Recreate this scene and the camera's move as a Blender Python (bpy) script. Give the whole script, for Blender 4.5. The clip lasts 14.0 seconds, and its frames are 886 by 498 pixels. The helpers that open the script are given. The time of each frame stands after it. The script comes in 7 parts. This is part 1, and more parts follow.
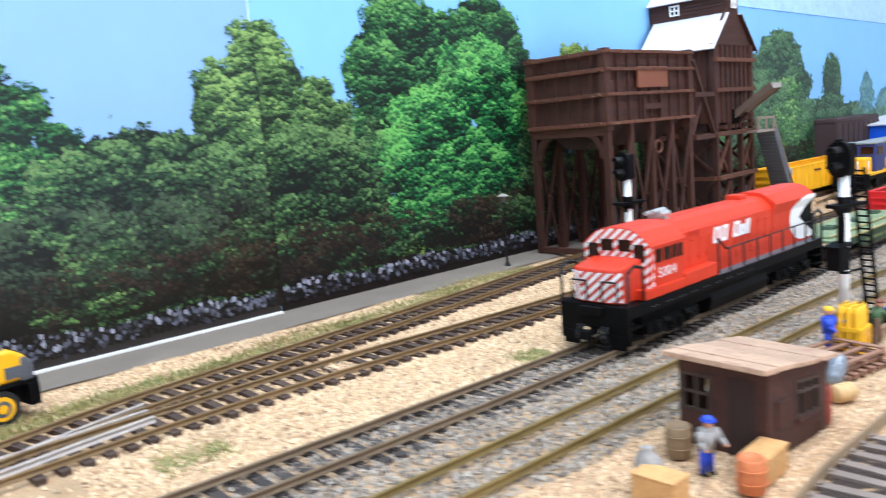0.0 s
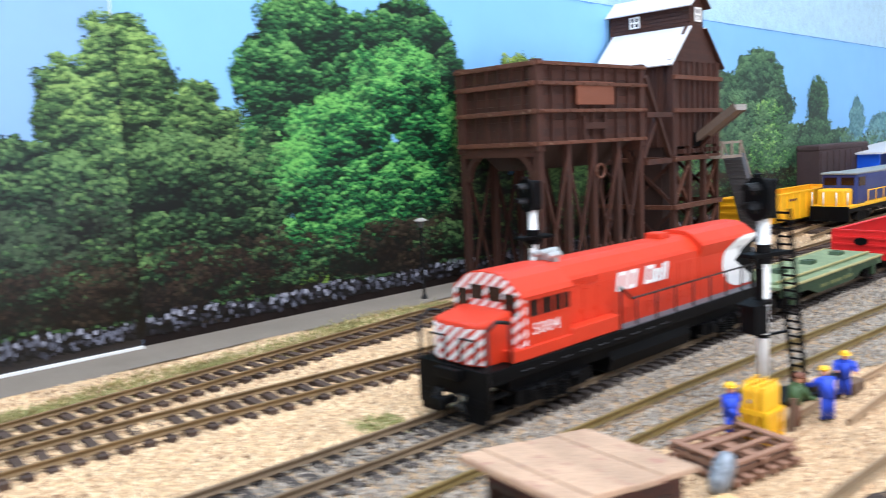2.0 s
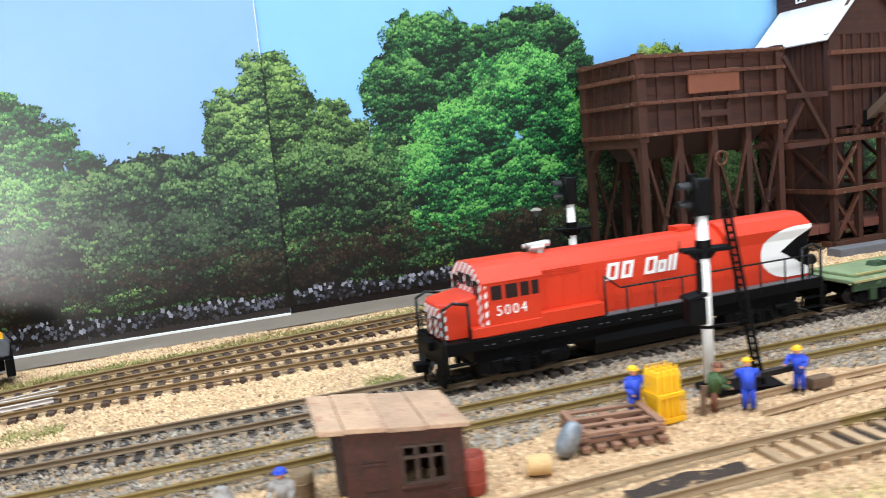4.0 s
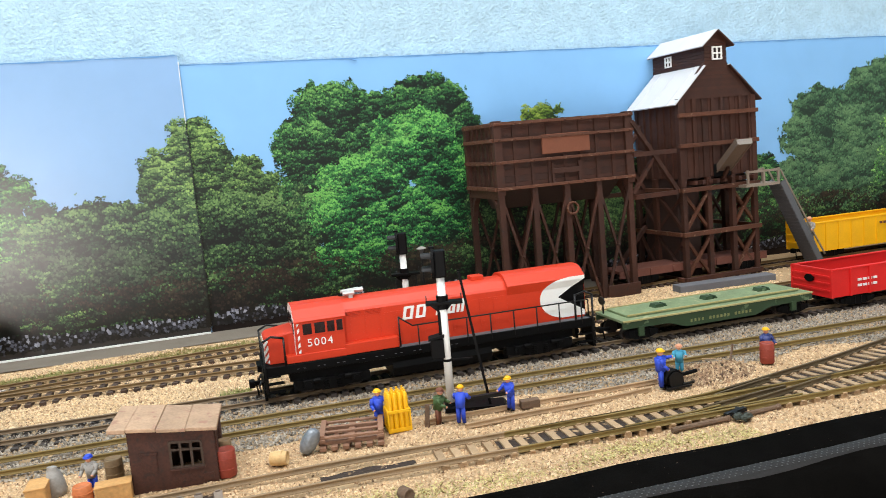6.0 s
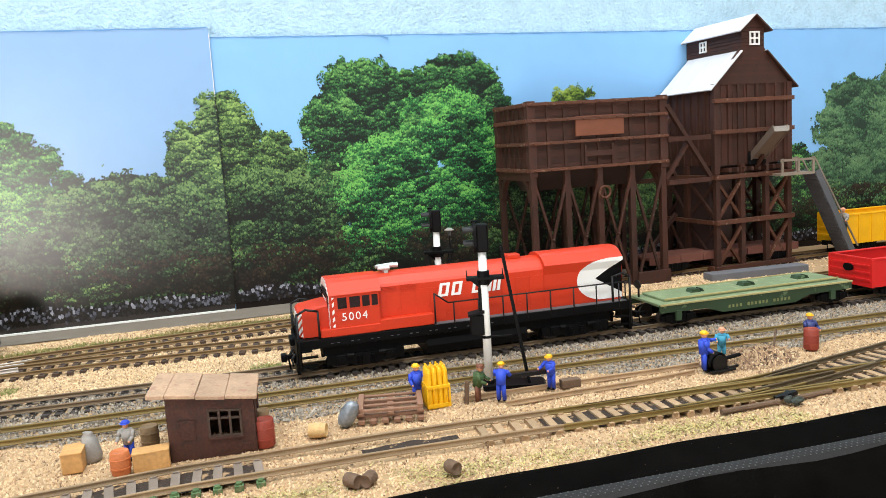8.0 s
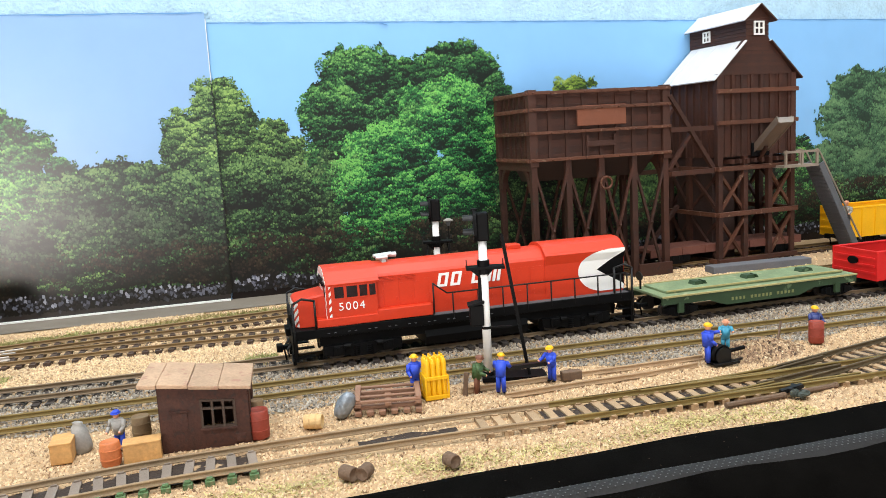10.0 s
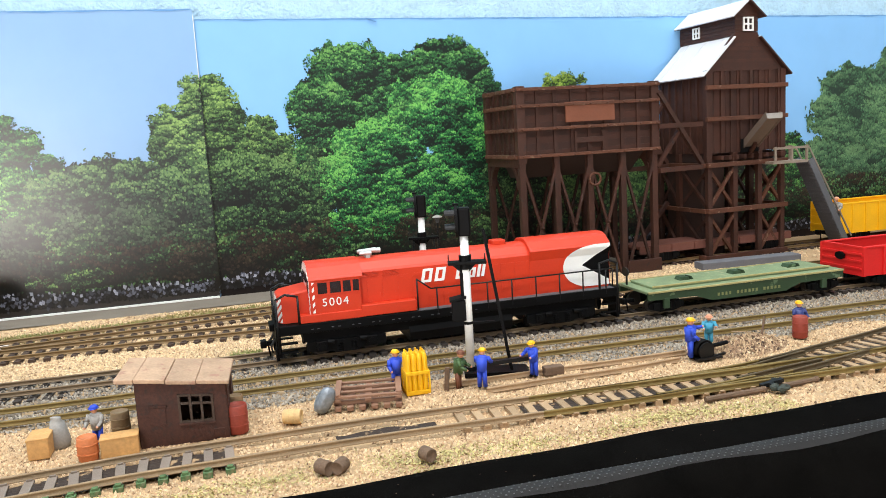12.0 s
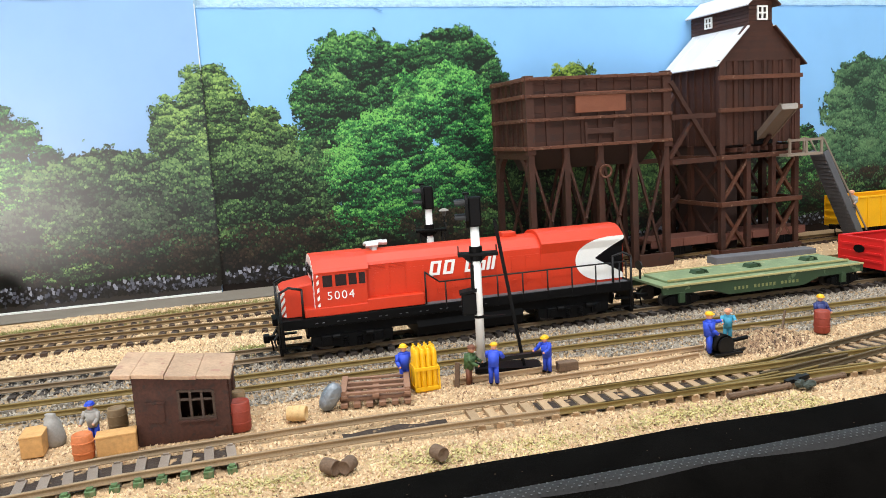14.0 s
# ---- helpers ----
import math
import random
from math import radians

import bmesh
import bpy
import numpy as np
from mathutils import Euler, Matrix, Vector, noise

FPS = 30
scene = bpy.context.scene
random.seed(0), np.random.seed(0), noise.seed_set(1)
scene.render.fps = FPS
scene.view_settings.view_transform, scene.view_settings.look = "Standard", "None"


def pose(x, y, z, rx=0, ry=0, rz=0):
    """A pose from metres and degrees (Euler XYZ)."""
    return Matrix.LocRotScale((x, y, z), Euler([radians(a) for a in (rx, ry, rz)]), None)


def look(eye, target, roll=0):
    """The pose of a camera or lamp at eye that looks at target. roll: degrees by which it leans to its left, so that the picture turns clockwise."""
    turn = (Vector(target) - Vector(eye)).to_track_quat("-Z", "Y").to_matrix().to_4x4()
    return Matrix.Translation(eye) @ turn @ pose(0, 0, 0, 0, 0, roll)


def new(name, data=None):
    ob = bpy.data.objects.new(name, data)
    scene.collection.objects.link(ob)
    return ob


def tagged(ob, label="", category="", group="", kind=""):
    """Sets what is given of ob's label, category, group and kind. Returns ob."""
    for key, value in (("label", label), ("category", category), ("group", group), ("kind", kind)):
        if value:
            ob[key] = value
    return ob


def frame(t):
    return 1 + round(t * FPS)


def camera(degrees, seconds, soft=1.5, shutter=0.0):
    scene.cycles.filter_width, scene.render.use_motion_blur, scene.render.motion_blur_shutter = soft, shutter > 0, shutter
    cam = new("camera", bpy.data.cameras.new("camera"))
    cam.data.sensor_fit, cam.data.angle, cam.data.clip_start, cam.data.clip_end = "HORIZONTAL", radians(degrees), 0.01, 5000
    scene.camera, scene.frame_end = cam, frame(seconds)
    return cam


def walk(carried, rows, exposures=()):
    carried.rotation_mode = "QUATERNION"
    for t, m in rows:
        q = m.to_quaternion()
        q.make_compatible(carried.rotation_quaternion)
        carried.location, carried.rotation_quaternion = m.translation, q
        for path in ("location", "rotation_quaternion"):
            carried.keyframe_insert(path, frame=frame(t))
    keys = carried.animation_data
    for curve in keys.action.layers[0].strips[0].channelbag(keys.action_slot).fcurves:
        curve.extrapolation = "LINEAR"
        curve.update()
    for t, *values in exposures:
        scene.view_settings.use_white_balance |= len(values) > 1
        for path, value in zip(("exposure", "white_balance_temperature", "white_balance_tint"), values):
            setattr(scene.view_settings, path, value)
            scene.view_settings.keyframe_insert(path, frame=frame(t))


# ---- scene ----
cam = camera(59.3, 14.0, soft=0.52, shutter=0.75)
PATH = [
    (0, (0.1563, 0.2343, 0.1187), (1.3995, 1.7729, -0.1771), -4.71),
    (0.5, (0.1366, 0.2600, 0.1206), (1.3673, 1.8148, -0.1400), -5.06),
    (1, (0.1503, 0.2720, 0.1520), (1.3658, 1.8419, -0.0888), -4.37),
    (1.5, (0.2035, 0.2667, 0.1323), (1.4241, 1.8343, -0.0970), -3.44),
    (2, (0.2600, 0.2429, 0.1170), (1.4937, 1.7947, -0.1474), -2.78),
    (2.5, (0.2927, 0.2022, 0.1217), (1.4481, 1.8092, -0.1659), -3.25),
    (2.7, (0.2971, 0.1849, 0.1211), (1.3315, 1.8708, -0.1751), -3.88),
    (4.8, (0.453, 0.041, 0.124), (0.873, 1.978, -0.143), -3.3),
    (4.9, (0.4688, 0.0292, 0.1285), (0.9060, 1.9617, -0.1444), -2.19),
    (5, (0.489, 0.026, 0.133), (0.937, 1.956, -0.139), -1.9),
    (5.2, (0.5055, 0.0095, 0.1386), (0.9803, 1.9342, -0.1266), -1.94),
    (5.4, (0.4946, -0.0104, 0.1396), (0.9735, 1.9141, -0.1186), -2.54),
    (5.5, (0.489, -0.021, 0.144), (0.95, 1.907, -0.122), -3.3),
    (5.6, (0.4776, -0.0211, 0.1438), (0.9436, 1.9062, -0.1178), -3.99),
    (6, (0.47, -0.032, 0.154), (0.903, 1.905, -0.095), -5.0),
    (6.5, (0.467, -0.019, 0.146), (0.878, 1.922, -0.104), -4.9),
    (7, (0.46, -0.013, 0.142), (0.874, 1.926, -0.116), -4.3),
    (7.5, (0.451, -0.019, 0.143), (0.866, 1.92, -0.118), -3.9),
    (10, (0.452, -0.01, 0.139), (0.87, 1.925, -0.142), -3.3),
    (10.5, (0.458, -0.006, 0.137), (0.878, 1.929, -0.144), -3.3),
    (11, (0.461, -0.006, 0.136), (0.881, 1.929, -0.144), -3.4),
    (11.5, (0.463, -0.01, 0.137), (0.883, 1.925, -0.145), -3.4),
    (12, (0.462, -0.012, 0.136), (0.88, 1.923, -0.147), -3.4),
    (12.5, (0.461, -0.009, 0.132), (0.878, 1.926, -0.153), -3.4),
    (13, (0.462, -0.004, 0.132), (0.88, 1.931, -0.154), -3.4),
    (13.5, (0.462, 0.001, 0.132), (0.879, 1.936, -0.155), -3.4),
    (14, (0.461, 0.004, 0.13), (0.873, 1.94, -0.157), -3.4),
]
EXPOSURES = [(0.0, 0.19, 5800, 14), (0.6, 0.18, 5850, 15), (1.2, 0.07, 6050, 20), (1.9, 0.14, 6000, 16), (2.6, 0.18, 5750, 12), (4.8, -0.04, 6650, 11), (5.8, -0.15, 6750, 11), (6.5, -0.22, 6800, 11), (7.0, -0.13, 6800, 11), (10.0, -0.03, 6750, 11), (14.0, -0.03, 6700, 11)]
walk(cam, [(t, look(eye, target, roll)) for t, eye, target, roll in PATH], EXPOSURES)

# ---- light ----
world = bpy.data.worlds.new("room_air")
scene.world = world
world.use_nodes = True
world.node_tree.nodes["Background"].inputs[0].default_value = (0.75, 0.87, 1.0, 1)
world.node_tree.nodes["Background"].inputs[1].default_value = 0.12


def ceiling_lamp(x, y, z, sx, sy, watts, colour):
    lamp = bpy.data.lights.new("ceiling_tube", "AREA")
    lamp.shape, lamp.size, lamp.size_y, lamp.energy, lamp.color = "RECTANGLE", sx, sy, watts, colour
    ob = new("ceiling_tube", lamp)
    ob.matrix_world = pose(x, y, z)
    return ob


ceiling_lamp(0.55, -0.75, 1.62, 2.6, 0.7, 41.0, (0.93, 0.97, 1.0))
ceiling_lamp(0.3, 0.25, 1.62, 1.8, 0.4, 28.0, (0.95, 0.98, 1.0))

# unseen area lamp added behind the camera; the glossy board reflects it as haze
haze_lamp = bpy.data.lights.new("window_daylight", "AREA")
haze_lamp.shape, haze_lamp.size, haze_lamp.size_y, haze_lamp.energy, haze_lamp.color = "RECTANGLE", 0.56, 1.20, 46.0, (1.0, 0.94, 0.90)
new("window_daylight", haze_lamp).matrix_world = pose(-0.42, -2.19, -0.38, 90)

# ---- helpers of this scene ----
BASE = {}
rng = np.random.default_rng(7)
rnd = random.Random(11)


def thing(name, at, label, category, group="", kind="", turn=0.0):
    """An empty at the base of a thing; its parts are built in its own frame."""
    ob = new(name)
    ob.empty_display_size = 0.005
    ob.matrix_basis = pose(*at, 0, 0, turn)
    tagged(ob, label, category, group, kind)
    return ob


def part(name, bm, material, parent=None, label="", smooth=False):
    """Links a bmesh as one mesh object under a thing or a part."""
    me = bpy.data.meshes.new(name)
    bm.normal_update()
    bm.to_mesh(me)
    bm.free()
    me.materials.append(material)
    if smooth:
        me.polygons.foreach_set("use_smooth", [True] * len(me.polygons))
    ob = new(name, me)
    ob.parent = parent
    if label:
        ob["label"] = label
    return ob


def piece(name, me, parent, m=None):
    """Another object on a mesh that already exists."""
    ob = new(name, me)
    ob.parent = parent
    if m is not None:
        ob.matrix_basis = m
    return ob


def soup(name, verts, faces, material, parent=None, label="", matidx=None, mats=()):
    """Many small pieces joined into one mesh, from arrays."""
    me = bpy.data.meshes.new(name)
    n = faces.shape[1]
    me.vertices.add(len(verts))
    me.vertices.foreach_set("co", np.asarray(verts, np.float32).ravel())
    me.loops.add(faces.size)
    me.loops.foreach_set("vertex_index", faces.astype(np.int32).ravel())
    me.polygons.add(len(faces))
    me.polygons.foreach_set("loop_start", np.arange(0, faces.size, n, dtype=np.int32))
    me.update(calc_edges=True)
    for m in mats or (material,):
        me.materials.append(m)
    if matidx is not None:
        me.polygons.foreach_set("material_index", matidx.astype(np.int32))
    me.validate()
    ob = new(name, me)
    ob.parent = parent
    if label:
        ob["label"] = label
    return ob


def box(bm, x0, x1, y0, y1, z0, z1, bev=0.0):
    m = Matrix.LocRotScale(((x0 + x1) / 2, (y0 + y1) / 2, (z0 + z1) / 2), None, (x1 - x0, y1 - y0, z1 - z0))
    made = bmesh.ops.create_cube(bm, size=1, matrix=m)
    if bev:
        vs = set(made["verts"])
        es = [e for e in bm.edges if e.verts[0] in vs and e.verts[1] in vs]
        bmesh.ops.bevel(bm, geom=es, offset=bev, segments=2, affect="EDGES", profile=0.5)
    return bm


def beam(bm, p, q, w, d, up=(0, 0, 1)):
    """A squared timber from p to q, w wide and d deep."""
    p, q = Vector(p), Vector(q)
    z = (q - p)
    length = z.length
    z.normalize()
    side = z.cross(Vector(up))
    if side.length < 1e-4:
        side = z.cross(Vector((0, 1, 0)))
    side.normalize()
    other = side.cross(z)
    m = Matrix((side, other, z)).transposed().to_4x4()
    m.translation = (p + q) / 2
    bmesh.ops.create_cube(bm, size=1, matrix=m @ Matrix.Diagonal((w, d, length, 1)))
    return bm


def rod(bm, p, q, r, n=8, r2=None, caps=True):
    p, q = Vector(p), Vector(q)
    z = q - p
    m = z.to_track_quat("Z", "Y").to_matrix().to_4x4()
    m.translation = (p + q) / 2
    bmesh.ops.create_cone(bm, cap_ends=caps, segments=n, radius1=r, radius2=r if r2 is None else r2, depth=z.length, matrix=m)
    return bm


def ball(bm, c, rx, ry=None, rz=None, u=10, v=8, turn=None):
    m = Matrix.LocRotScale(c, turn, (rx, ry or rx, rz or rx))
    bmesh.ops.create_uvsphere(bm, u_segments=u, v_segments=v, radius=1, matrix=m)
    return bm


def lathe(bm, at, profile, n=16):
    """A turned body: profile of (radius, height) from the bottom up."""
    rings = []
    for r, z in profile:
        rings.append([bm.verts.new((at[0] + r * math.cos(2 * math.pi * i / n), at[1] + r * math.sin(2 * math.pi * i / n), at[2] + z)) for i in range(n)])
    for a, b in zip(rings, rings[1:]):
        for i in range(n):
            bm.faces.new((a[i], a[(i + 1) % n], b[(i + 1) % n], b[i]))
    bm.faces.new(rings[0][::-1])
    bm.faces.new(rings[-1])
    return bm


def prism(bm, outline, y0, y1):
    """An outline in x and z, pushed from y0 to y1."""
    a = [bm.verts.new((x, y0, z)) for x, z in outline]
    b = [bm.verts.new((x, y1, z)) for x, z in outline]
    n = len(a)
    bm.faces.new(a)
    bm.faces.new(b[::-1])
    for i in range(n):
        bm.faces.new((a[i], b[i], b[(i + 1) % n], a[(i + 1) % n]))
    bmesh.ops.recalc_face_normals(bm, faces=bm.faces)
    return bm


def prism_round(outline, y0, y1, bev):
    """A pushed outline with all its edges rounded."""
    bm = prism(bmesh.new(), outline, y0, y1)
    bmesh.ops.bevel(bm, geom=list(bm.edges), offset=bev, segments=3, affect="EDGES", profile=0.5)
    return bm


def prism_x(bm, outline, x0, x1):
    """An outline in y and z, pushed from x0 to x1."""
    a = [bm.verts.new((x0, y, z)) for y, z in outline]
    b = [bm.verts.new((x1, y, z)) for y, z in outline]
    n = len(a)
    bm.faces.new(a)
    bm.faces.new(b[::-1])
    for i in range(n):
        bm.faces.new((a[i], b[i], b[(i + 1) % n], a[(i + 1) % n]))
    bmesh.ops.recalc_face_normals(bm, faces=bm.faces)
    return bm


def B():
    return bmesh.new()


def tube(name, pts, r, material, parent=None, label="", n=6):
    """A bent wire or pipe along points."""
    bm = B()
    for p, q in zip(pts, pts[1:]):
        rod(bm, p, q, r, n)
    for p in pts[1:-1]:
        ball(bm, p, r, u=6, v=4)
    return part(name, bm, material, parent, label, True)


# ---- materials ----
def srgb(r, g, b):
    return tuple(((c / 255) / 12.92 if c / 255 <= 0.04045 else ((c / 255 + 0.055) / 1.055) ** 2.4) for c in (r, g, b))


def mat(name, colour, rough=0.6, metal=0.0, vary=0.25, grain=900.0, patch=60.0, bump=0.25, worn=None, wear=0.0, island=0.0, obrand=0.0, coat=0.0, stretch=None, spec=0.5):
    """A surface with grain and patches: colour varied at two scales, fine relief, and worn places in a second colour."""
    m = bpy.data.materials.new(name)
    m.use_nodes = True
    nt = m.node_tree
    ns, ln = nt.nodes, nt.links
    bs = ns["Principled BSDF"]
    bs.inputs["Roughness"].default_value, bs.inputs["Metallic"].default_value = rough, metal
    bs.inputs["Coat Weight"].default_value, bs.inputs["Coat Roughness"].default_value = coat, 0.27
    bs.inputs["Specular IOR Level"].default_value = spec
    tc = ns.new("ShaderNodeTexCoord")
    src = tc.outputs["Object"]
    if stretch:
        mp = ns.new("ShaderNodeMapping")
        mp.inputs["Scale"].default_value = stretch
        ln.new(src, mp.inputs[0])
        src = mp.outputs[0]
    fine, big = ns.new("ShaderNodeTexNoise"), ns.new("ShaderNodeTexNoise")
    for n, sc in ((fine, grain), (big, patch)):
        n.inputs["Scale"].default_value = sc
        n.inputs["Detail"].default_value = 4
        ln.new(src, n.inputs["Vector"])
    add = ns.new("ShaderNodeMath")
    add.operation = "ADD"
    ln.new(fine.outputs[0], add.inputs[0])
    ln.new(big.outputs[0], add.inputs[1])
    last = add.outputs[0]
    for amount, kind, out in ((island, "ShaderNodeNewGeometry", "Random Per Island"), (obrand, "ShaderNodeObjectInfo", "Random")):
        if amount:
            g = ns.new(kind)
            mu = ns.new("ShaderNodeMath")
            mu.operation = "MULTIPLY_ADD"
            ln.new(g.outputs[out], mu.inputs[0])
            mu.inputs[1].default_value = amount
            ln.new(last, mu.inputs[2])
            su = ns.new("ShaderNodeMath")
            su.operation = "SUBTRACT"
            su.inputs[1].default_value = amount / 2
            ln.new(mu.outputs[0], su.inputs[0])
            last = su.outputs[0]
    mr = ns.new("ShaderNodeMapRange")
    mr.inputs[1].default_value, mr.inputs[2].default_value = 0.55, 1.45
    ln.new(last, mr.inputs[0])
    ramp = ns.new("ShaderNodeMix")
    ramp.data_type = "RGBA"
    lo = [c * (1 - vary) for c in colour]
    hi = [min(1, c * (1 + vary)) for c in colour]
    ramp.inputs[6].default_value, ramp.inputs[7].default_value = (*lo, 1), (*hi, 1)
    ln.new(mr.outputs[0], ramp.inputs[0])
    out = ramp.outputs[2]
    if worn:
        w = ns.new("ShaderNodeTexNoise")
        w.inputs["Scale"].default_value = patch * 2.3
        w.inputs["Detail"].default_value = 6
        ln.new(src, w.inputs["Vector"])
        wr = ns.new("ShaderNodeMapRange")
        wr.inputs[1].default_value, wr.inputs[2].default_value = 0.66 - wear * 0.3, 0.72 - wear * 0.2
        ln.new(w.outputs[0], wr.inputs[0])
        mx = ns.new("ShaderNodeMix")
        mx.data_type = "RGBA"
        mx.inputs[7].default_value = (*worn, 1)
        ln.new(wr.outputs[0], mx.inputs[0])
        ln.new(out, mx.inputs[6])
        out = mx.outputs[2]
    ln.new(out, bs.inputs["Base Color"])
    if bump:
        bp = ns.new("ShaderNodeBump")
        bp.inputs["Strength"].default_value = bump
        bp.inputs["Distance"].default_value = 0.6 / grain
        ln.new(fine.outputs[0], bp.inputs["Height"])
        ln.new(bp.outputs[0], bs.inputs["Normal"])
    return m


M = {}
M["red"] = mat("red_paint", srgb(200, 54, 24), 0.42, vary=0.09, grain=700, patch=40, bump=0.04, spec=0.42)
M["red_pure"] = mat("bright_red_paint", srgb(214, 36, 34), 0.48, vary=0.08, grain=700, patch=40, bump=0.04, spec=0.35)
M["white"] = mat("white_paint", srgb(232, 232, 228), 0.5, vary=0.05, bump=0.05)
M["black"] = mat("black_plastic", srgb(10, 10, 11), 0.55, vary=0.3, bump=0.1, spec=0.10)
M["satin"] = mat("black_metal", srgb(20, 20, 21), 0.45, vary=0.3, bump=0.1, spec=0.3)
M["glass"] = mat("dark_window", srgb(38, 20, 18), 0.15, vary=0.2, bump=0.0)
M["timber"] = mat("stained_timber", srgb(58, 28, 15), 0.7, vary=0.42, grain=1400, patch=90, bump=0.5, obrand=0.5, worn=srgb(46, 28, 22), wear=0.10)
M["timber_light"] = mat("weathered_timber", srgb(84, 47, 29), 0.72, vary=0.34, grain=1400, patch=90, bump=0.5, obrand=0.3, worn=srgb(120, 92, 74), wear=0.15)
M["rust_panel"] = mat("rusty_board", srgb(112, 64, 43), 0.75, vary=0.2, bump=0.2)
# dark tone for inner timber parts, also the doorway's shade put into colour
M["dark_in"] = mat("dark_timber_shade", srgb(46, 28, 22), 0.8, vary=0.3, island=0.3)
M["roof"] = mat("pale_roofing", srgb(207, 207, 210), 0.55, vary=0.06, grain=800, bump=0.1)
M["rail"] = mat("weathered_rail", srgb(124, 99, 64), 0.5, 0.25, vary=0.3, grain=1500, patch=50, bump=0.2)
M["rail_tan"] = mat("dusty_rail", srgb(148, 124, 94), 0.6, 0.15, vary=0.3, grain=1500, patch=50, bump=0.2)
M["rail_dark"] = mat("dark_steel_rail", srgb(92, 77, 54), 0.5, 0.25, vary=0.3, grain=1500, patch=50, bump=0.2)
M["tie_grey"] = mat("grey_sleeper", srgb(130, 116, 104), 0.85, vary=0.25, grain=1500, bump=0.4, obrand=0.5)
M["chair_green"] = mat("green_rail_chair", srgb(78, 106, 66), 0.75, vary=0.25, obrand=0.4, worn=srgb(120, 120, 90), wear=0.2)
M["casting"] = mat("dark_green_casting", srgb(52, 58, 50), 0.7, vary=0.4, grain=600, bump=0.5)
M["plinth"] = mat("dark_concrete", srgb(104, 105, 110), 0.85, vary=0.15, grain=900, patch=60, bump=0.3)
M["bed"] = mat("dark_track_bed", srgb(52, 40, 32), 0.95, vary=0.5, grain=700, patch=60, bump=0.6, worn=srgb(168, 138, 104), wear=0.25)
M["rail_pale"] = mat("bare_rail", srgb(196, 186, 176), 0.4, 0.3, vary=0.2)
M["moss"] = mat("pale_moss", srgb(186, 172, 116), 0.9, vary=0.3, island=0.8)
M["chute"] = mat("weathered_chute", srgb(100, 84, 72), 0.75, vary=0.25)
M["rail_yellow"] = mat("brassy_rail", srgb(126, 105, 58), 0.5, 0.25, vary=0.3, grain=1500, patch=50, bump=0.2)
M["rail_grey"] = mat("grey_rail", srgb(120, 100, 76), 0.5, 0.25, vary=0.3, grain=1500, patch=50, bump=0.2)
M["sleeper"] = mat("brown_sleeper", srgb(72, 56, 46), 0.85, vary=0.35, grain=1500, bump=0.4, obrand=0.5)
M["sleeper_old"] = mat("tan_sleeper", srgb(166, 138, 106), 0.85, vary=0.35, grain=1500, bump=0.4, obrand=0.5)
M["sleeper_dark"] = mat("dark_sleeper", srgb(58, 50, 45), 0.8, vary=0.35, grain=1500, bump=0.4, obrand=0.5)
M["sand"] = mat("sandy_bed", srgb(176, 146, 110), 0.95, vary=0.3, grain=1100, patch=35, bump=0.8)
M["gravel_sand"] = [mat("sand_gravel", srgb(*c), 0.9, vary=0.30, grain=500, patch=30, bump=0.2, island=0.9, spec=0.2) for c in ((212, 186, 150), (202, 171, 132), (173, 140, 106), (128, 101, 78))]
M["gravel_tan"] = [mat("tan_gravel", srgb(*c), 0.9, vary=0.30, grain=500, patch=30, bump=0.2, island=0.9, spec=0.2) for c in ((199, 172, 138), (189, 158, 122), (164, 131, 99), (122, 96, 74))]
M["gravel_grey"] = [mat("grey_ballast", srgb(*c), 0.9, vary=0.30, grain=500, patch=30, bump=0.2, island=0.9, spec=0.2) for c in ((158, 148, 134), (132, 122, 109), (94, 86, 78), (158, 132, 102))]
M["rubble"] = [mat("mixed_rubble", srgb(*c), 0.9, vary=0.30, grain=500, patch=30, bump=0.2, island=0.9, spec=0.2) for c in ((174, 146, 114), (140, 112, 88), (90, 70, 57), (200, 178, 144))]
M["dot"] = mat("pale_dot", srgb(72, 72, 72), 0.7, vary=0.2)
M["grass"] = mat("dry_grass", srgb(160, 148, 96), 0.9, vary=0.3, island=0.8)
M["grass_green"] = mat("green_tuft", srgb(150, 150, 94), 0.9, vary=0.3, island=0.8)
M["road"] = mat("grey_road", srgb(122, 114, 103), 0.9, vary=0.16, grain=1200, patch=30, bump=0.3, spec=0.15)
M["cloth"] = mat("black_cloth", srgb(10, 9, 8), 0.95, vary=0.6, grain=1800, bump=0.7, spec=0.02)
M["ribbon"] = mat("dark_ribbon", srgb(26, 25, 25), 0.85, vary=0.25, grain=2200, bump=0.5)
M["wall"] = mat("textured_plaster", srgb(172, 205, 223), 0.85, vary=0.17, grain=330, patch=70, bump=1.0)
M["room"] = mat("room_plaster", srgb(205, 208, 210), 0.9, vary=0.05, grain=300, bump=0.3)
M["floor"] = mat("room_carpet", srgb(80, 78, 80), 0.95, vary=0.2)
M["sky"] = mat("printed_sky", srgb(126, 181, 229), 0.55, vary=0.05, grain=30, patch=4, bump=0.0)
M["sky_pale"] = mat("pale_printed_sky", srgb(132, 171, 213), 0.32, vary=0.05, grain=30, patch=4, bump=0.0, coat=0.8, spec=0.3)
M["sky_edge"] = mat("painted_edge", srgb(92, 146, 200), 0.6, vary=0.15, grain=60, patch=12, bump=0.0)
M["yellow"] = mat("yellow_plastic", srgb(238, 181, 20), 0.45, vary=0.06, bump=0.05)
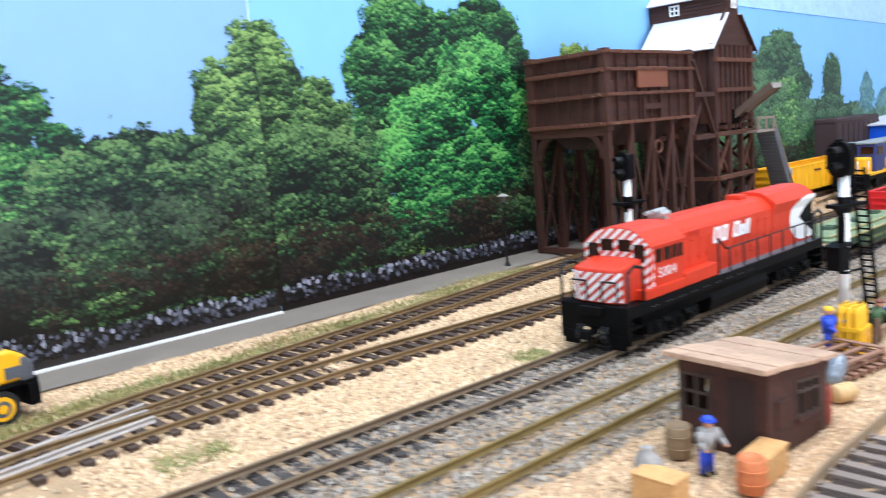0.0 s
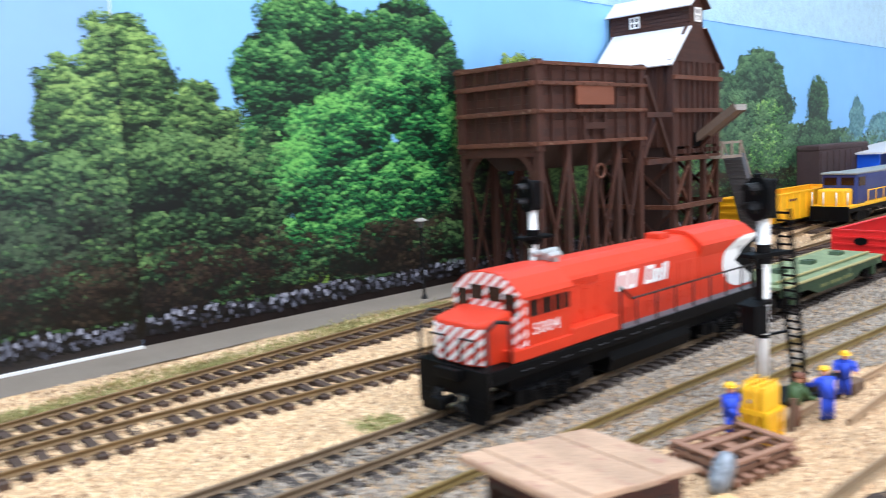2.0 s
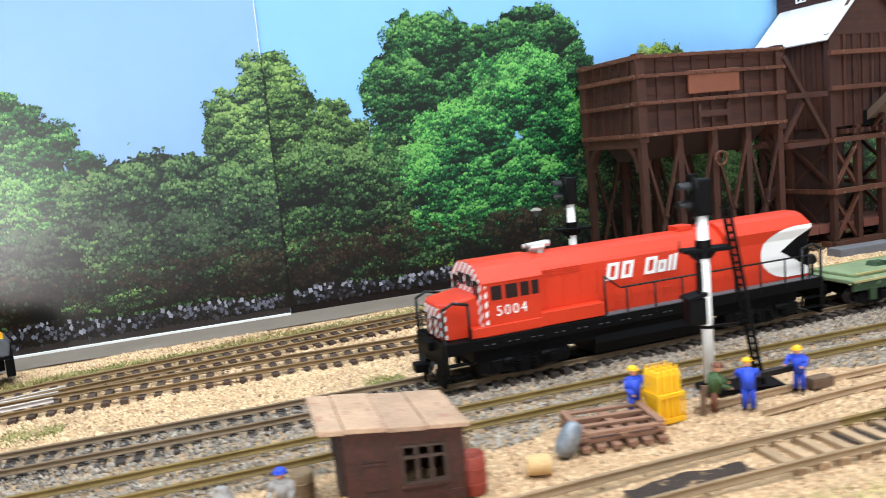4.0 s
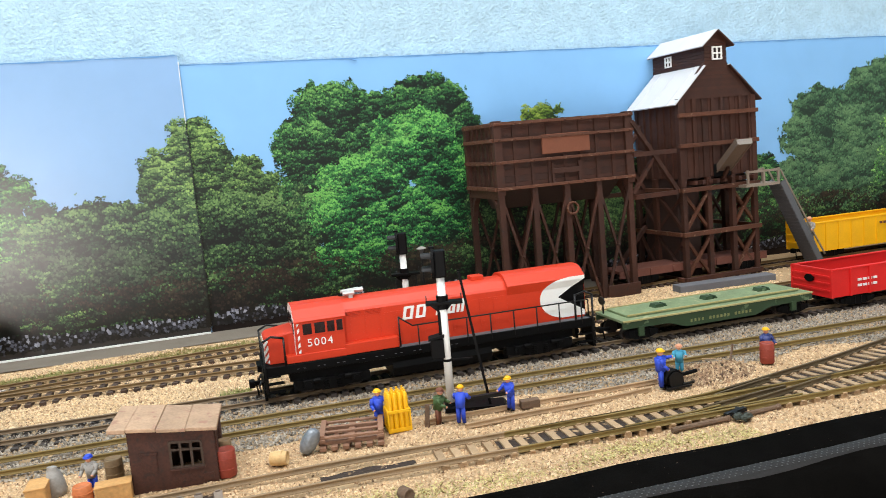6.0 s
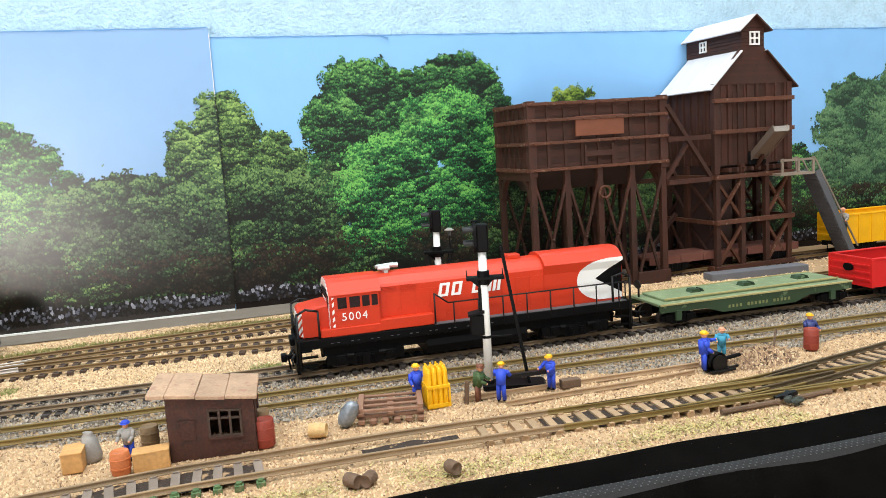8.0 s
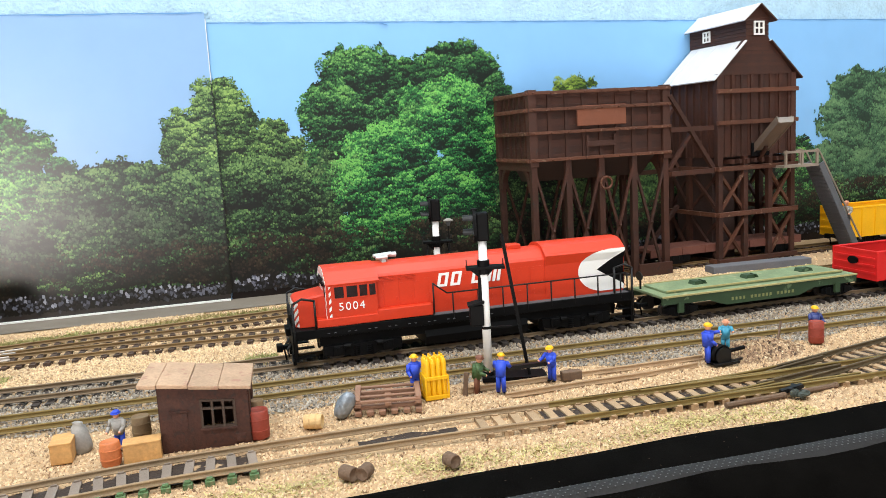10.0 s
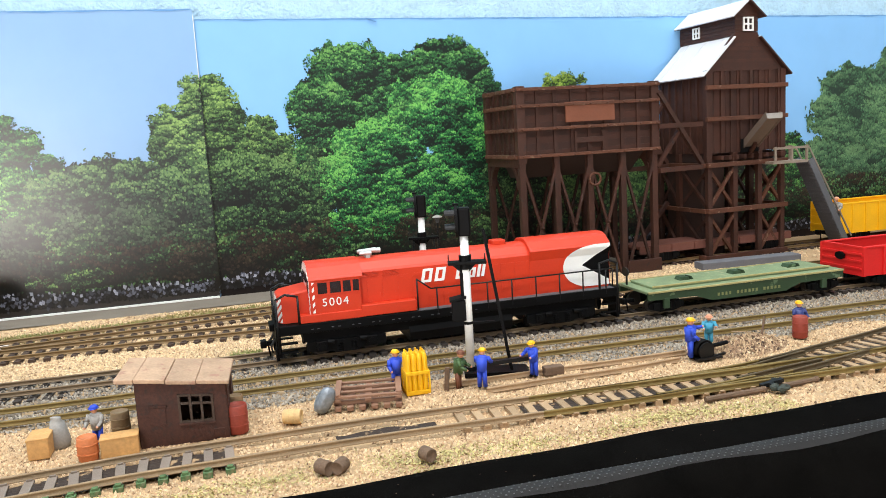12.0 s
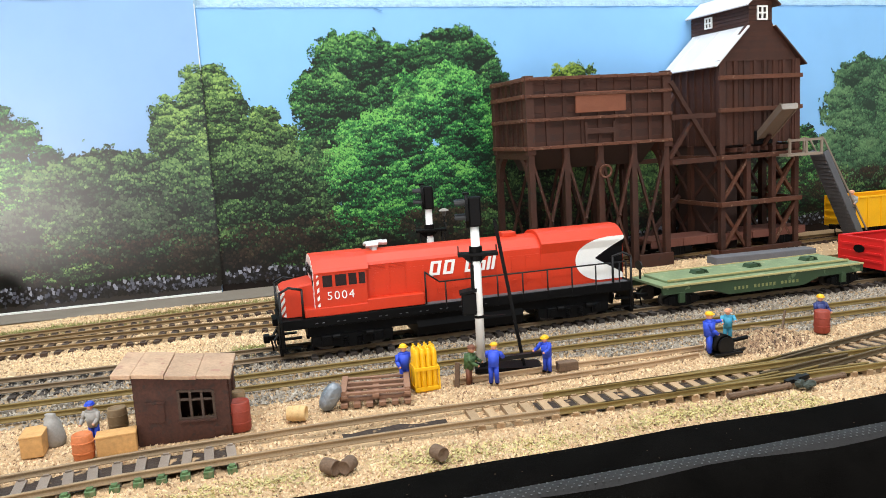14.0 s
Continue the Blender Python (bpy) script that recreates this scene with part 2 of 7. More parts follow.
M["yellow_car"] = mat("yellow_wagon_paint", srgb(248, 184, 16), 0.5, vary=0.08, bump=0.05)
M["blue"] = mat("blue_overall", srgb(36, 70, 190), 0.6, vary=0.12, bump=0.1)
M["blue_build"] = mat("blue_cladding", srgb(24, 88, 214), 0.5, vary=0.08)
M["navy"] = mat("navy_paint", srgb(42, 54, 110), 0.45, vary=0.12)
M["grey"] = mat("grey_paint", srgb(140, 146, 144), 0.55, vary=0.12)
M["grey_dark"] = mat("dark_grey_plastic", srgb(86, 88, 92), 0.6, vary=0.15)
M["green_car"] = mat("faded_green_paint", srgb(44, 66, 40), 0.7, vary=0.2, grain=900, patch=60, bump=0.15, worn=srgb(96, 116, 84), wear=0.12)
M["green_deck"] = mat("pale_green_deck", srgb(118, 134, 98), 0.75, vary=0.35, grain=900, patch=70, bump=0.2, worn=srgb(150, 152, 118), wear=0.18)
M["ochre_dull"] = mat("faded_lettering", srgb(122, 124, 78), 0.75, vary=0.3)
M["ochre"] = mat("ochre_edge", srgb(168, 156, 104), 0.7, vary=0.2)
M["brown_car"] = mat("brown_wagon_paint", srgb(110, 66, 54), 0.7, vary=0.2)
M["wheel"] = mat("wheel_steel", srgb(70, 64, 60), 0.4, 0.6, vary=0.3)
M["skin"] = mat("painted_skin", srgb(214, 150, 116), 0.6, vary=0.05)
M["drum"] = mat("rusty_drum", srgb(144, 58, 42), 0.6, vary=0.2, bump=0.2)
M["terra"] = mat("orange_barrel", srgb(196, 112, 64), 0.65, vary=0.2, bump=0.2)
M["tan"] = mat("tan_keg", srgb(206, 170, 118), 0.75, vary=0.2, bump=0.3)
M["crate"] = mat("tan_crate", srgb(200, 152, 94), 0.8, vary=0.25, grain=600, patch=120, bump=0.35)
M["olive"] = mat("olive_barrel", srgb(134, 110, 80), 0.7, vary=0.2, bump=0.2)
M["sack"] = mat("grey_sack", srgb(150, 146, 140), 0.8, vary=0.2, bump=0.3)
M["slate"] = mat("grey_canister", srgb(132, 138, 144), 0.38, 0.35, vary=0.4, grain=500, patch=160, bump=0.5)
M["shed"] = mat("dark_shed_boards", srgb(68, 37, 26), 0.75, vary=0.5, grain=700, patch=130, bump=0.4, worn=srgb(54, 36, 30), wear=0.35)
M["shed_roof"] = mat("tan_roof_boards", srgb(174, 143, 116), 0.85, vary=0.26, grain=700, patch=90, bump=0.4, obrand=0.35, worn=srgb(160, 120, 100), wear=0.25)
M["pallet"] = mat("brown_pallet", srgb(138, 102, 80), 0.75, vary=0.2, bump=0.3, obrand=0.3)
M["log"] = mat("log_bark", srgb(104, 82, 64), 0.85, vary=0.3, bump=0.5)
M["greenman"] = mat("green_jacket", srgb(58, 84, 44), 0.6, vary=0.1)
M["aqua"] = mat("aqua_shirt", srgb(60, 150, 180), 0.6, vary=0.1)
M["brownman"] = mat("brown_trousers", srgb(112, 66, 44), 0.6, vary=0.1)
M["lens"] = mat("signal_lens", srgb(30, 32, 34), 0.15, vary=0.1, bump=0)
M["silver"] = mat("silver_casting", srgb(190, 190, 186), 0.35, 0.5, vary=0.1)
M["tread"] = mat("grey_brown_stair", srgb(84, 82, 84), 0.7, vary=0.2)
M["stair_rail"] = mat("grey_tan_rail", srgb(136, 122, 108), 0.7, vary=0.2)
M["dull_brown"] = mat("dull_brown_wagon", srgb(62, 46, 46), 0.8, vary=0.2)
M["exc_yellow"] = mat("amber_paint", srgb(246, 180, 14), 0.35, vary=0.05, bump=0.02)
M["rubber"] = mat("tyre_rubber", srgb(28, 28, 28), 0.8, vary=0.2)

# ---- the setting ----
def yb(x):
    """The line of the backdrop in plan."""
    return 0.737 + 0.055 * (x - 0.407)


def slab(name, x0, x1, z0, z1, off, thick, material, label, category, parent=None, drop=0.0):
    bm = B()
    a = [bm.verts.new((x, yb(x) + o, z)) for o in (off, off + thick) for x, z in ((x0, z0), (x1, z0), (x1, z1 - drop), (x0, z1))]
    for f in ((0, 1, 2, 3), (7, 6, 5, 4), (0, 4, 5, 1), (1, 5, 6, 2), (2, 6, 7, 3), (3, 7, 4, 0)):
        bm.faces.new([a[i] for i in f])
    bmesh.ops.recalc_face_normals(bm, faces=bm.faces)
    return tagged(part(name, bm, material, parent), label, category, "", "structure")


XL, XR = -0.9, 2.6
slab("wall_north", XL, XR, -1.0, 1.7, 0.012, 0.1, M["wall"], "pale blue textured plaster room wall", "wall")
backdrop_right = slab("backdrop", 0.4079, 2.3, -0.01, 0.2535, 0.0, 0.004, M["sky"], "printed sky and woodland backdrop board on the wall", "backdrop", None, 0.0195)
backdrop_left = slab("backdrop_glossy", -0.75, 0.4075, -0.01, 0.262, -0.003, 0.004, M["sky_pale"], "glossy printed woodland backdrop board with pale sky", "backdrop")
for nm, x0, x1, y0, y1 in (("wall_west", XL - 0.1, XL, -2.2, 0.75), ("wall_east", XR, XR + 0.1, -2.2, 0.95)):
    tagged(part(nm, box(B(), x0, x1, y0, y1, -1.0, 1.7), M["room"]), "plain pale room wall", "wall", "", "structure")
bm = B()
for x0, x1, z0, z1 in ((XL - 0.1, -0.70, -1.0, 1.7), (-0.04, XR + 0.1, -1.0, 1.7), (-0.70, -0.04, 0.24, 1.7)):
    box(bm, x0, x1, -2.3, -2.2, z0, z1)
tagged(part("wall_south", bm, M["room"]), "plain pale unseen room wall with an opening for the added lamp", "wall", "", "structure")
tagged(part("floor", box(B(), XL, XR, -2.2, 1.0, -1.05, -1.0), M["floor"]), "grey carpet floor of the room", "floor", "", "structure")
tagged(part("ceiling", box(B(), XL - 0.1, XR + 0.1, -2.3, 1.2, 1.7, 1.75), M["room"]), "white ceiling of the room", "ceiling", "", "structure")


def front(x):
    """The front edge of the layout in plan."""
    return 0.2835 + 0.04 * (x - 0.45) if x < 0.64 else 0.2911 + 0.072 * (min(x, 0.9) - 0.64)


def grid_sheet(name, x0, x1, ya, ybk, nx, ny, height, material):
    xs = np.linspace(x0, x1, nx)
    v = []
    for j in range(ny):
        for x in xs:
            a, b = ya(x), ybk(x)
            y = a + (b - a) * j / (ny - 1)
            v.append((x, y, height(x, y)))
    i = np.arange(nx - 1)[None, :] + nx * np.arange(ny - 1)[:, None]
    f = np.stack([i, i + 1, i + nx + 1, i + nx], -1).reshape(-1, 4)
    return soup(name, np.array(v), f, material)


def relief(x, y):
    return 0.0012 * noise.noise((x * 30, y * 30, 0)) + 0.0006 * noise.noise((x * 140, y * 140, 3)) - 0.0012


ground = grid_sheet("ground", XL, XR, front, lambda x: yb(x) + 0.01, 360, 90, relief, M["sand"])
tagged(ground, "sandy modelled ground of the railway layout", "ground", "", "structure")

# the road strip at the foot of the backdrop
road = grid_sheet("road", -0.75, 0.86, lambda x: yb(x) - 0.0435 + 0.0015 * math.sin(x * 31) + 0.001 * math.sin(x * 83), lambda x: yb(x) - 0.0005, 240, 6, lambda x, y: 0.0006 if y > yb(x) - 0.038 else -0.0006, M["road"])
tagged(road, "flat grey road along the backdrop", "road", "", "structure")
kerb = slab("kerb_strip", -0.75, 0.407, 0.0004, 0.0021, -0.0062, 0.0024, M["white"], "white plastic strip at the foot of the glossy board", "strip")

# the dark cloth that hangs round the front of the layout
bm = B()
rows = []
for i in range(181):
    x = XL + (XR - XL) * i / 180
    y = front(x)
    w = 0.0012 * math.sin(x * 23) + 0.0008 * math.sin(x * 61 + 1)
    rows.append([bm.verts.new(p) for p in ((x, y + 0.004, -0.004), (x, y + 0.001, 0.0012 + w * 0.6), (x, y - 0.004, 0.002 + w * 0.6), (x, y - 0.014, -0.001 + w), (x, y - 0.026, -0.005 + w), (x, y - 0.034, -0.012), (x, y - 0.037 + 2 * w, -0.06), (x, y - 0.036 + 4 * w, -0.4))])
for a, b in zip(rows, rows[1:]):
    for k in range(len(a) - 1):
        bm.faces.new((a[k], a[k + 1], b[k + 1], b[k]))
bmesh.ops.recalc_face_normals(bm, faces=bm.faces)
skirt = tagged(part("layout_skirt", bm, M["cloth"], None, "", True), "black cloth skirt draped over the layout's front edge", "skirt", "", "structure")

# the joint of the two boards: edge highlight painted white above, dark below
joint = box(B(), 0.4075, 0.4080, yb(0.408) - 0.0031, yb(0.408) + 0.004, 0.185, 0.2565)
tagged(part("joint_strip", joint, M["white"]), "thin joint between the backdrop boards, white for its edge highlight", "strip", "", "structure")
joint = box(B(), 0.4075, 0.4079, yb(0.408) - 0.0032, yb(0.408) + 0.004, -0.006, 0.185)
tagged(part("joint_strip", joint, M["satin"]), "thin dark joint between the backdrop boards", "strip", "", "structure")

# ragged darker line on both boards' tops, torn edge and shadow in one colour
for parent, x0, x1, top, drop, off in ((backdrop_right, 0.409, 2.3, 0.2535, 0.0195 / (2.3 - 0.4079), 0.0), (backdrop_left, -0.74, 0.407, 0.262, 0.0, -0.003)):
    xs = np.arange(x0, x1, 0.006)
    h = 0.0002 + 0.0009 * np.abs(np.sin(xs * 37) * np.sin(xs * 91 + 1)) + rng.uniform(0, 0.0005, len(xs))
    z = top - drop * (xs - x0)
    v = np.stack([np.stack([xs, yb(xs) + off - 0.00035, z - h], 1), np.stack([xs, yb(xs) + off - 0.00035, z + 0.0002], 1)], 1).reshape(-1, 3)
    i = np.arange(len(xs) - 1)[:, None] * 2
    f = np.concatenate([i, i + 2, i + 3, i + 1], 1)
    soup("painted_edge", v, f, M["sky_edge"], parent, "uneven darker blue line for torn edge and shadow")

# a torn flap of paper at the top of the sky board
flap = B()
prism(flap, [(0.566, 0.2512), (0.5735, 0.2490), (0.5742, 0.2483), (0.5700, 0.2492)], yb(0.57) - 0.0016, yb(0.57) - 0.0006)
part("torn_flap", flap, M["sky_edge"], backdrop_right, "small torn flap of blue paper")

# ---- tracks ----
def spline(pts, step):
    """A smooth line through plan points, at even steps."""
    p = np.array(pts, float)
    p = np.vstack([2 * p[0] - p[1], p, 2 * p[-1] - p[-2]])
    out = []
    for i in range(1, len(p) - 2):
        a, b, c, d = p[i - 1], p[i], p[i + 1], p[i + 2]
        for t in np.linspace(0, 1, 40, endpoint=False):
            out.append(0.5 * (2 * b + (c - a) * t + (2 * a - 5 * b + 4 * c - d) * t * t + (3 * b - a - 3 * c + d) * t ** 3))
    out.append(p[-2])
    out = np.array(out)
    s = np.r_[0, np.cumsum(np.linalg.norm(np.diff(out, axis=0), axis=1))]
    at = np.arange(0, s[-1], step)
    return np.stack([np.interp(at, s, out[:, k]) for k in range(2)], 1)


def sides(line):
    d = np.gradient(line, axis=0)
    d /= np.linalg.norm(d, axis=1)[:, None]
    return np.stack([-d[:, 1], d[:, 0]], 1), np.arctan2(d[:, 1], d[:, 0])


PROFILE = ((-0.0009, 0.0), (0.0009, 0.0), (0.0009, 0.0004), (0.0003, 0.0008), (0.0003, 0.0020), (0.0006, 0.0023), (0.0006, 0.0030), (-0.0006, 0.0030), (-0.0006, 0.0023), (-0.0003, 0.0020), (-0.0003, 0.0008), (-0.0009, 0.0004))


def rail(line, z, material, parent):
    n, _ = sides(line)
    k = len(PROFILE)
    v = np.concatenate([np.c_[line + n * o, np.full(len(line), z + h)][:, None] for o, h in PROFILE], 1).reshape(-1, 3)
    i = np.arange(len(line) - 1)[:, None] * k + np.arange(k)[None]
    j = np.arange(len(line) - 1)[:, None] * k + (np.arange(k) + 1) % k
    f = np.stack([i, j, j + k, i + k], -1).reshape(-1, 4)
    return soup("rail", v, f, material, parent)


GAUGE = 0.0228


def sleeper_mesh(name, length, wide, high, material):
    bm = box(B(), -wide / 2, wide / 2, -length / 2, length / 2, -0.002, high)
    for s in (-1, 1):
        for o in (-1, 1):
            box(bm, -wide * 0.3, wide * 0.3, s * GAUGE / 2 + o * 0.0013 - 0.0006, s * GAUGE / 2 + o * 0.0013 + 0.0006, high, high + 0.0007)
    me = bpy.data.meshes.new(name)
    bm.to_mesh(me)
    bm.free()
    me.materials.append(material)
    return me


def track(pts, label, rail_mat, tie_mat=None, ties=(-9, 9), spacing=0.0092, high=0.0012, length=0.034, wide=0.0042, skip=0.0, group="railway tracks", sunk=-9, change=99, beyond=None):
    ob = thing("railway_track", (0, 0, 0), label, "track", group)
    line = spline(pts, 0.006)
    n, _ = sides(line)
    for s in (-1, 1):
        side = line + n * s * GAUGE / 2
        cut = np.searchsorted(line[:, 0], change)
        for piece_of_line, m in ((side[:cut + 1], rail_mat), (side[cut:], beyond)):
            if len(piece_of_line) > 2:
                rail(piece_of_line, 0.0012, m, ob)
    if tie_mat:
        me = sleeper_mesh("sleeper", length, wide, high, tie_mat)
        at = spline(pts, spacing)
        _, a = sides(at)
        count = 0
        for (x, y), r in zip(at, a):
            if ties[0] < x < ties[1] and rnd.random() >= skip and count < 300:
                piece("sleeper", me, ob, pose(x, y, rnd.uniform(-0.0003, 0.0001) - ((0.0017 if pts is T3 else rnd.uniform(0.0007, 0.0017)) if x < sunk else 0), 0, 0, math.degrees(r) + rnd.uniform(-1.5, 1.5)))
                count += 1
    return ob


T1 = ((-0.5, 0.553), (0.0, 0.556), (0.1, 0.566), (0.20, 0.591), (0.26, 0.607), (0.33, 0.619), (0.39, 0.628), (0.45, 0.637), (0.53, 0.650), (0.58, 0.659), (0.65, 0.669), (0.80, 0.687), (0.97, 0.701), (1.22, 0.715), (1.8, 0.750))
T2 = ((-0.5, 0.553), (0.0, 0.556), (0.12, 0.562), (0.25, 0.574), (0.36, 0.578), (0.49, 0.576), (0.70, 0.580), (1.0, 0.595), (1.8, 0.645))
T3 = ((-0.5, 0.480), (0.2, 0.4825), (0.35, 0.4838), (0.45, 0.4868), (0.53, 0.4915), (0.61, 0.4960), (0.70, 0.5015), (0.80, 0.5075), (0.90, 0.513), (1.2, 0.527), (1.8, 0.557))
T4 = ((-0.5, 0.418), (0.1, 0.423), (0.29, 0.4270), (0.46, 0.4315), (0.61, 0.4350), (0.83, 0.437), (1.2, 0.446), (1.8, 0.475))
T6 = ((-0.3, 0.286), (0.2, 0.308), (0.343, 0.3255), (0.392, 0.3322), (0.433, 0.3348), (0.488, 0.3378), (0.537, 0.3387), (0.595, 0.3385), (0.66, 0.3400), (0.72, 0.3402), (0.80, 0.342), (1.0, 0.350))
T7 = ((0.60, 0.3386), (0.655, 0.3402), (0.70, 0.3445), (0.7328, 0.3515), (0.7665, 0.3605), (0.80, 0.3690), (0.829, 0.3775), (0.90, 0.400), (1.0, 0.432))
T9 = ((1.30, 0.772), (1.40, 0.775), (1.55, 0.783), (1.7, 0.791))
T10 = ((1.06, 0.6450), (1.15, 0.6600), (1.25, 0.6690), (1.40, 0.6780), (1.8, 0.7000))
track(T1, "railway track with brown sleepers beside the grey road", M["rail"], M["sleeper"], (-0.3, 1.5))
track(T2, "railway track with brown sleepers set in pale sand", M["rail"], M["sleeper"], (0.13, 1.4), skip=0.06)
track(T3, "grey-railed main track carrying the goods train", M["rail_grey"], M["sleeper_dark"], (0.0, 1.6), high=0.0016, length=0.037, spacing=0.0080, sunk=0.47)
track(T9, "far track carrying a box wagon", M["rail"], M["sleeper"], (1.32, 1.6))
track(T10, "far track carrying the blue locomotive", M["rail"], M["sleeper"], (1.12, 1.6))
track(T4, "yellowish bare rails buried in grey ballast", M["rail_yellow"])
siding = track(T6, "old siding with pale weathered sleepers near the layout's edge", M["rail_tan"], M["sleeper_old"], (0.535, 1.0), spacing=0.0088, high=0.0012, length=0.0252, wide=0.0040, change=0.575, beyond=M["rail_yellow"])
track(T7, "branch of the front siding's turnout", M["rail_yellow"], M["sleeper_old"], (0.745, 1.0), spacing=0.0088, high=0.0010, length=0.0252, wide=0.0040, change=0.715, beyond=M["rail_dark"])
# the dark bed between the old siding's sleepers
for pts, x0, x1, wide in ((T6, -0.1, 0.437, 0.0098), (T6, 0.478, 0.532, 0.0050), (T6, 0.572, 0.98, 0.0098), (T7, 0.72, 0.98, 0.0098)):
    line = spline(pts, 0.004)
    line = line[(line[:, 0] > x0) & (line[:, 0] < x1)]
    n, _ = sides(line)
    w = wide + 0.0012 * np.sin(line[:, :1] * 190) + 0.0008 * np.sin(line[:, :1] * 411)
    v = np.stack([np.c_[line - n * w, np.full(len(line), 0.0002)], np.c_[line + n * w, np.full(len(line), 0.0002)]], 1).reshape(-1, 3)
    i = np.arange(len(line) - 1)[:, None] * 2
    bed = soup("track_bed", v, np.concatenate([i, i + 2, i + 3, i + 1], 1), M["bed"])
    tagged(bed, "dark brown bed between the old siding's sleepers", "track bed", "", "structure")
# grey sleepers and green rail chairs on the old end of the siding
grey_tie = sleeper_mesh("sleeper", 0.0215, 0.0040, 0.0013, M["tie_grey"])
bm = box(B(), -0.0020, 0.0020, -0.0022, 0.0016, -0.002, 0.0010, 0.0003)
box(bm, -0.0013, 0.0013, -0.0014, 0.0010, 0.0009, 0.0021, 0.0003)
chair_mesh = bpy.data.meshes.new("rail_chair")
bm.to_mesh(chair_mesh)
bm.free()
chair_mesh.materials.append(M["chair_green"])
at = spline(T6, 0.0092)
n, turn = sides(at)
for (x, y), (nx, ny), a in zip(at, n, turn):
    if 0.15 < x < 0.437:
        piece("sleeper", grey_tie, siding, pose(x, y, rnd.uniform(-0.0004, 0.0001), 0, 0, math.degrees(a) + rnd.uniform(-3, 3)))
        if x < 0.436 and rnd.random() < 0.93:
            piece("rail_chair", chair_mesh, siding, pose(x - nx * 0.0136, y - ny * 0.0136, rnd.uniform(-0.0003, 0.0002), 0, 0, math.degrees(a) + rnd.uniform(-5, 5)))
# frog, wing rails and check rail of the front turnout
frog = thing("turnout", (0, 0, 0), "dark steel frog and check rails of the front turnout", "track")
for pts, m in ((((0.690, 0.3378), (0.712, 0.3420), (0.732, 0.3462), (0.752, 0.3490)), "rail_dark"), (((0.733, 0.3535), (0.745, 0.3525), (0.775, 0.3545), (0.800, 0.3560)), "rail_dark"), (((0.705, 0.3520), (0.712, 0.3545), (0.745, 0.3640), (0.752, 0.3655)), "rail_dark"), (((0.700, 0.3330), (0.712, 0.3320), (0.745, 0.3325), (0.752, 0.3338)), "rail_yellow"), (((0.630, 0.3500), (0.665, 0.3500), (0.700, 0.3495), (0.735, 0.3520)), "rail_yellow"), (((0.640, 0.3300), (0.675, 0.3330), (0.700, 0.3370)), "rail_yellow")):
    rail(spline(pts, 0.006), 0.0011, M[m], frog)
# the turnout's blades and check rails on the rear tracks
points = thing("turnout", (0, 0, 0), "pale metal switch blades between the two rear tracks", "track")
for pts in (((0.12, 0.563), (0.19, 0.5785), (0.235, 0.5925), (0.268, 0.6030)), ((0.15, 0.574), (0.19, 0.5815), (0.222, 0.5855), (0.265, 0.5915)), ((0.15, 0.5575), (0.20, 0.567), (0.23, 0.5735), (0.262, 0.5795))):
    rail(spline(pts, 0.006), 0.0013, M["rail_pale"], points)
# loose rails lying on the sand by the workmen
loose = thing("loose_rails", (0, 0, 0.0002), "two rusty loose rails lying on the sand", "rails")
for pts in (((0.545, 0.393), (0.60, 0.3955), (0.66, 0.397), (0.70, 0.399)), ((0.565, 0.376), (0.60, 0.379), (0.65, 0.3815), (0.69, 0.387))):
    rail(spline(pts, 0.006), -0.0008, M["sleeper_old"], loose)

# ---- gravel ----
OCT = np.array([(1, 0, -0.35), (-1, 0, -0.35), (0, 1, -0.35), (0, -1, -0.35), (0.1, 0, 1)], float)
OCTF = np.array([(0, 2, 4), (2, 1, 4), (1, 3, 4), (3, 0, 4)])


def pebbles(name, xy, size, material, label, lift=0.0):
    """Loose stones in several tones, each an uneven lump whose foot is sunk in the bed."""
    n = len(xy)
    tones = material if isinstance(material, list) else [material]
    pick = rng.choice(len(tones), n, p=(0.34, 0.46, 0.15, 0.05) if len(tones) == 4 else None)
    s = size * rng.uniform(0.55, 1.45, (n, 1))
    v = OCT[None] * rng.uniform(0.6, 1.25, (n, 5, 1)) * s[:, None] * rng.uniform(0.7, 1.2, (n, 1, 3))
    a = rng.uniform(0, 6.28, n)
    b = rng.uniform(-0.7, 0.7, n)
    c, d, e, f = np.cos(a)[:, None], np.sin(a)[:, None], np.cos(b)[:, None], np.sin(b)[:, None]
    x, y, z = v[..., 0], v[..., 1], v[..., 2]
    x, z = x * e - z * f, x * f + z * e
    x, y = x * c - y * d, x * d + y * c
    h = np.array([relief(px, py) for px, py in xy]) + lift
    v = np.stack([x + xy[:, :1], y + xy[:, 1:], z + h[:, None] + 0.15 * s], -1).reshape(-1, 3)
    fa = (OCTF[None] + 5 * np.arange(n)[:, None, None]).reshape(-1, 3)
    ob = soup(name, v, fa, tones[0], None, "", np.repeat(pick, 4), tones)
    ob.data.polygons.foreach_set("use_smooth", [True] * len(ob.data.polygons))
    return tagged(ob, label, "gravel", "", "stuff")


def scatter(n, x0, x1, y0, y1, keep):
    xy = np.stack([rng.uniform(x0, x1, n), rng.uniform(y0, y1, n)], 1)
    return xy[keep(xy[:, 0], xy[:, 1])]


def mid(line, x):
    p = spline(line, 0.01)
    return np.interp(x, p[:, 0], p[:, 1])


def wob(x, y, k=25.0, amp=0.012):
    return amp * (np.sin(x * k) + np.sin(x * k * 2.3 + y * 40) * 0.6)


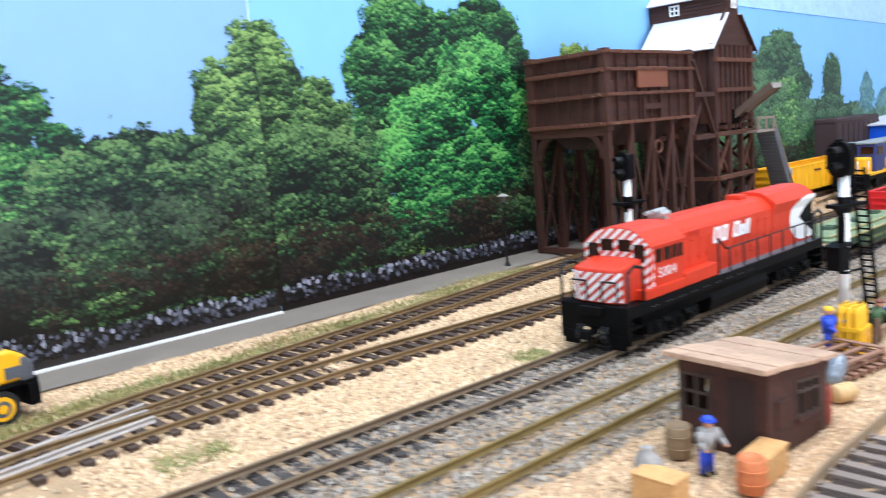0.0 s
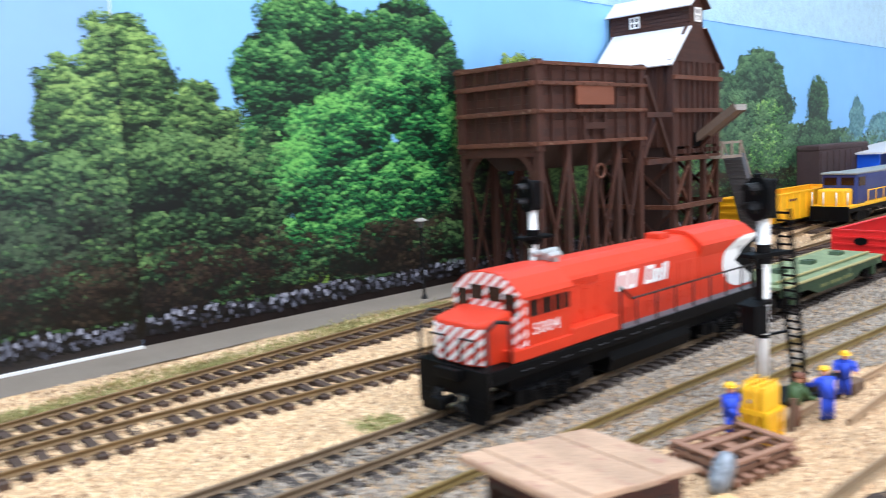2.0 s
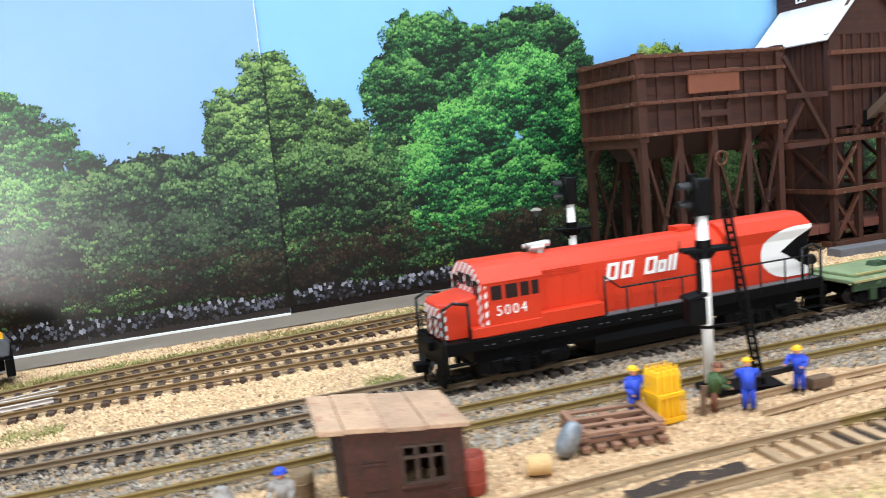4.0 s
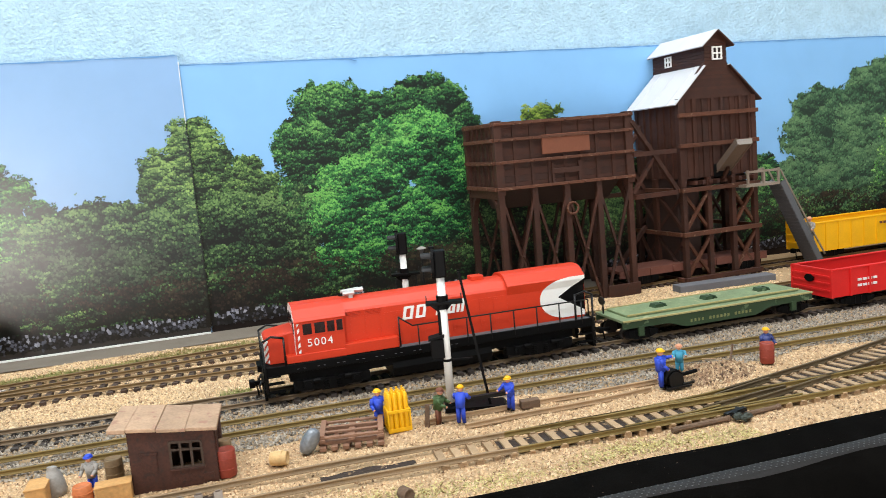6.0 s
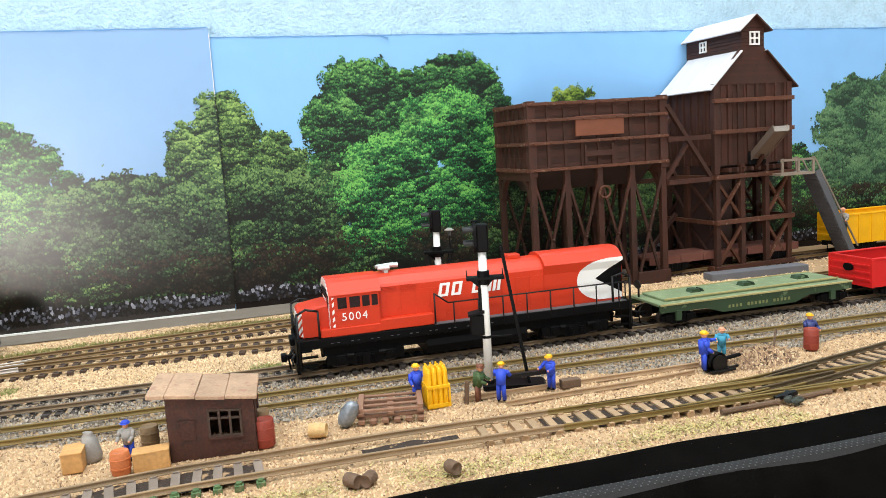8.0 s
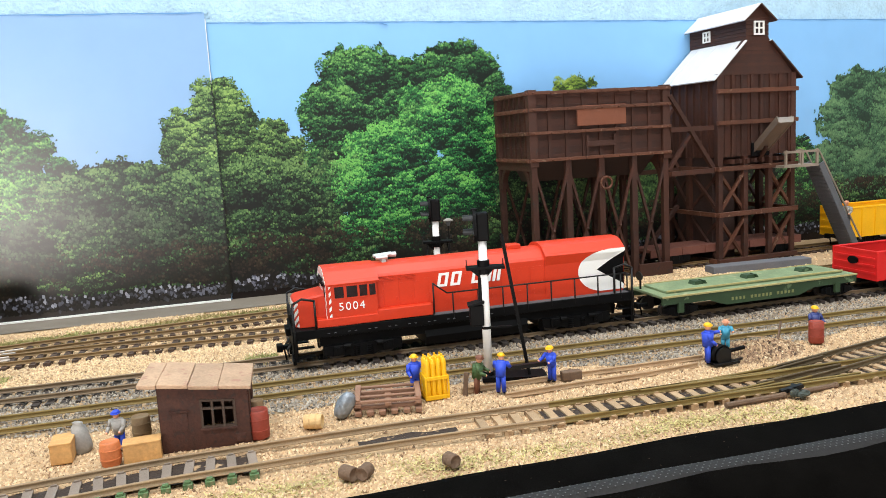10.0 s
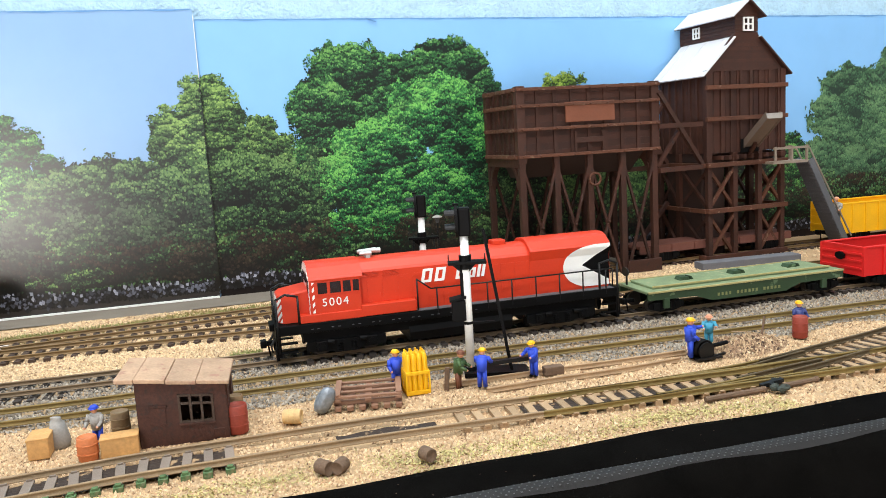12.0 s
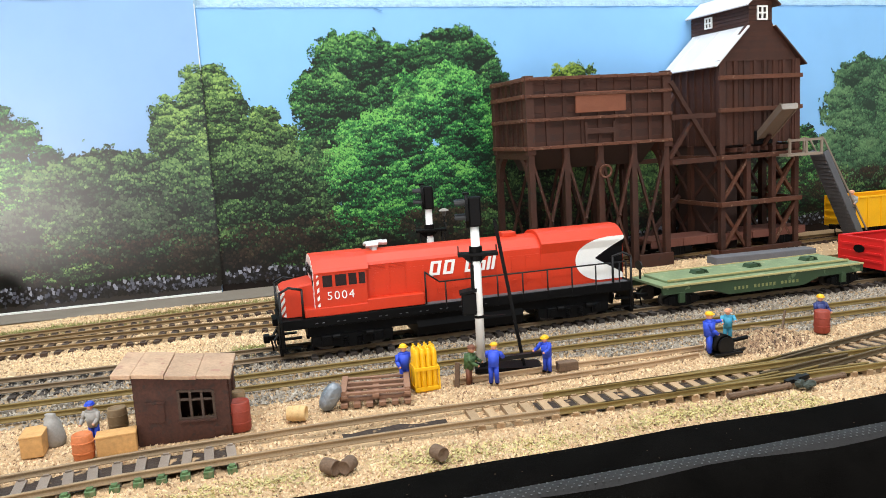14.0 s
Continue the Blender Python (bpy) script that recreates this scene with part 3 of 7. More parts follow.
def is_grey(x, y):
    e = wob(x, y)
    low = np.where(x < 0.5, mid(T4, x) - 0.022, mid(T4, x) - 0.026)
    return (y > low + e * 0.6) & (y < mid(T3, x) + 0.017 + e * 0.2)


def on_layout(x, y):
    return (y > 0.2875 + 0.04 * np.clip(x - 0.45, -0.5, 0.19) + 0.072 * np.clip(x - 0.64, 0, 0.26)) & (y < yb(x) - 0.046)


def off_rails(x, y):
    ok = np.ones(len(x), bool)
    ok &= ~((np.abs(y - mid(T6, x)) < 0.0088 + 0.0016 * np.sin(x * 230)) & (np.sin(x * 47) + np.sin(x * 113) * 0.5 < np.where(x > 0.575, 0.9, np.where(x < 0.437, 1.6, -1.15))))
    ok &= ~((np.abs(y - mid(T7, x)) < 0.0100) & (x > 0.72))
    for t in (T1, T2, T3, T4, T6):
        for s in (-1, 1):
            ok &= np.abs(y - mid(t, x) - s * GAUGE / 2) > 0.0014
    return ok


near = scatter(260000, 0.22, 0.95, 0.27, 0.70, lambda x, y: on_layout(x, y) & ~is_grey(x, y) & off_rails(x, y))
front_bed = near[:, 1] < 0.45
pebbles("tan_gravel", near[front_bed], 0.00080, M["gravel_tan"], "loose tan gravel in the yard")
pebbles("sand_gravel", near[~front_bed], 0.00092, M["gravel_sand"], "loose pale sandy gravel between the tracks")
far = scatter(30000, -0.3, 1.6, 0.27, 0.80, lambda x, y: on_layout(x, y) & ~is_grey(x, y) & off_rails(x, y) & ~((x > 0.22) & (x < 0.95)))
pebbles("sand_gravel", far, 0.0014, M["gravel_sand"], "loose pale sandy gravel on the far ground")
grey = scatter(190000, -0.2, 1.5, 0.39, 0.60, lambda x, y: is_grey(x, y) & off_rails(x, y))
pebbles("ballast", grey, 0.00088, M["gravel_grey"], "grey stone ballast under the main tracks", 0.0006)


def tufts(name, n, x0, x1, off, material, label, high=0.003):
    x = rng.uniform(x0, x1, n)
    y = off(x) + rng.normal(0, 0.006, n)
    a = rng.uniform(0, 6.28, n)
    w, h = 0.0006, high * rng.uniform(0.4, 1.2, n)
    lean = rng.normal(0, 0.0015, (n, 2))
    z0 = np.full(n, -0.001)
    p0 = np.stack([x - w * np.cos(a), y - w * np.sin(a), z0], 1)
    p1 = np.stack([x + w * np.cos(a), y + w * np.sin(a), z0], 1)
    p2 = np.stack([x + lean[:, 0], y + lean[:, 1], z0 + h], 1)
    v = np.stack([p0, p1, p2], 1).reshape(-1, 3)
    return tagged(soup(name, v, np.arange(3 * n).reshape(-1, 3), material), label, "grass", "", "stuff")


tufts("dry_grass", 9000, -0.2, 0.62, lambda x: mid(T1, x) + 0.031 + 0.01 * np.sin(x * 37), M["grass"], "dry yellow grass along the road's edge")
tufts("dry_grass", 5500, 0.05, 0.62, lambda x: mid(T1, x) + 0.030 + 0.006 * np.sin(x * 29), M["grass_green"], "short green grass along the road's edge")
tufts("grass_tuft", 500, 0.425, 0.447, lambda x: 0.515 + 0 * x, M["grass_green"], "green grass tuft beside the main track", 0.002)
tufts("grass_tuft", 500, 0.245, 0.275, lambda x: 0.532 + 0 * x, M["grass_green"], "green grass tuft on the sand", 0.002)
tufts("grass_tuft", 5200, 0.36, 0.70, lambda x: 0.300 + 0.035 * (x - 0.4) + 0.004 * np.sin(x * 43), M["moss"], "short green moss at the layout's front edge", 0.0011)

# ---- the printed woodland on the backdrop boards ----
def shades(name, colours, rough, coat=0.0):
    """Seven tones from four inks."""
    c = np.array(colours, float)
    at = np.linspace(0, 3, 7)
    tones = [[np.interp(q, range(4), c[:, k]) for k in range(3)] for q in at]
    return [mat(name, srgb(*t), rough, vary=0.22, grain=900, patch=50, bump=0.0, island=0.9, coat=coat, spec=0.3 if coat else 0.4) for t in tones]


PALETTE = {
    "bright": ((5, 19, 12), (14, 57, 35), (34, 106, 55), (114, 184, 90)),
    "fresh": ((18, 40, 22), (46, 92, 44), (86, 142, 72), (150, 194, 104)),
    "teal": ((7, 23, 13), (21, 62, 34), (47, 106, 54), (116, 170, 86)),
    "mid": ((6, 18, 11), (19, 55, 32), (45, 98, 53), (110, 164, 86)),
    "olive": ((14, 27, 15), (38, 66, 38), (72, 106, 58), (136, 170, 92)),
    "lime": ((34, 54, 22), (84, 116, 44), (128, 158, 62), (168, 190, 90)),
    "dark": ((6, 11, 8), (19, 37, 24), (45, 76, 46), (104, 138, 80)),
    "deep": ((10, 13, 11), (23, 32, 24), (41, 56, 40), (70, 90, 64)),
    "far": ((30, 50, 38), (46, 78, 56), (68, 104, 72), (98, 134, 92)),
    "bark": ((13, 10, 8), (26, 21, 16), (44, 36, 27), (70, 60, 45)),
    "soil": ((20, 15, 13), (30, 22, 18), (42, 31, 25), (60, 48, 36)),
    "blue": ((66, 110, 120), (84, 132, 138), (104, 150, 152), (124, 166, 166)),
}
LEAVES = {k: shades(k + "_print", v, 0.45) for k, v in PALETTE.items()}
GLOSSY = {k: shades("glossy_" + k + "_print", PALETTE[k], 0.32, 0.8) for k in ("teal", "olive", "lime", "dark", "deep", "bark", "soil")}
STONE = shades("stone_print", ((24, 22, 24), (58, 58, 66), (98, 100, 112), (154, 156, 168)), 0.5)


def flakes(name, x, z, size, idx, mats, parent, off, label=""):
    """Small printed leaf flecks, each an uneven four-cornered patch that lies on the board."""
    n = len(x)
    k = 4
    a = rng.uniform(0, 6.28, (n, 1)) + np.arange(k)[None] * 2 * np.pi / k
    r = size[:, None] * rng.uniform(0.55, 1.35, (n, k))
    px, pz = x[:, None] + r * np.cos(a) * 0.92, z[:, None] + r * np.sin(a) * 1.08
    py = yb(px) + off - (rng.uniform(0.0, 1.0, n) * 0.00035 + 0.00012 * idx + 0.0002)[:, None]
    v = np.stack([px, py, pz], -1).reshape(-1, 3)
    f = np.arange(n * k).reshape(n, k)
    return soup(name, v, f, mats[0], parent, label, idx, mats)


def smooth_noise(x, z, scale, seed):
    """Soft random hills over the board, between 0 and 1."""
    g = np.random.default_rng(seed).uniform(0, 1, (256, 64))
    u, v = x / scale + 100.3, z / scale + 7.7
    i, j = np.floor(u).astype(int), np.floor(v).astype(int)
    a, b = u - i, v - j
    a, b = a * a * (3 - 2 * a), b * b * (3 - 2 * b)
    h = lambda p, q: g[p % 256, q % 64]
    return (h(i, j) * (1 - a) + h(i + 1, j) * a) * (1 - b) + (h(i, j + 1) * (1 - a) + h(i + 1, j + 1) * a) * b


def sprays(x, z, scale, seed, droop):
    """For each leaf its place within the spray of leaves it belongs to: height in the spray and distance from its middle."""
    g = np.random.default_rng(seed)
    jx, jz, jw = (g.uniform(0, 1, (256, 128)) for _ in range(3))
    u, v = x / scale + 60.0, (z + droop * scale * 0.0) / (scale * 0.8) + 20.0
    bu, bv = np.floor(u).astype(int), np.floor(v).astype(int)
    best, high, key = np.full(len(x), 9.0), np.zeros(len(x)), np.zeros(len(x))
    for di in (-1, 0, 1):
        for dj in (-1, 0, 1):
            p, q = (bu + di) % 256, (bv + dj) % 128
            du, dv = u - (bu + di + jx[p, q]), v - (bv + dj + jz[p, q])
            dv = dv + droop * du * du
            d = np.sqrt(du * du + dv * dv) * (0.8 + 0.5 * jw[p, q])
            hit = d < best
            best[hit], high[hit], key[hit] = d[hit], dv[hit], jw[p, q][hit]
    return high, best, key


SEEDS = iter(range(40, 400))


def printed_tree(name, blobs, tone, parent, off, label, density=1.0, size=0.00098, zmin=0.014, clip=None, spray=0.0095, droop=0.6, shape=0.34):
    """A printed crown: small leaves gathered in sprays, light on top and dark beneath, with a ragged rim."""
    seed = next(SEEDS)
    x0, x1 = min(b[0] - b[2] for b in blobs) - 0.006, max(b[0] + b[2] for b in blobs) + 0.006
    z0, z1 = max(zmin, min(b[1] - b[3] for b in blobs) - 0.006), min(0.243, max(b[1] + b[3] for b in blobs) + 0.006)
    if clip:
        x0, x1 = max(x0, clip[0]), min(x1, clip[1])
    n = int((x1 - x0) * (z1 - z0) / (size * size) * 2.6 * density)
    x, z = rng.uniform(x0, x1, n), rng.uniform(z0, z1, n)

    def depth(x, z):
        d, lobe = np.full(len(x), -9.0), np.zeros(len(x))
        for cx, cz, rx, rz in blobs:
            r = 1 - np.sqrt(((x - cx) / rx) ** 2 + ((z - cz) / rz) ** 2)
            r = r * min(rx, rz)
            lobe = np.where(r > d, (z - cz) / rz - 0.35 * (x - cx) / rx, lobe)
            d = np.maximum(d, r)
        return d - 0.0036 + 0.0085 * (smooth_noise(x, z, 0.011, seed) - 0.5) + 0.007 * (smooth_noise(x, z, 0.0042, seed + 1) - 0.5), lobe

    d, lobe = depth(x, z)
    edge = d + 0.0030 * rng.uniform(-1, 1, n) > 0
    x, z, d, lobe = x[edge], z[edge], d[edge], lobe[edge]
    n = len(x)
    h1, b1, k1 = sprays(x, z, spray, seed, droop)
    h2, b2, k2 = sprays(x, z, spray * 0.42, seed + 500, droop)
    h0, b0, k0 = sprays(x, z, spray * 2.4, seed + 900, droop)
    # the printed picture's own light and shade, put into the leaf tones
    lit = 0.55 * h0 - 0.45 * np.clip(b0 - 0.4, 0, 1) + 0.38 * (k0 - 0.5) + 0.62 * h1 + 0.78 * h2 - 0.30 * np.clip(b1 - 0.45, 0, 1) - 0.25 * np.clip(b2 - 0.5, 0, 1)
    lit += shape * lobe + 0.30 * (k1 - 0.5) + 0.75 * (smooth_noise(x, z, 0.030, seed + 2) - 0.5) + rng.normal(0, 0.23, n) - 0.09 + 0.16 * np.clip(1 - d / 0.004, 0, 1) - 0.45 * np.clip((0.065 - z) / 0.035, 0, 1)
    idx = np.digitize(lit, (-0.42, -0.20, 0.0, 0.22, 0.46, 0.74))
    # a dark bed behind the leaves
    m = int((x1 - x0) * (z1 - z0) / 0.0016 ** 2 * 2.6)
    bx, bz = rng.uniform(x0, x1, m), rng.uniform(z0, z1, m)
    bd, _ = depth(bx, bz)
    bx, bz = bx[bd > 0.0018], bz[bd > 0.0018]
    m = len(bx)
    x, z = np.r_[bx, x], np.r_[bz, z]
    s = np.r_[0.0024 * rng.uniform(0.7, 1.2, m), size * rng.uniform(0.55, 1.15, n)]
    i = np.r_[np.zeros(m), idx]
    ok = z > zmin + s + (0.003 + 0.020 * smooth_noise(x, z * 0, 0.022, seed + 9) ** 1.5 if "under" in name else 0)
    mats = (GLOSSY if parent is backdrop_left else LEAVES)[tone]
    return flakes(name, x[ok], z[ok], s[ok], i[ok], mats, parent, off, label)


R, L = (backdrop_right, 0.0), (backdrop_left, -0.003)
RIGHT, LEFT = (0.4082, 2.0), (-0.74, 0.4074)
M["print_dark"] = mat("dark_print", srgb(30, 22, 19), 0.6, vary=0.4, grain=300, patch=60, bump=0.0, spec=0.2)
shade = slab("printed_shade", 0.4080, 1.90, -0.009, 0.055, -0.00012, 0.0001, M["print_dark"], "dark print", "print", backdrop_right)
del shade["kind"], shade["category"]
shade = slab("printed_shade", -0.72, 0.4072, -0.009, 0.055, -0.00312, 0.0001, mat("glossy_dark_print", srgb(30, 22, 19), 0.32, vary=0.4, grain=300, patch=60, bump=0.0, coat=0.8), "dark print", "print", backdrop_left)
del shade["kind"], shade["category"]
printed_tree("printed_brush", tuple((0.42 + 0.09 * k, 0.03, 0.08, 0.034) for k in range(8)), "bark", *R, "dark brown printed brush along the wall", 0.7, 0.0014, zmin=0.006, clip=RIGHT)
printed_tree("printed_brush", tuple((-0.25 + 0.09 * k, 0.03, 0.08, 0.034) for k in range(8)), "bark", *L, "dark brown printed brush along the wall", 0.7, 0.0014, zmin=0.006, clip=LEFT)
# far hazy trees along the right
printed_tree("printed_tree", ((1.545, 0.122, 0.032, 0.041), (1.53, 0.08, 0.055, 0.035), (1.67, 0.10, 0.09, 0.04)), "blue", *R, "distant bluish printed trees", 0.7, 0.0024, clip=RIGHT, spray=0.016)
printed_tree("printed_understorey", ((1.33, 0.07, 0.10, 0.055), (1.47, 0.065, 0.10, 0.05), (1.62, 0.06, 0.12, 0.05)), "far", *R, "distant printed hedge", 0.7, 0.0018, clip=RIGHT, spray=0.014)
printed_tree("printed_tree", ((1.402, 0.147, 0.040, 0.042), (1.400, 0.10, 0.052, 0.045)), "far", *R, "narrow hazy printed tree", 0.7, 0.0018, clip=RIGHT, spray=0.014)
printed_tree("printed_tree", ((1.222, 0.183, 0.072, 0.039), (1.232, 0.143, 0.094, 0.045), (1.24, 0.1, 0.10, 0.04), (1.185, 0.115, 0.05, 0.045), (1.17, 0.08, 0.06, 0.04)), "far", *R, "broad hazy printed tree", 0.8, 0.0015, clip=RIGHT, spray=0.016)
printed_tree("printed_tree", ((1.250, 0.125, 0.046, 0.036), (1.253, 0.09, 0.064, 0.035)), "fresh", *R, "fresh green printed tree", 0.8, 0.0014, clip=RIGHT, spray=0.013)
printed_tree("printed_tree", ((1.125, 0.166, 0.046, 0.028), (1.112, 0.134, 0.052, 0.032), (1.134, 0.112, 0.058, 0.04), (1.11, 0.081, 0.062, 0.039)), "far", *R, "hazy grey-green printed tree", 0.9, 0.0014, clip=RIGHT, spray=0.014)
printed_tree("printed_tree", ((1.04, 0.092, 0.024, 0.032), (1.047, 0.055, 0.040, 0.04)), "mid", *R, "small green printed tree", 0.9, clip=RIGHT)
printed_tree("printed_understorey", ((0.85, 0.05, 0.13, 0.05), (1.02, 0.045, 0.10, 0.045), (1.2, 0.035, 0.14, 0.035), (1.42, 0.035, 0.16, 0.035)), "dark", *R, "dark printed undergrowth", 0.8, 0.0014, clip=RIGHT)
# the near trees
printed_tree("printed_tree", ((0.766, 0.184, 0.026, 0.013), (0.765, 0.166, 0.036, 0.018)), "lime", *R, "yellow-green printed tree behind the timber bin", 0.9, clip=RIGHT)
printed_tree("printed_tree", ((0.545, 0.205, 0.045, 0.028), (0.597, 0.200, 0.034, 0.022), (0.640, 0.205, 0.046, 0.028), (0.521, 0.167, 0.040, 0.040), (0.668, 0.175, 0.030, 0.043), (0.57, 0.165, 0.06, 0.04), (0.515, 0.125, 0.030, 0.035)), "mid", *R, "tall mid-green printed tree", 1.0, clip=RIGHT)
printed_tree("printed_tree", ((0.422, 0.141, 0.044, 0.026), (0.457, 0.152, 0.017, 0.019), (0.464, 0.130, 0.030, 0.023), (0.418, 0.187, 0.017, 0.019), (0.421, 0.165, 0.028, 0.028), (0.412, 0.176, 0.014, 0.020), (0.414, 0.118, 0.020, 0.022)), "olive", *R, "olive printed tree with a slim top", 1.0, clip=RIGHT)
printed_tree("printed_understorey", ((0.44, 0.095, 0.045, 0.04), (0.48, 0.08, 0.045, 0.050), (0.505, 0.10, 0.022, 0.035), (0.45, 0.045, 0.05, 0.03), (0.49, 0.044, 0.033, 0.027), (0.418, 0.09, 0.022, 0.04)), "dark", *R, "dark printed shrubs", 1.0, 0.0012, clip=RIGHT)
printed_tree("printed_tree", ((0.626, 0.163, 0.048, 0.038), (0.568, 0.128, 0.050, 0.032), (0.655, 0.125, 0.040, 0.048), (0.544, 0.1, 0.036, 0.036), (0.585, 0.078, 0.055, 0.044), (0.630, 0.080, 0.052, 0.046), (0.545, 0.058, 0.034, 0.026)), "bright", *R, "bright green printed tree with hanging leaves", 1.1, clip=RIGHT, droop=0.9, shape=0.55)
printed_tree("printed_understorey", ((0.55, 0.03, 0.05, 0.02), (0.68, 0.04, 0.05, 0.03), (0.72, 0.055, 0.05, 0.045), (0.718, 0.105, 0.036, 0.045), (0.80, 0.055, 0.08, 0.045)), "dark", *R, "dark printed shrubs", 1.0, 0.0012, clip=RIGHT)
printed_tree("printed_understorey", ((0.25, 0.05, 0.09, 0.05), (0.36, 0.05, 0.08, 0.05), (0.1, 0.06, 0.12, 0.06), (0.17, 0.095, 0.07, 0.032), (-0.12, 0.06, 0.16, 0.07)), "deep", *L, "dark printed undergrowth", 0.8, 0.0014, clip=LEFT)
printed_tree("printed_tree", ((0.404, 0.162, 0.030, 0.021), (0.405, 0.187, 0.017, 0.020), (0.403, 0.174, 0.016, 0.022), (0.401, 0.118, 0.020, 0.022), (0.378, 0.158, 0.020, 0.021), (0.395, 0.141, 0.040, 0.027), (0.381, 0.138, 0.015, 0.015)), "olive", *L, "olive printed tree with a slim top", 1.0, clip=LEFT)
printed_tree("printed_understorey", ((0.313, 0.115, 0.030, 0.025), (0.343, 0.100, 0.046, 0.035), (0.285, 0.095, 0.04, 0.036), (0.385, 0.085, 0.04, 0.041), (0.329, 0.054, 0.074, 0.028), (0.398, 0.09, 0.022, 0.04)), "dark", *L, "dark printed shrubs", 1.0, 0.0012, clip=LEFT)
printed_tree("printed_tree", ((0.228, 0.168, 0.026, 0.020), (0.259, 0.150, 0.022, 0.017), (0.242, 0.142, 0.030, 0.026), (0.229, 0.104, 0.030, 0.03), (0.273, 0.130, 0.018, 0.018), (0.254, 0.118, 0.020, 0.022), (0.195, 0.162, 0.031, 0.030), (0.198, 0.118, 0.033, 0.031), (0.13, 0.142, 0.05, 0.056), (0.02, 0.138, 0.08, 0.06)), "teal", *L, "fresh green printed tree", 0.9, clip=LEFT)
# dark trees behind the bin
printed_tree("printed_understorey", ((0.76, 0.125, 0.06, 0.035), (0.71, 0.10, 0.04, 0.05), (0.80, 0.10, 0.05, 0.05), (0.85, 0.09, 0.06, 0.05), (0.93, 0.08, 0.06, 0.045)), "dark", *R, "dark printed trees behind the timber bin", 0.9, 0.0013, clip=RIGHT)
# bare brown soil in the shade and pale bushes at the wall's foot
printed_tree("printed_soil", ((0.345, 0.040, 0.050, 0.020), (0.375, 0.034, 0.034, 0.018)), "soil", *L, "dark brown printed soil in the shade", 0.9, 0.0013, zmin=0.02, clip=LEFT)
printed_tree("printed_soil", ((0.452, 0.036, 0.048, 0.021), (0.485, 0.032, 0.028, 0.014)), "soil", *R, "dark brown printed soil in the shade", 0.9, 0.0013, zmin=0.015, clip=RIGHT)
printed_tree("printed_soil", ((1.13, 0.045, 0.10, 0.022), (1.30, 0.045, 0.12, 0.022)), "soil", *R, "brown printed soil behind the wagons", 0.9, 0.0016, zmin=0.015, clip=RIGHT)
printed_tree("printed_bush", ((0.292, 0.030, 0.022, 0.012), (0.262, 0.029, 0.018, 0.009)), "olive", *L, "pale green printed bush by the wall", 0.8, 0.0010, zmin=0.018, clip=LEFT, shape=0.1)
printed_tree("printed_bush", ((0.538, 0.0245, 0.017, 0.0085), (0.395, 0.0255, 0.010, 0.005)), "lime", *R, "pale green printed bush by the wall", 0.7, 0.0010, zmin=0.015, clip=RIGHT, shape=0.1)

# the printed dry-stone wall along the foot of both boards
for parent, off, x0, x1 in ((backdrop_right, 0.0, 0.41, 1.30), (backdrop_left, -0.003, -0.5, 0.406)):
    n = int((x1 - x0) * 2100)
    x = rng.uniform(x0 + 0.002, x1 - 0.002, n)
    z = 0.0062 + rng.uniform(0, 1, n) ** 0.8 * (0.0125 + 0.0015 * np.sin(x * 60) + 0.012 * np.clip(0.42 - x, 0, 0.3))
    flakes("printed_stone_wall", x, z, rng.uniform(0.0010, 0.0023, n), 2 * np.digitize(rng.uniform(0, 1, n) + (z - 0.012) * 25, (0.50, 0.74, 0.95)), STONE, parent, off - 0.0008, "dark grey printed stone wall")
    # a thin line of grass on the wall's top
    n = int((x1 - x0) * 900)
    x = rng.uniform(x0 + 0.002, x1 - 0.002, n)
    x = x[smooth_noise(x, x * 0, 0.05, 77) > 0.45]
    z = 0.0196 + 0.0015 * np.sin(x * 60) + 0.012 * np.clip(0.42 - x, 0, 0.3) + rng.normal(0, 0.0007, len(x))
    flakes("printed_grass_line", x, z, rng.uniform(0.0006, 0.0014, len(x)), rng.integers(1, 5, len(x)), (GLOSSY if parent is backdrop_left else LEAVES)["olive"], parent, off - 0.0010, "thin printed grass on the wall")

# ---- coaling tower: the raised timber bin ----
def lattice(bm, x0, x1, z0, z1, y, w=0.003, axis="x"):
    """One pair of crossed braces in a bay."""
    if axis == "x":
        beam(bm, (x0, y, z0), (x1, y, z1), w, w)
        beam(bm, (x1, y + w, z0), (x0, y + w, z1), w, w)
    else:
        beam(bm, (y, x0, z0), (y, x1, z1), w, w)
        beam(bm, (y + w, x1, z0), (y + w, x0, z1), w, w)


def bolts(bm, pts, r=0.0011):
    for p in pts:
        ball(bm, p, r, u=6, v=4)


binn = thing("coal_bin", (0.6820, 0.6540, 0.0), "tall dark-brown timber coal bin on trestle legs", "coal bin", turn=4.1)
binn.scale = (1.018, 1.0, 1.0)
W, D, Z0, Z1 = 0.132, 0.078, 0.1130, 0.1755
XS = (0.0, 0.033, 0.0655, 0.0985, 0.131)
for y in (0.0, D):
    for x in XS:
        part("leg", beam(B(), (x, y, -0.002), (x, y, Z0), 0.0054, 0.0054), M["timber"], binn)
for i, y in enumerate((-0.002, D)):
    for a, b in zip(XS, XS[1:]):
        bm = B()
        lattice(bm, a, b, -0.010, Z0 - 0.004, y, 0.0023)
        bolts(bm, [((a + b) / 2, y - 0.0022, 0.050)], 0.0014)
        part("cross_brace", bm, M["timber"], binn)
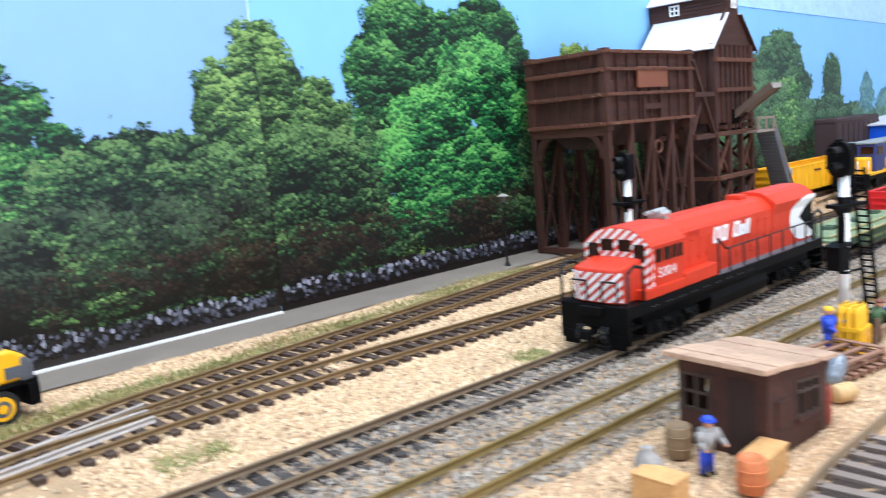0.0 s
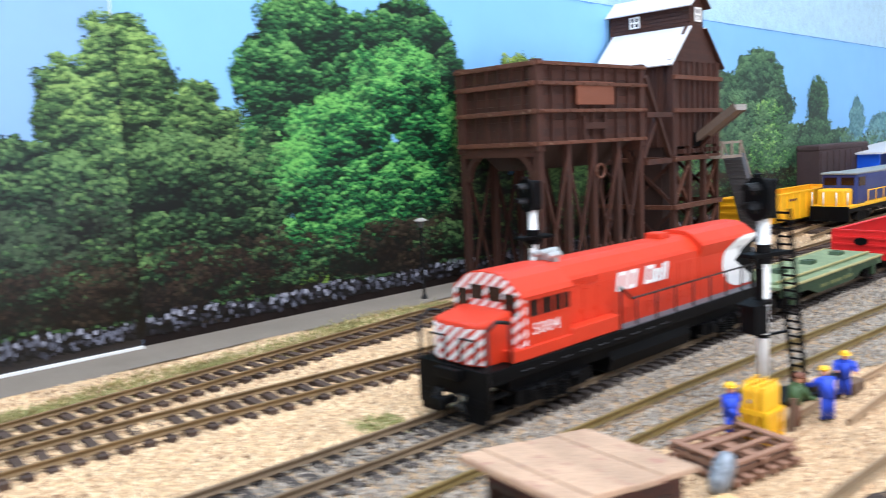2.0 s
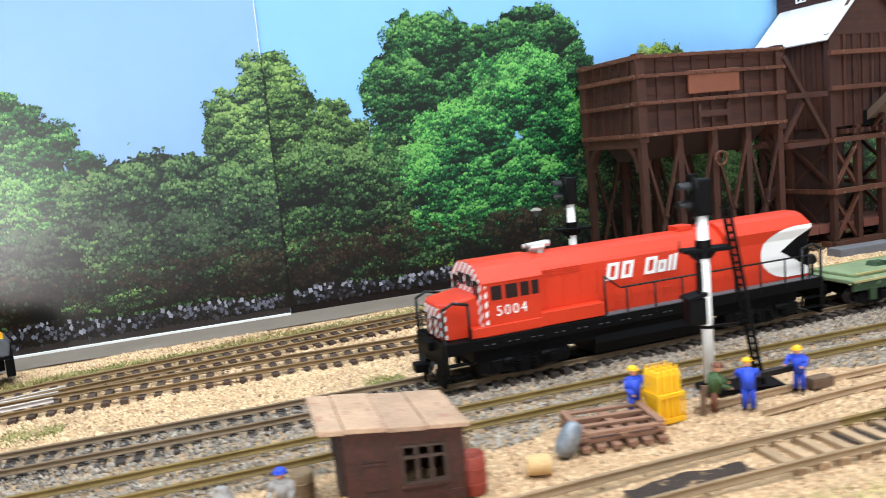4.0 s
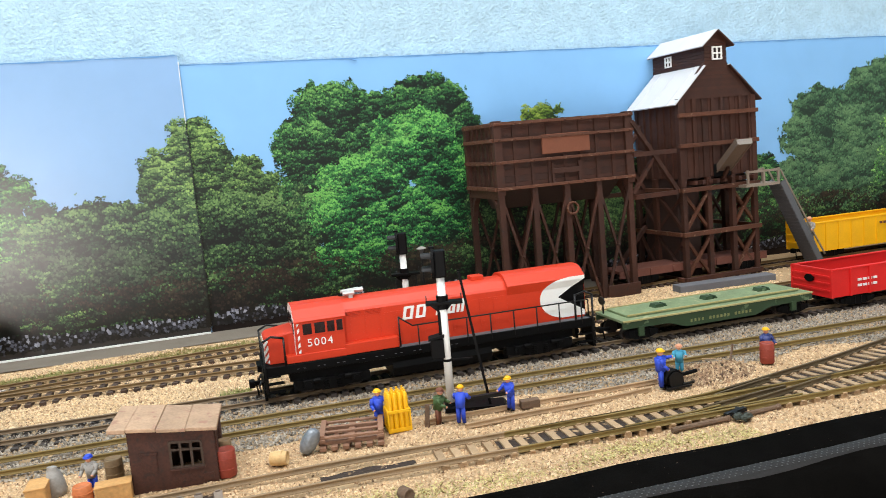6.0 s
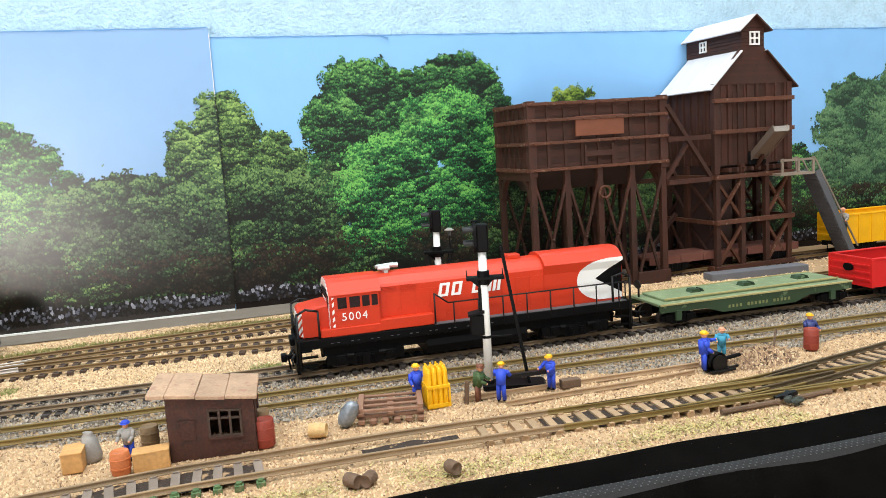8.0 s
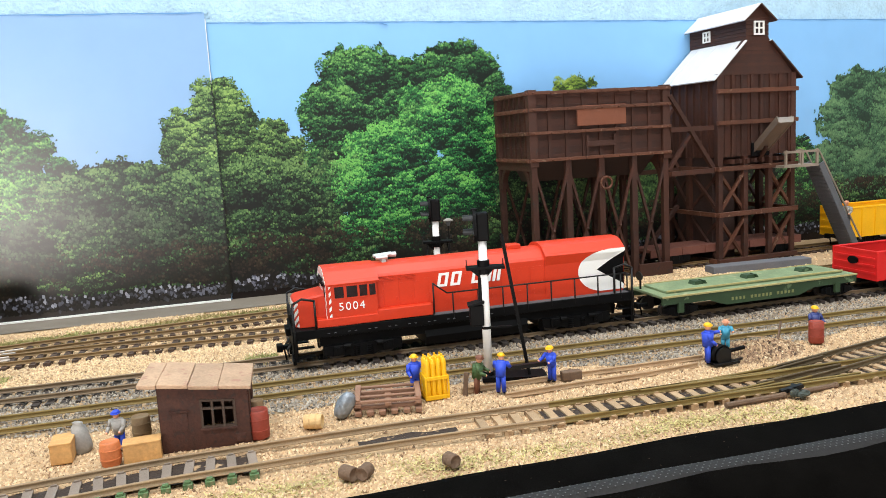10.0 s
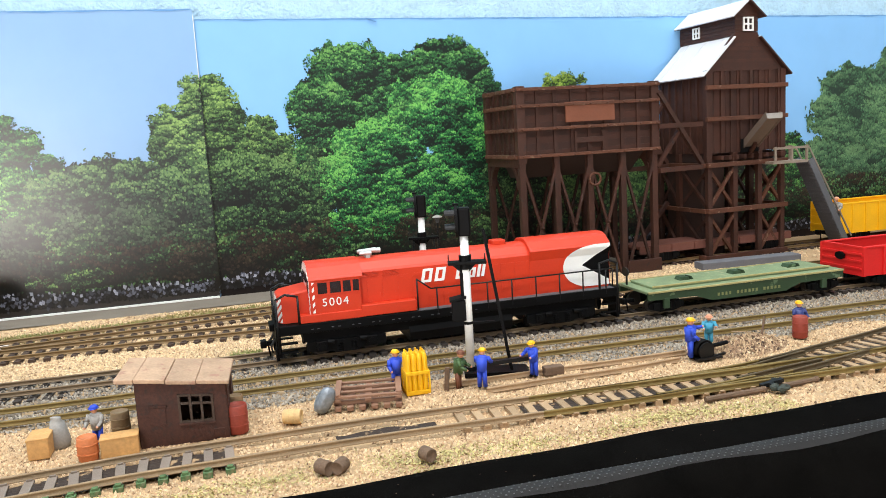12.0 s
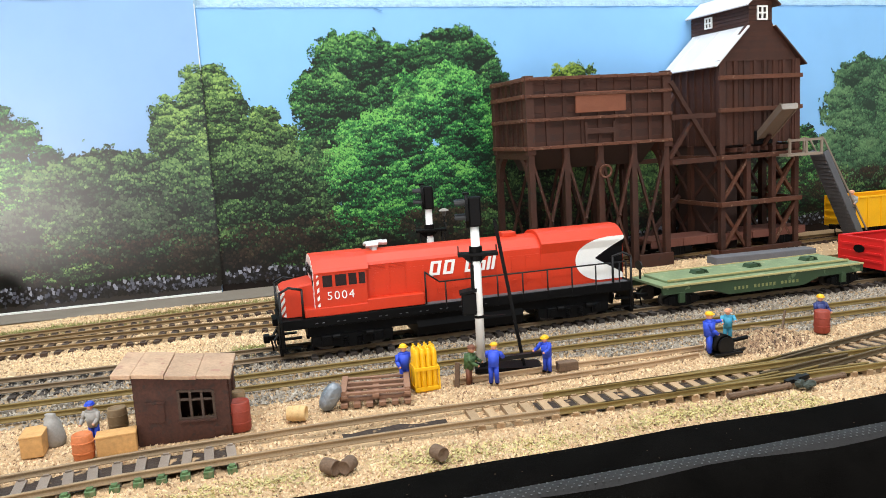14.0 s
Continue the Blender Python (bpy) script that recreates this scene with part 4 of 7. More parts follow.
for x in (0.0, 0.131):
    part("ground_sill", beam(B(), (x, 0.006, 0.004), (x, D, 0.004), 0.005, 0.005), M["timber"], binn)
    part("cap_beam", beam(B(), (x, 0, Z0 - 0.0035), (x, D, Z0 - 0.0035), 0.006, 0.009), M["timber"], binn)
    for s in (0, 1):
        bm = B()
        ys = [0.004 + 0.025 * (1 - math.cos(t)) for t in np.linspace(0, 1.4, 6)]
        zs = [0.086 + 0.024 * math.sin(t) for t in np.linspace(0, 1.4, 6)]
        for k in range(5):
            p = [(y if s == 0 else D - y) for y in ys]
            beam(bm, (x, p[k], zs[k]), (x, p[k + 1], zs[k + 1]), 0.005, 0.005, (1, 0, 0))
        part("arched_brace", bm, M["timber"], binn)
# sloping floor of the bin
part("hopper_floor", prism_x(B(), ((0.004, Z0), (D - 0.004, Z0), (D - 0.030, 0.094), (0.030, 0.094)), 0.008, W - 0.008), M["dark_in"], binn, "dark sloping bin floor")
# boarded walls, plank by plank
H = 0.0062
for k in range(10):
    z = Z0 + 0.0005 + k * H
    part("plank", box(B(), 0.001, W - 0.001, 0.0, 0.003, z, z + H - 0.00015), M["timber"], binn)
    part("plank", box(B(), 0.001, W - 0.001, D - 0.003, D, z, z + H - 0.00015), M["timber"], binn)
    part("plank", box(B(), 0.0, 0.003, 0.003, D - 0.003, z, z + H - 0.00015), M["timber"], binn)
    part("plank", box(B(), W - 0.003, W, 0.003, D - 0.003, z, z + H - 0.00015), M["timber"], binn)
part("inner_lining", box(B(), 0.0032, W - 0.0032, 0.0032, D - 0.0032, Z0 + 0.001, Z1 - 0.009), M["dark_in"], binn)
for z in (Z0 + 0.0015, Z0 + 0.0255, Z0 + 0.046, Z0 + 0.0605):
    for y in (-0.0035, D + 0.0035):
        bm = box(B(), -0.004, W + 0.004, y - 0.002, y + 0.002, z - 0.0014, z + 0.0014, 0.0003)
        if y < 0:
            bolts(bm, [(x, y - 0.002, z) for x in np.linspace(0, W, 9)])
        part("waler", bm, M["timber_light"], binn)
    for x in (-0.0035, W + 0.0035):
        bm = box(B(), x - 0.002, x + 0.002, -0.0015, D + 0.0015, z - 0.0018, z + 0.0018, 0.0003)
        bolts(bm, [(x + (-0.002 if x < 0 else 0.002), y, z) for y in np.linspace(0.002, D - 0.002, 6)])
        part("waler", bm, M["timber_light"], binn)
for x in np.linspace(0.0165, W - 0.0165, 7):
    part("batten", box(B(), x - 0.0017, x + 0.0017, -0.0016, 0.0, Z0, Z1), M["timber"], binn)
for y in np.linspace(0.014, D - 0.014, 5):
    part("batten", box(B(), -0.0016, 0.0, y - 0.0017, y + 0.0017, Z0, Z1), M["timber"], binn)
for x in (0.0, W):
    for y in (0.0, D):
        part("corner_post", box(B(), x - 0.0039, x + 0.0039, y - 0.0039, y + 0.0039, Z0 - 0.0045, Z1 + 0.001, 0.0004), M["timber"], binn)
part("sign_board", box(B(), 0.0420, 0.0900, -0.0048, -0.0026, 0.1430, 0.1610, 0.0003), M["rust_panel"], binn, "plain rusty-brown sign board")
part("hatch", box(B(), 0.051, 0.0785, -0.0046, -0.0016, 0.1240, 0.1290, 0.0003), M["timber"], binn)
for x in (0.0505, 0.0775):
    part("hatch_post", box(B(), x, x + 0.0022, -0.0044, -0.0016, 0.1160, 0.1345, 0.0002), M["timber"], binn)
part("footing_board", box(B(), 0.100, 0.1345, -0.0062, -0.0036, -0.001, 0.011, 0.0004), M["timber"], binn)
bm = B()
for k in range(14):
    a, b = 2 * math.pi * k / 14, 2 * math.pi * (k + 1) / 14
    rod(bm, (0.068 + 0.0055 * math.cos(a), -0.006, 0.0905 + 0.0055 * math.sin(a)), (0.068 + 0.0055 * math.cos(b), -0.006, 0.0905 + 0.0055 * math.sin(b)), 0.0011, 6)
part("hoist_ring", bm, M["timber_light"], binn, "round iron ring")

# ---- coaling tower: the hoist house ----
tower = thing("hoist_tower", (0.8785, 0.6735, 0.0), "dark-brown timber hoist tower with pale roofs and monitor", "tower", turn=7.0)
tower.scale = (1.0, 1.0, 1.016)
W, D = 0.0880, 0.078
ZB, ZE = 0.1035, 0.1805
for x in (0.0, 0.030, 0.060, W):
    for y in (0.0, D):
        part("leg", beam(B(), (x, y, -0.001), (x, y, ZB), 0.0050, 0.0050), M["timber"], tower)
for y in (0.045,):
    for x in (0.0, W):
        part("leg", beam(B(), (x, y, -0.001), (x, y, ZB), 0.006, 0.006), M["timber"], tower)
for z0, z1 in ((0.005, 0.0455), (0.0515, 0.0905)):
    for a, b in ((0.0, 0.030), (0.060, W)):
        bm = B()
        lattice(bm, a, b, z0, z1, -0.001, 0.0028)
        part("cross_brace", bm, M["timber_light"], tower)
    for a, b in ((0.0, 0.045), (0.045, D)):
        for x in (-0.001, W):
            bm = B()
            lattice(bm, a, b, z0, z1, x, 0.0030, "y")
            part("cross_brace", bm, M["timber"], tower)
for z in (0.003, 0.0485, 0.0925):
    part("sill_beam", box(B(), -0.004, W + 0.004, -0.0055, -0.0005, z - 0.0022, z + 0.0022, 0.0003), M["timber_light"] if z > 0.01 else M["timber"], tower)
    for x in (-0.0035, W + 0.0035):
        part("sill_beam", box(B(), x - 0.002, x + 0.002, -0.0005, D, z - 0.0020, z + 0.0020, 0.0003), M["timber_light"], tower)
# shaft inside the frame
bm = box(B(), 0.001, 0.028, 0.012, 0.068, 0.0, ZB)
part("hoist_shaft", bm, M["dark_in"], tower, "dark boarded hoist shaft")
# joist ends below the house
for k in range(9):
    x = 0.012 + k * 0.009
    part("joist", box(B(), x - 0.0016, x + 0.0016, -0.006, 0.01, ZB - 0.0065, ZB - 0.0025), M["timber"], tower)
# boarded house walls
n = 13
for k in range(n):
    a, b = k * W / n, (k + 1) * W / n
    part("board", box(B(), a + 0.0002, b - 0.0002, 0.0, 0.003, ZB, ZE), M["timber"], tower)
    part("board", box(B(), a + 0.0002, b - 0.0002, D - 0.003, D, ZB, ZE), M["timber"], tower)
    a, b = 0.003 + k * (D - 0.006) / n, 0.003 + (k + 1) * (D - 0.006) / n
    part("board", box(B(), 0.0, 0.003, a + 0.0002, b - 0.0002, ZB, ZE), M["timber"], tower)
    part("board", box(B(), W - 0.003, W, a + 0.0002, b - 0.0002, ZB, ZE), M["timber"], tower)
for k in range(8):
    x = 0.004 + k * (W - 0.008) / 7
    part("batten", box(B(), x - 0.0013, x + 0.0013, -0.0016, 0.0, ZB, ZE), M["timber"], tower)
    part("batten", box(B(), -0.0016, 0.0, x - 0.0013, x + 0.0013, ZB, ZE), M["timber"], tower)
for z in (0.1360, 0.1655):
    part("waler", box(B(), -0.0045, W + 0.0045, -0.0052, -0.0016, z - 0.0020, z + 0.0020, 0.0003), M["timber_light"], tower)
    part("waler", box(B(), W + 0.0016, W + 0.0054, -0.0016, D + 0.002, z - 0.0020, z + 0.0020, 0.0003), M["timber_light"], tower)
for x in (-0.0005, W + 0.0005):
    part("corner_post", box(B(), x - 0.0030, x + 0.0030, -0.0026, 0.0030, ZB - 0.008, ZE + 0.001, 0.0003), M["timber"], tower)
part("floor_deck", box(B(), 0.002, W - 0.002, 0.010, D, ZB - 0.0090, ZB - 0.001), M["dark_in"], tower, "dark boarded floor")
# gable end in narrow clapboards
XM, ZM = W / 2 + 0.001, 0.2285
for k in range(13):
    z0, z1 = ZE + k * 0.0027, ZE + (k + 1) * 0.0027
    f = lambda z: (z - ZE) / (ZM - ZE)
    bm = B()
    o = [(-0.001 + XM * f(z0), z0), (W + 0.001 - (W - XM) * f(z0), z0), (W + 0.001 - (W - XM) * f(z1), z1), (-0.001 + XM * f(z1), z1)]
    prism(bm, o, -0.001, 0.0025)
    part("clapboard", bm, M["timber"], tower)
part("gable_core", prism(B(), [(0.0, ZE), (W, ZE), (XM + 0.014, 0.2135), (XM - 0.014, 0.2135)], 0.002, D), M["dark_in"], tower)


def roof_plane(name, x0, z0, x1, z1, y0, y1, thick, parent, seams=0, barge=False):
    bm = B()
    n = Vector((z0 - z1, 0, x1 - x0)).normalized() * thick
    if n.z < 0:
        n = -n
    prism(bm, [(x0, z0), (x1, z1), (x1 + n.x, z1 + n.z), (x0 + n.x, z0 + n.z)], y0, y1)
    ob = part(name, bm, M["roof"], parent, "smooth pale grey-white roofing")
    under = [(x0, z0), (x1, z1), (x1 - n.x * 0.35, z1 - n.z * 0.35), (x0 - n.x * 0.35, z0 - n.z * 0.35)]
    part("soffit", prism(B(), under, y0, y1), M["timber"], ob)
    if barge:
        part("barge_board", prism(B(), [(x0 + n.x * 0.8, z0 + n.z * 0.8), (x1 + n.x * 0.8, z1 + n.z * 0.8), (x1 - n.x * 0.4, z1 - n.z * 0.4), (x0 - n.x * 0.4, z0 - n.z * 0.4)], y0 - 0.0008, y0), M["timber"], ob)
    for k in range(seams):
        y = y0 + (k + 0.5) * (y1 - y0) / seams
        bm = B()
        prism(bm, [(x0 + n.x, z0 + n.z), (x1 + n.x, z1 + n.z), (x1 + n.x * 1.4, z1 + n.z * 1.4), (x0 + n.x * 1.4, z0 + n.z * 1.4)], y - 0.0003, y + 0.0003)
        part("seam", bm, M["roof"], ob)
    return ob


roof_plane("roof", -0.0075, 0.1755, XM - 0.0143, 0.2115, -0.004, D + 0.002, 0.0012, tower, 3)
roof_plane("roof", W + 0.0095, 0.1755, XM + 0.0143, 0.2115, -0.004, D + 0.002, 0.0012, tower, 3, True)
# the monitor on the ridge
for k in range(9):
    z = 0.203 + k * 0.0034
    part("clapboard", box(B(), XM - 0.0135, XM + 0.0135, -0.0012, D + 0.006, z, z + 0.0031), M["timber"], tower)
part("monitor_gable", prism(B(), [(XM - 0.0135, 0.2336), (XM + 0.0135, 0.2336), (XM, 0.2445)], -0.0012, D + 0.006), M["timber"], tower)
part("back_wall", box(B(), XM - 0.0132, XM + 0.0132, D + 0.001, D + 0.0055, 0.150, 0.204), M["timber"], tower)
roof_plane("monitor_roof", XM - 0.019, 0.2295, XM, 0.2450, -0.006, D + 0.008, 0.0012, tower)
roof_plane("monitor_roof", XM + 0.019, 0.2295, XM, 0.2450, -0.006, D + 0.008, 0.0012, tower, 0, True)


def sash(at, w, h, facing, parent):
    """A small four-light window; facing 'y' looks to the front, 'x' to the side."""
    x, y, z = at
    pane = box(B(), *((x - w / 2, x + w / 2, y - 0.0006, y) if facing == "y" else (x - 0.0006, x, y - w / 2, y + w / 2)), z - h / 2, z + h / 2)
    ob = part("window", pane, M["glass"], parent, "small dark window with a white frame")
    bm = B()
    for a in (-w / 2, 0, w / 2):
        if facing == "y":
            box(bm, x + a - 0.0007, x + a + 0.0007, y - 0.0018, y - 0.0004, z - h / 2 - 0.0007, z + h / 2 + 0.0007)
        else:
            box(bm, x - 0.0018, x - 0.0004, y + a - 0.0007, y + a + 0.0007, z - h / 2 - 0.0007, z + h / 2 + 0.0007)
    for a in (-h / 2, 0, h / 2):
        if facing == "y":
            box(bm, x - w / 2, x + w / 2, y - 0.0016, y - 0.0005, z + a - 0.0007, z + a + 0.0007)
        else:
            box(bm, x - 0.0016, x - 0.0005, y - w / 2, y + w / 2, z + a - 0.0007, z + a + 0.0007)
    part("window_frame", bm, M["white"], ob)


sash((XM + 0.001, -0.0013, 0.2235), 0.0105, 0.0115, "y", tower)
sash((XM - 0.0136, 0.0555, 0.2225), 0.0095, 0.0095, "x", tower)
# coal chute, platform and braces towards the bin
chute = thing("coal_chute", (0.9255, 0.680, 0.1065), "weathered grey-brown wooden coal chute on the tower", "chute", turn=-6)
P, Q = Vector((0.0, 0.0, 0.0)), Vector((0.0, -0.049, 0.0300))
part("chute_floor", beam(B(), P, Q, 0.0136, 0.0014), M["chute"], chute)
for s in (-0.0070, 0.0070):
    part("chute_side", beam(B(), P + Vector((s, 0, 0.0022)), Q + Vector((s, 0, 0.0022)), 0.0012, 0.0070), M["chute"], chute)
part("chute_tip", beam(B(), Q + Vector((-0.0074, -0.0004, 0.0016)), Q + Vector((0.0074, -0.0004, 0.0016)), 0.0022, 0.0050), M["sack"], chute, "pale chute lip")
# solid black block, its colour the shade inside the chute's mouth
part("chute_opening", box(B(), -0.010, 0.008, -0.0065, -0.0048, -0.002, 0.011), M["black"], chute)
part("chute_bracket", beam(B(), (0.0, -0.016, 0.0065), (0.0, -0.004, -0.004), 0.003, 0.003), M["timber"], chute)
stage = thing("stair_platform", (0.945, 0.664, -0.0020), "grey-brown platform with rails and a steep grey stair", "staircase", turn=3)
part("deck", box(B(), -0.002, 0.0385, 0.0, 0.026, 0.0930, 0.0955), M["stair_rail"], stage)
for x in (0.001, 0.020, 0.0375):
    for y in (0.001, 0.025):
        part("post", box(B(), x - 0.001, x + 0.001, y - 0.001, y + 0.001, 0.0955, 0.110), M["stair_rail"], stage)
for y in (0.001, 0.025):
    part("handrail", box(B(), -0.001, 0.0395, y - 0.001, y + 0.001, 0.107, 0.1092), M["stair_rail"], stage)
P, Q = Vector((0.0435, 0.012, 0.0955)), Vector((0.0890, 0.010, 0.0025))
side = Vector((0, 1, 0))
for s in (-0.0095, 0.0095):
    part("stringer", beam(B(), P + side * s, Q + side * s, 0.0016, 0.0062), M["grey_dark"], stage)
    part("handrail", beam(B(), P + side * s + Vector((-0.002, 0, 0.012)), Q + side * s + Vector((0.003, 0, 0.012)), 0.0013, 0.0013), M["stair_rail"], stage)
for k in range(24):
    c = P + (Q - P) * (k + 0.5) / 24
    part("step", box(B(), c.x - 0.0034, c.x + 0.0016, c.y - 0.0092, c.y + 0.0092, c.z - 0.0031, c.z + 0.0004, 0.0002), M["tread"], stage)
brace = thing("brace_frame", (0.815, 0.659, -0.0035), "dark timber braces between bin and tower", "timber brace", turn=12)
for p, q, w in (((0.004, 0.0, 0.170), (0.056, 0.0, 0.100), 0.004), ((0.004, 0.05, 0.170), (0.056, 0.05, 0.100), 0.004), ((0.004, -0.0003, 0.138), (0.056, -0.0003, 0.138), 0.0044), ((0.004, 0.0, 0.097), (0.056, 0.0, 0.097), 0.0044), ((0.004, 0.05, 0.097), (0.056, 0.05, 0.097), 0.0044), ((0.004, 0.05, 0.138), (0.056, 0.05, 0.138), 0.0046), ((0.004, 0.0024, 0.1005), (0.032, 0.0024, 0.135), 0.0034), ((0.006, 0.0505, 0.10), (0.056, 0.0505, 0.165), 0.0034), ((0.006, 0.05, 0.01), (0.056, 0.05, 0.06), 0.0036)):
    part("brace", beam(B(), p, q, w, w), M["timber"], brace)
tagged(part("plinth", box(B(), 0.848, 0.952, 0.6340, 0.6500, -0.001, 0.0058, 0.0006), M["plinth"]), "grey concrete-coloured plinth under the tower", "plinth")

# ---- rolling stock ----
def at_track(line, x):
    p = spline(line, 0.004)
    y = float(np.interp(x, p[:, 0], p[:, 1]))
    dy = float(np.interp(x + 0.02, p[:, 0], p[:, 1]) - np.interp(x - 0.02, p[:, 0], p[:, 1]))
    return y, math.degrees(math.atan2(dy, 0.04))


RZ = 0.0046


def wheels(parent, xs, r=0.0062, material=None):
    for x in xs:
        for s in (-1, 1):
            bm = B()
            rod(bm, (x, s * 0.0100, RZ + r), (x, s * 0.0122, RZ + r), r, 18)
            rod(bm, (x, s * 0.0122, RZ + r), (x, s * 0.0128, RZ + r), r * 0.55, 12)
            rod(bm, (x, s * 0.0094, RZ + r), (x, s * 0.0100, RZ + r), r * 1.12, 18)
            part("wheel", bm, material or M["wheel"], parent)


def bogie(parent, x, half, r, deep=0.0152):
    """A wagon truck: side frames, springs and wheels."""
    bg = part("bogie", box(B(), x - 0.004, x + 0.004, -deep, deep, RZ + r - 0.001, RZ + r + 0.004), M["black"], parent)
    for s in (-1, 1):
        bm = B()
        prism(bm, [(x - half - 0.006, RZ + r + 0.002), (x - half - 0.006, RZ + r - 0.002), (x - 0.006, RZ + r - 0.005), (x + 0.006, RZ + r - 0.005), (x + half + 0.006, RZ + r - 0.002), (x + half + 0.006, RZ + r + 0.002), (x + 0.008, RZ + r + 0.005), (x - 0.008, RZ + r + 0.005)], s * deep - 0.001, s * deep + 0.001)
        for k in (-1, 1):
            box(bm, x + k * half - 0.0028, x + k * half + 0.0028, s * deep - 0.0018, s * deep + 0.0018, RZ + r - 0.003, RZ + r + 0.003, 0.0005)
            rod(bm, (x + k * 0.003, s * deep, RZ + r - 0.004), (x + k * 0.003, s * deep, RZ + r + 0.003), 0.0014, 8)
        part("side_frame", bm, M["black"], bg)
    wheels(bg, (x - half, x + half), r)
    return bg


def coupler(parent, x, s):
    bm = box(B(), min(x, x + s * 0.010), max(x, x + s * 0.010), -0.0015, 0.0015, 0.0115, 0.0145, 0.0003)
    box(bm, x + s * 0.009 - 0.002, x + s * 0.009 + 0.002, -0.003, 0.003, 0.0105, 0.0155, 0.0006)
    rod(bm, (x + s * 0.006, 0, 0.0115), (x + s * 0.005, 0, 0.004), 0.0006, 6)
    part("coupler", bm, M["black"], parent)


def words(text, size, material, parent, m, label="", shear=0.0, name="lettering"):
    cu = bpy.data.curves.new(name, "FONT")
    cu.body, cu.size, cu.extrude, cu.shear, cu.space_character = text, size, 0.00008, shear, 1.22
    tmp = new(name, cu)
    bpy.context.view_layer.update()
    me = bpy.data.meshes.new_from_object(tmp)
    bpy.data.objects.remove(tmp)
    me.materials.append(material)
    ob = new(name, me)
    ob.parent = parent
    ob.matrix_basis = m
    if label:
        ob["label"] = label
    return ob


def crown(hw, foot, spring, top):
    """A body's cross-section: upright sides, a crisp eave and a faceted roof."""
    h = top - spring
    right = [(hw, spring), (hw * 0.93, spring + 0.22 * h), (hw * 0.62, spring + 0.74 * h), (hw * 0.40, spring + 0.94 * h), (hw * 0.18, top)]
    return [(-hw, foot), (hw, foot)] + right + [(-y, z) for y, z in right[::-1]]


LX = 0.5735
ly, lt = at_track(T3, LX)
ly, lt = ly + 0.0012, 3.3
loco = thing("diesel_locomotive", (LX, ly, 0), "red model diesel locomotive with black frame and white stripes", "locomotive", turn=lt)
loco.scale = (0.96, 1.15, 0.94)
HW, CW = 0.0128, 0.0172
frame_ob = part("underframe", box(B(), -0.121, 0.121, -0.0182, 0.0182, 0.0215, 0.0280, 0.0005), M["black"], loco, "black frame and walkway")
part("side_skirt", box(B(), -0.105, 0.105, -0.0150, 0.0150, 0.0150, 0.0218), M["black"], frame_ob)
bm = B()
for s in (-1, 1):
    for k in range(9):
        for d in (0.0, 0.0042):
            x = -0.100 + k * 0.0135 + d
            box(bm, x, x + 0.0016, s * 0.0183 - 0.0002, s * 0.0183 + 0.0002, 0.0240, 0.0244)
part("frame_slots", bm, M["grey_dark"], frame_ob)["kind"] = "stuff"
for s in (-1, 1):
    part("walkway", box(B(), -0.028, 0.118, min(s * 0.0130, s * 0.0181), max(s * 0.0130, s * 0.0181), 0.0279, 0.0284), M["grey_dark"], frame_ob, "worn grey walkway")
# long hood with a rounded top
bm = B()
o = crown(HW, 0.028, 0.0575, 0.0660)
prism_x(bm, o, -0.068, 0.117)
hood = part("long_hood", bm, M["red"], loco, "glossy red hood")
# the radiator section at the rear is broader at the top
RW = 0.0150
bm = B()
o = [(-HW - 0.0003, 0.053), (-HW - 0.0003, 0.030), (HW + 0.0003, 0.030), (HW + 0.0003, 0.053)] + crown(RW, 0.0585, 0.0600, 0.0683)[1:]
prism_x(bm, o, 0.056, 0.118)
part("radiator_section", bm, M["red"], loco)
# doors and louvres along the hood
for s in (-1, 1):
    for k in range(11):
        x = -0.060 + k * 0.0105
        bm = box(B(), x, x + 0.0100, s * HW - 0.0003, s * HW + 0.0002, 0.0305, 0.0535) if s > 0 else box(B(), x, x + 0.0100, s * HW - 0.0002, s * HW + 0.0003, 0.0305, 0.0535)
        box(bm, x + 0.0084, x + 0.0090, s * HW - 0.0006, s * HW + 0.0006, 0.0405, 0.0425)
        for z in (0.0335, 0.0365, 0.0515):
            for d in (0.0012, 0.0026):
                box(bm, x + d, x + d + 0.0005, s * HW - 0.0005, s * HW + 0.0005, z, z + 0.0006)
        part("hood_door", bm, M["red"], hood)
    for x0, z0, z1 in ((-0.064, 0.0545, 0.0575), (-0.050, 0.0545, 0.0575)):
        bm = B()
        for k in range(4):
            box(bm, x0, x0 + 0.012, s * HW - 0.0006, s * HW + 0.0006, z0 + k * 0.0009, z0 + k * 0.0009 + 0.0005)
        part("louvre", bm, M["red"], hood)
# low nose and cab
bm = B()
NX = (-0.1195, -0.1170, -0.094)
plan = [(NX[0], -0.0085), (NX[1], -0.0130), (NX[2], -0.0130), (NX[2], 0.0130), (NX[1], 0.0130), (NX[0], 0.0085)]
low = [bm.verts.new((x, y, 0.0285)) for x, y in plan]
high = [bm.verts.new((x, y, 0.0470 + 0.16 * (x - NX[0]))) for x, y in plan]
bm.faces.new(low)
bm.faces.new(high[::-1])
for k in range(6):
    bm.faces.new((low[k], low[k - 1], high[k - 1], high[k]))
bmesh.ops.recalc_face_normals(bm, faces=bm.faces)
es = [e for e in bm.edges if min(e.verts[0].co.z, e.verts[1].co.z) > 0.04]
bmesh.ops.bevel(bm, geom=es, offset=0.0014, segments=2, affect="EDGES", profile=0.5)
nose = part("nose", bm, M["red"], loco)
bm = B()
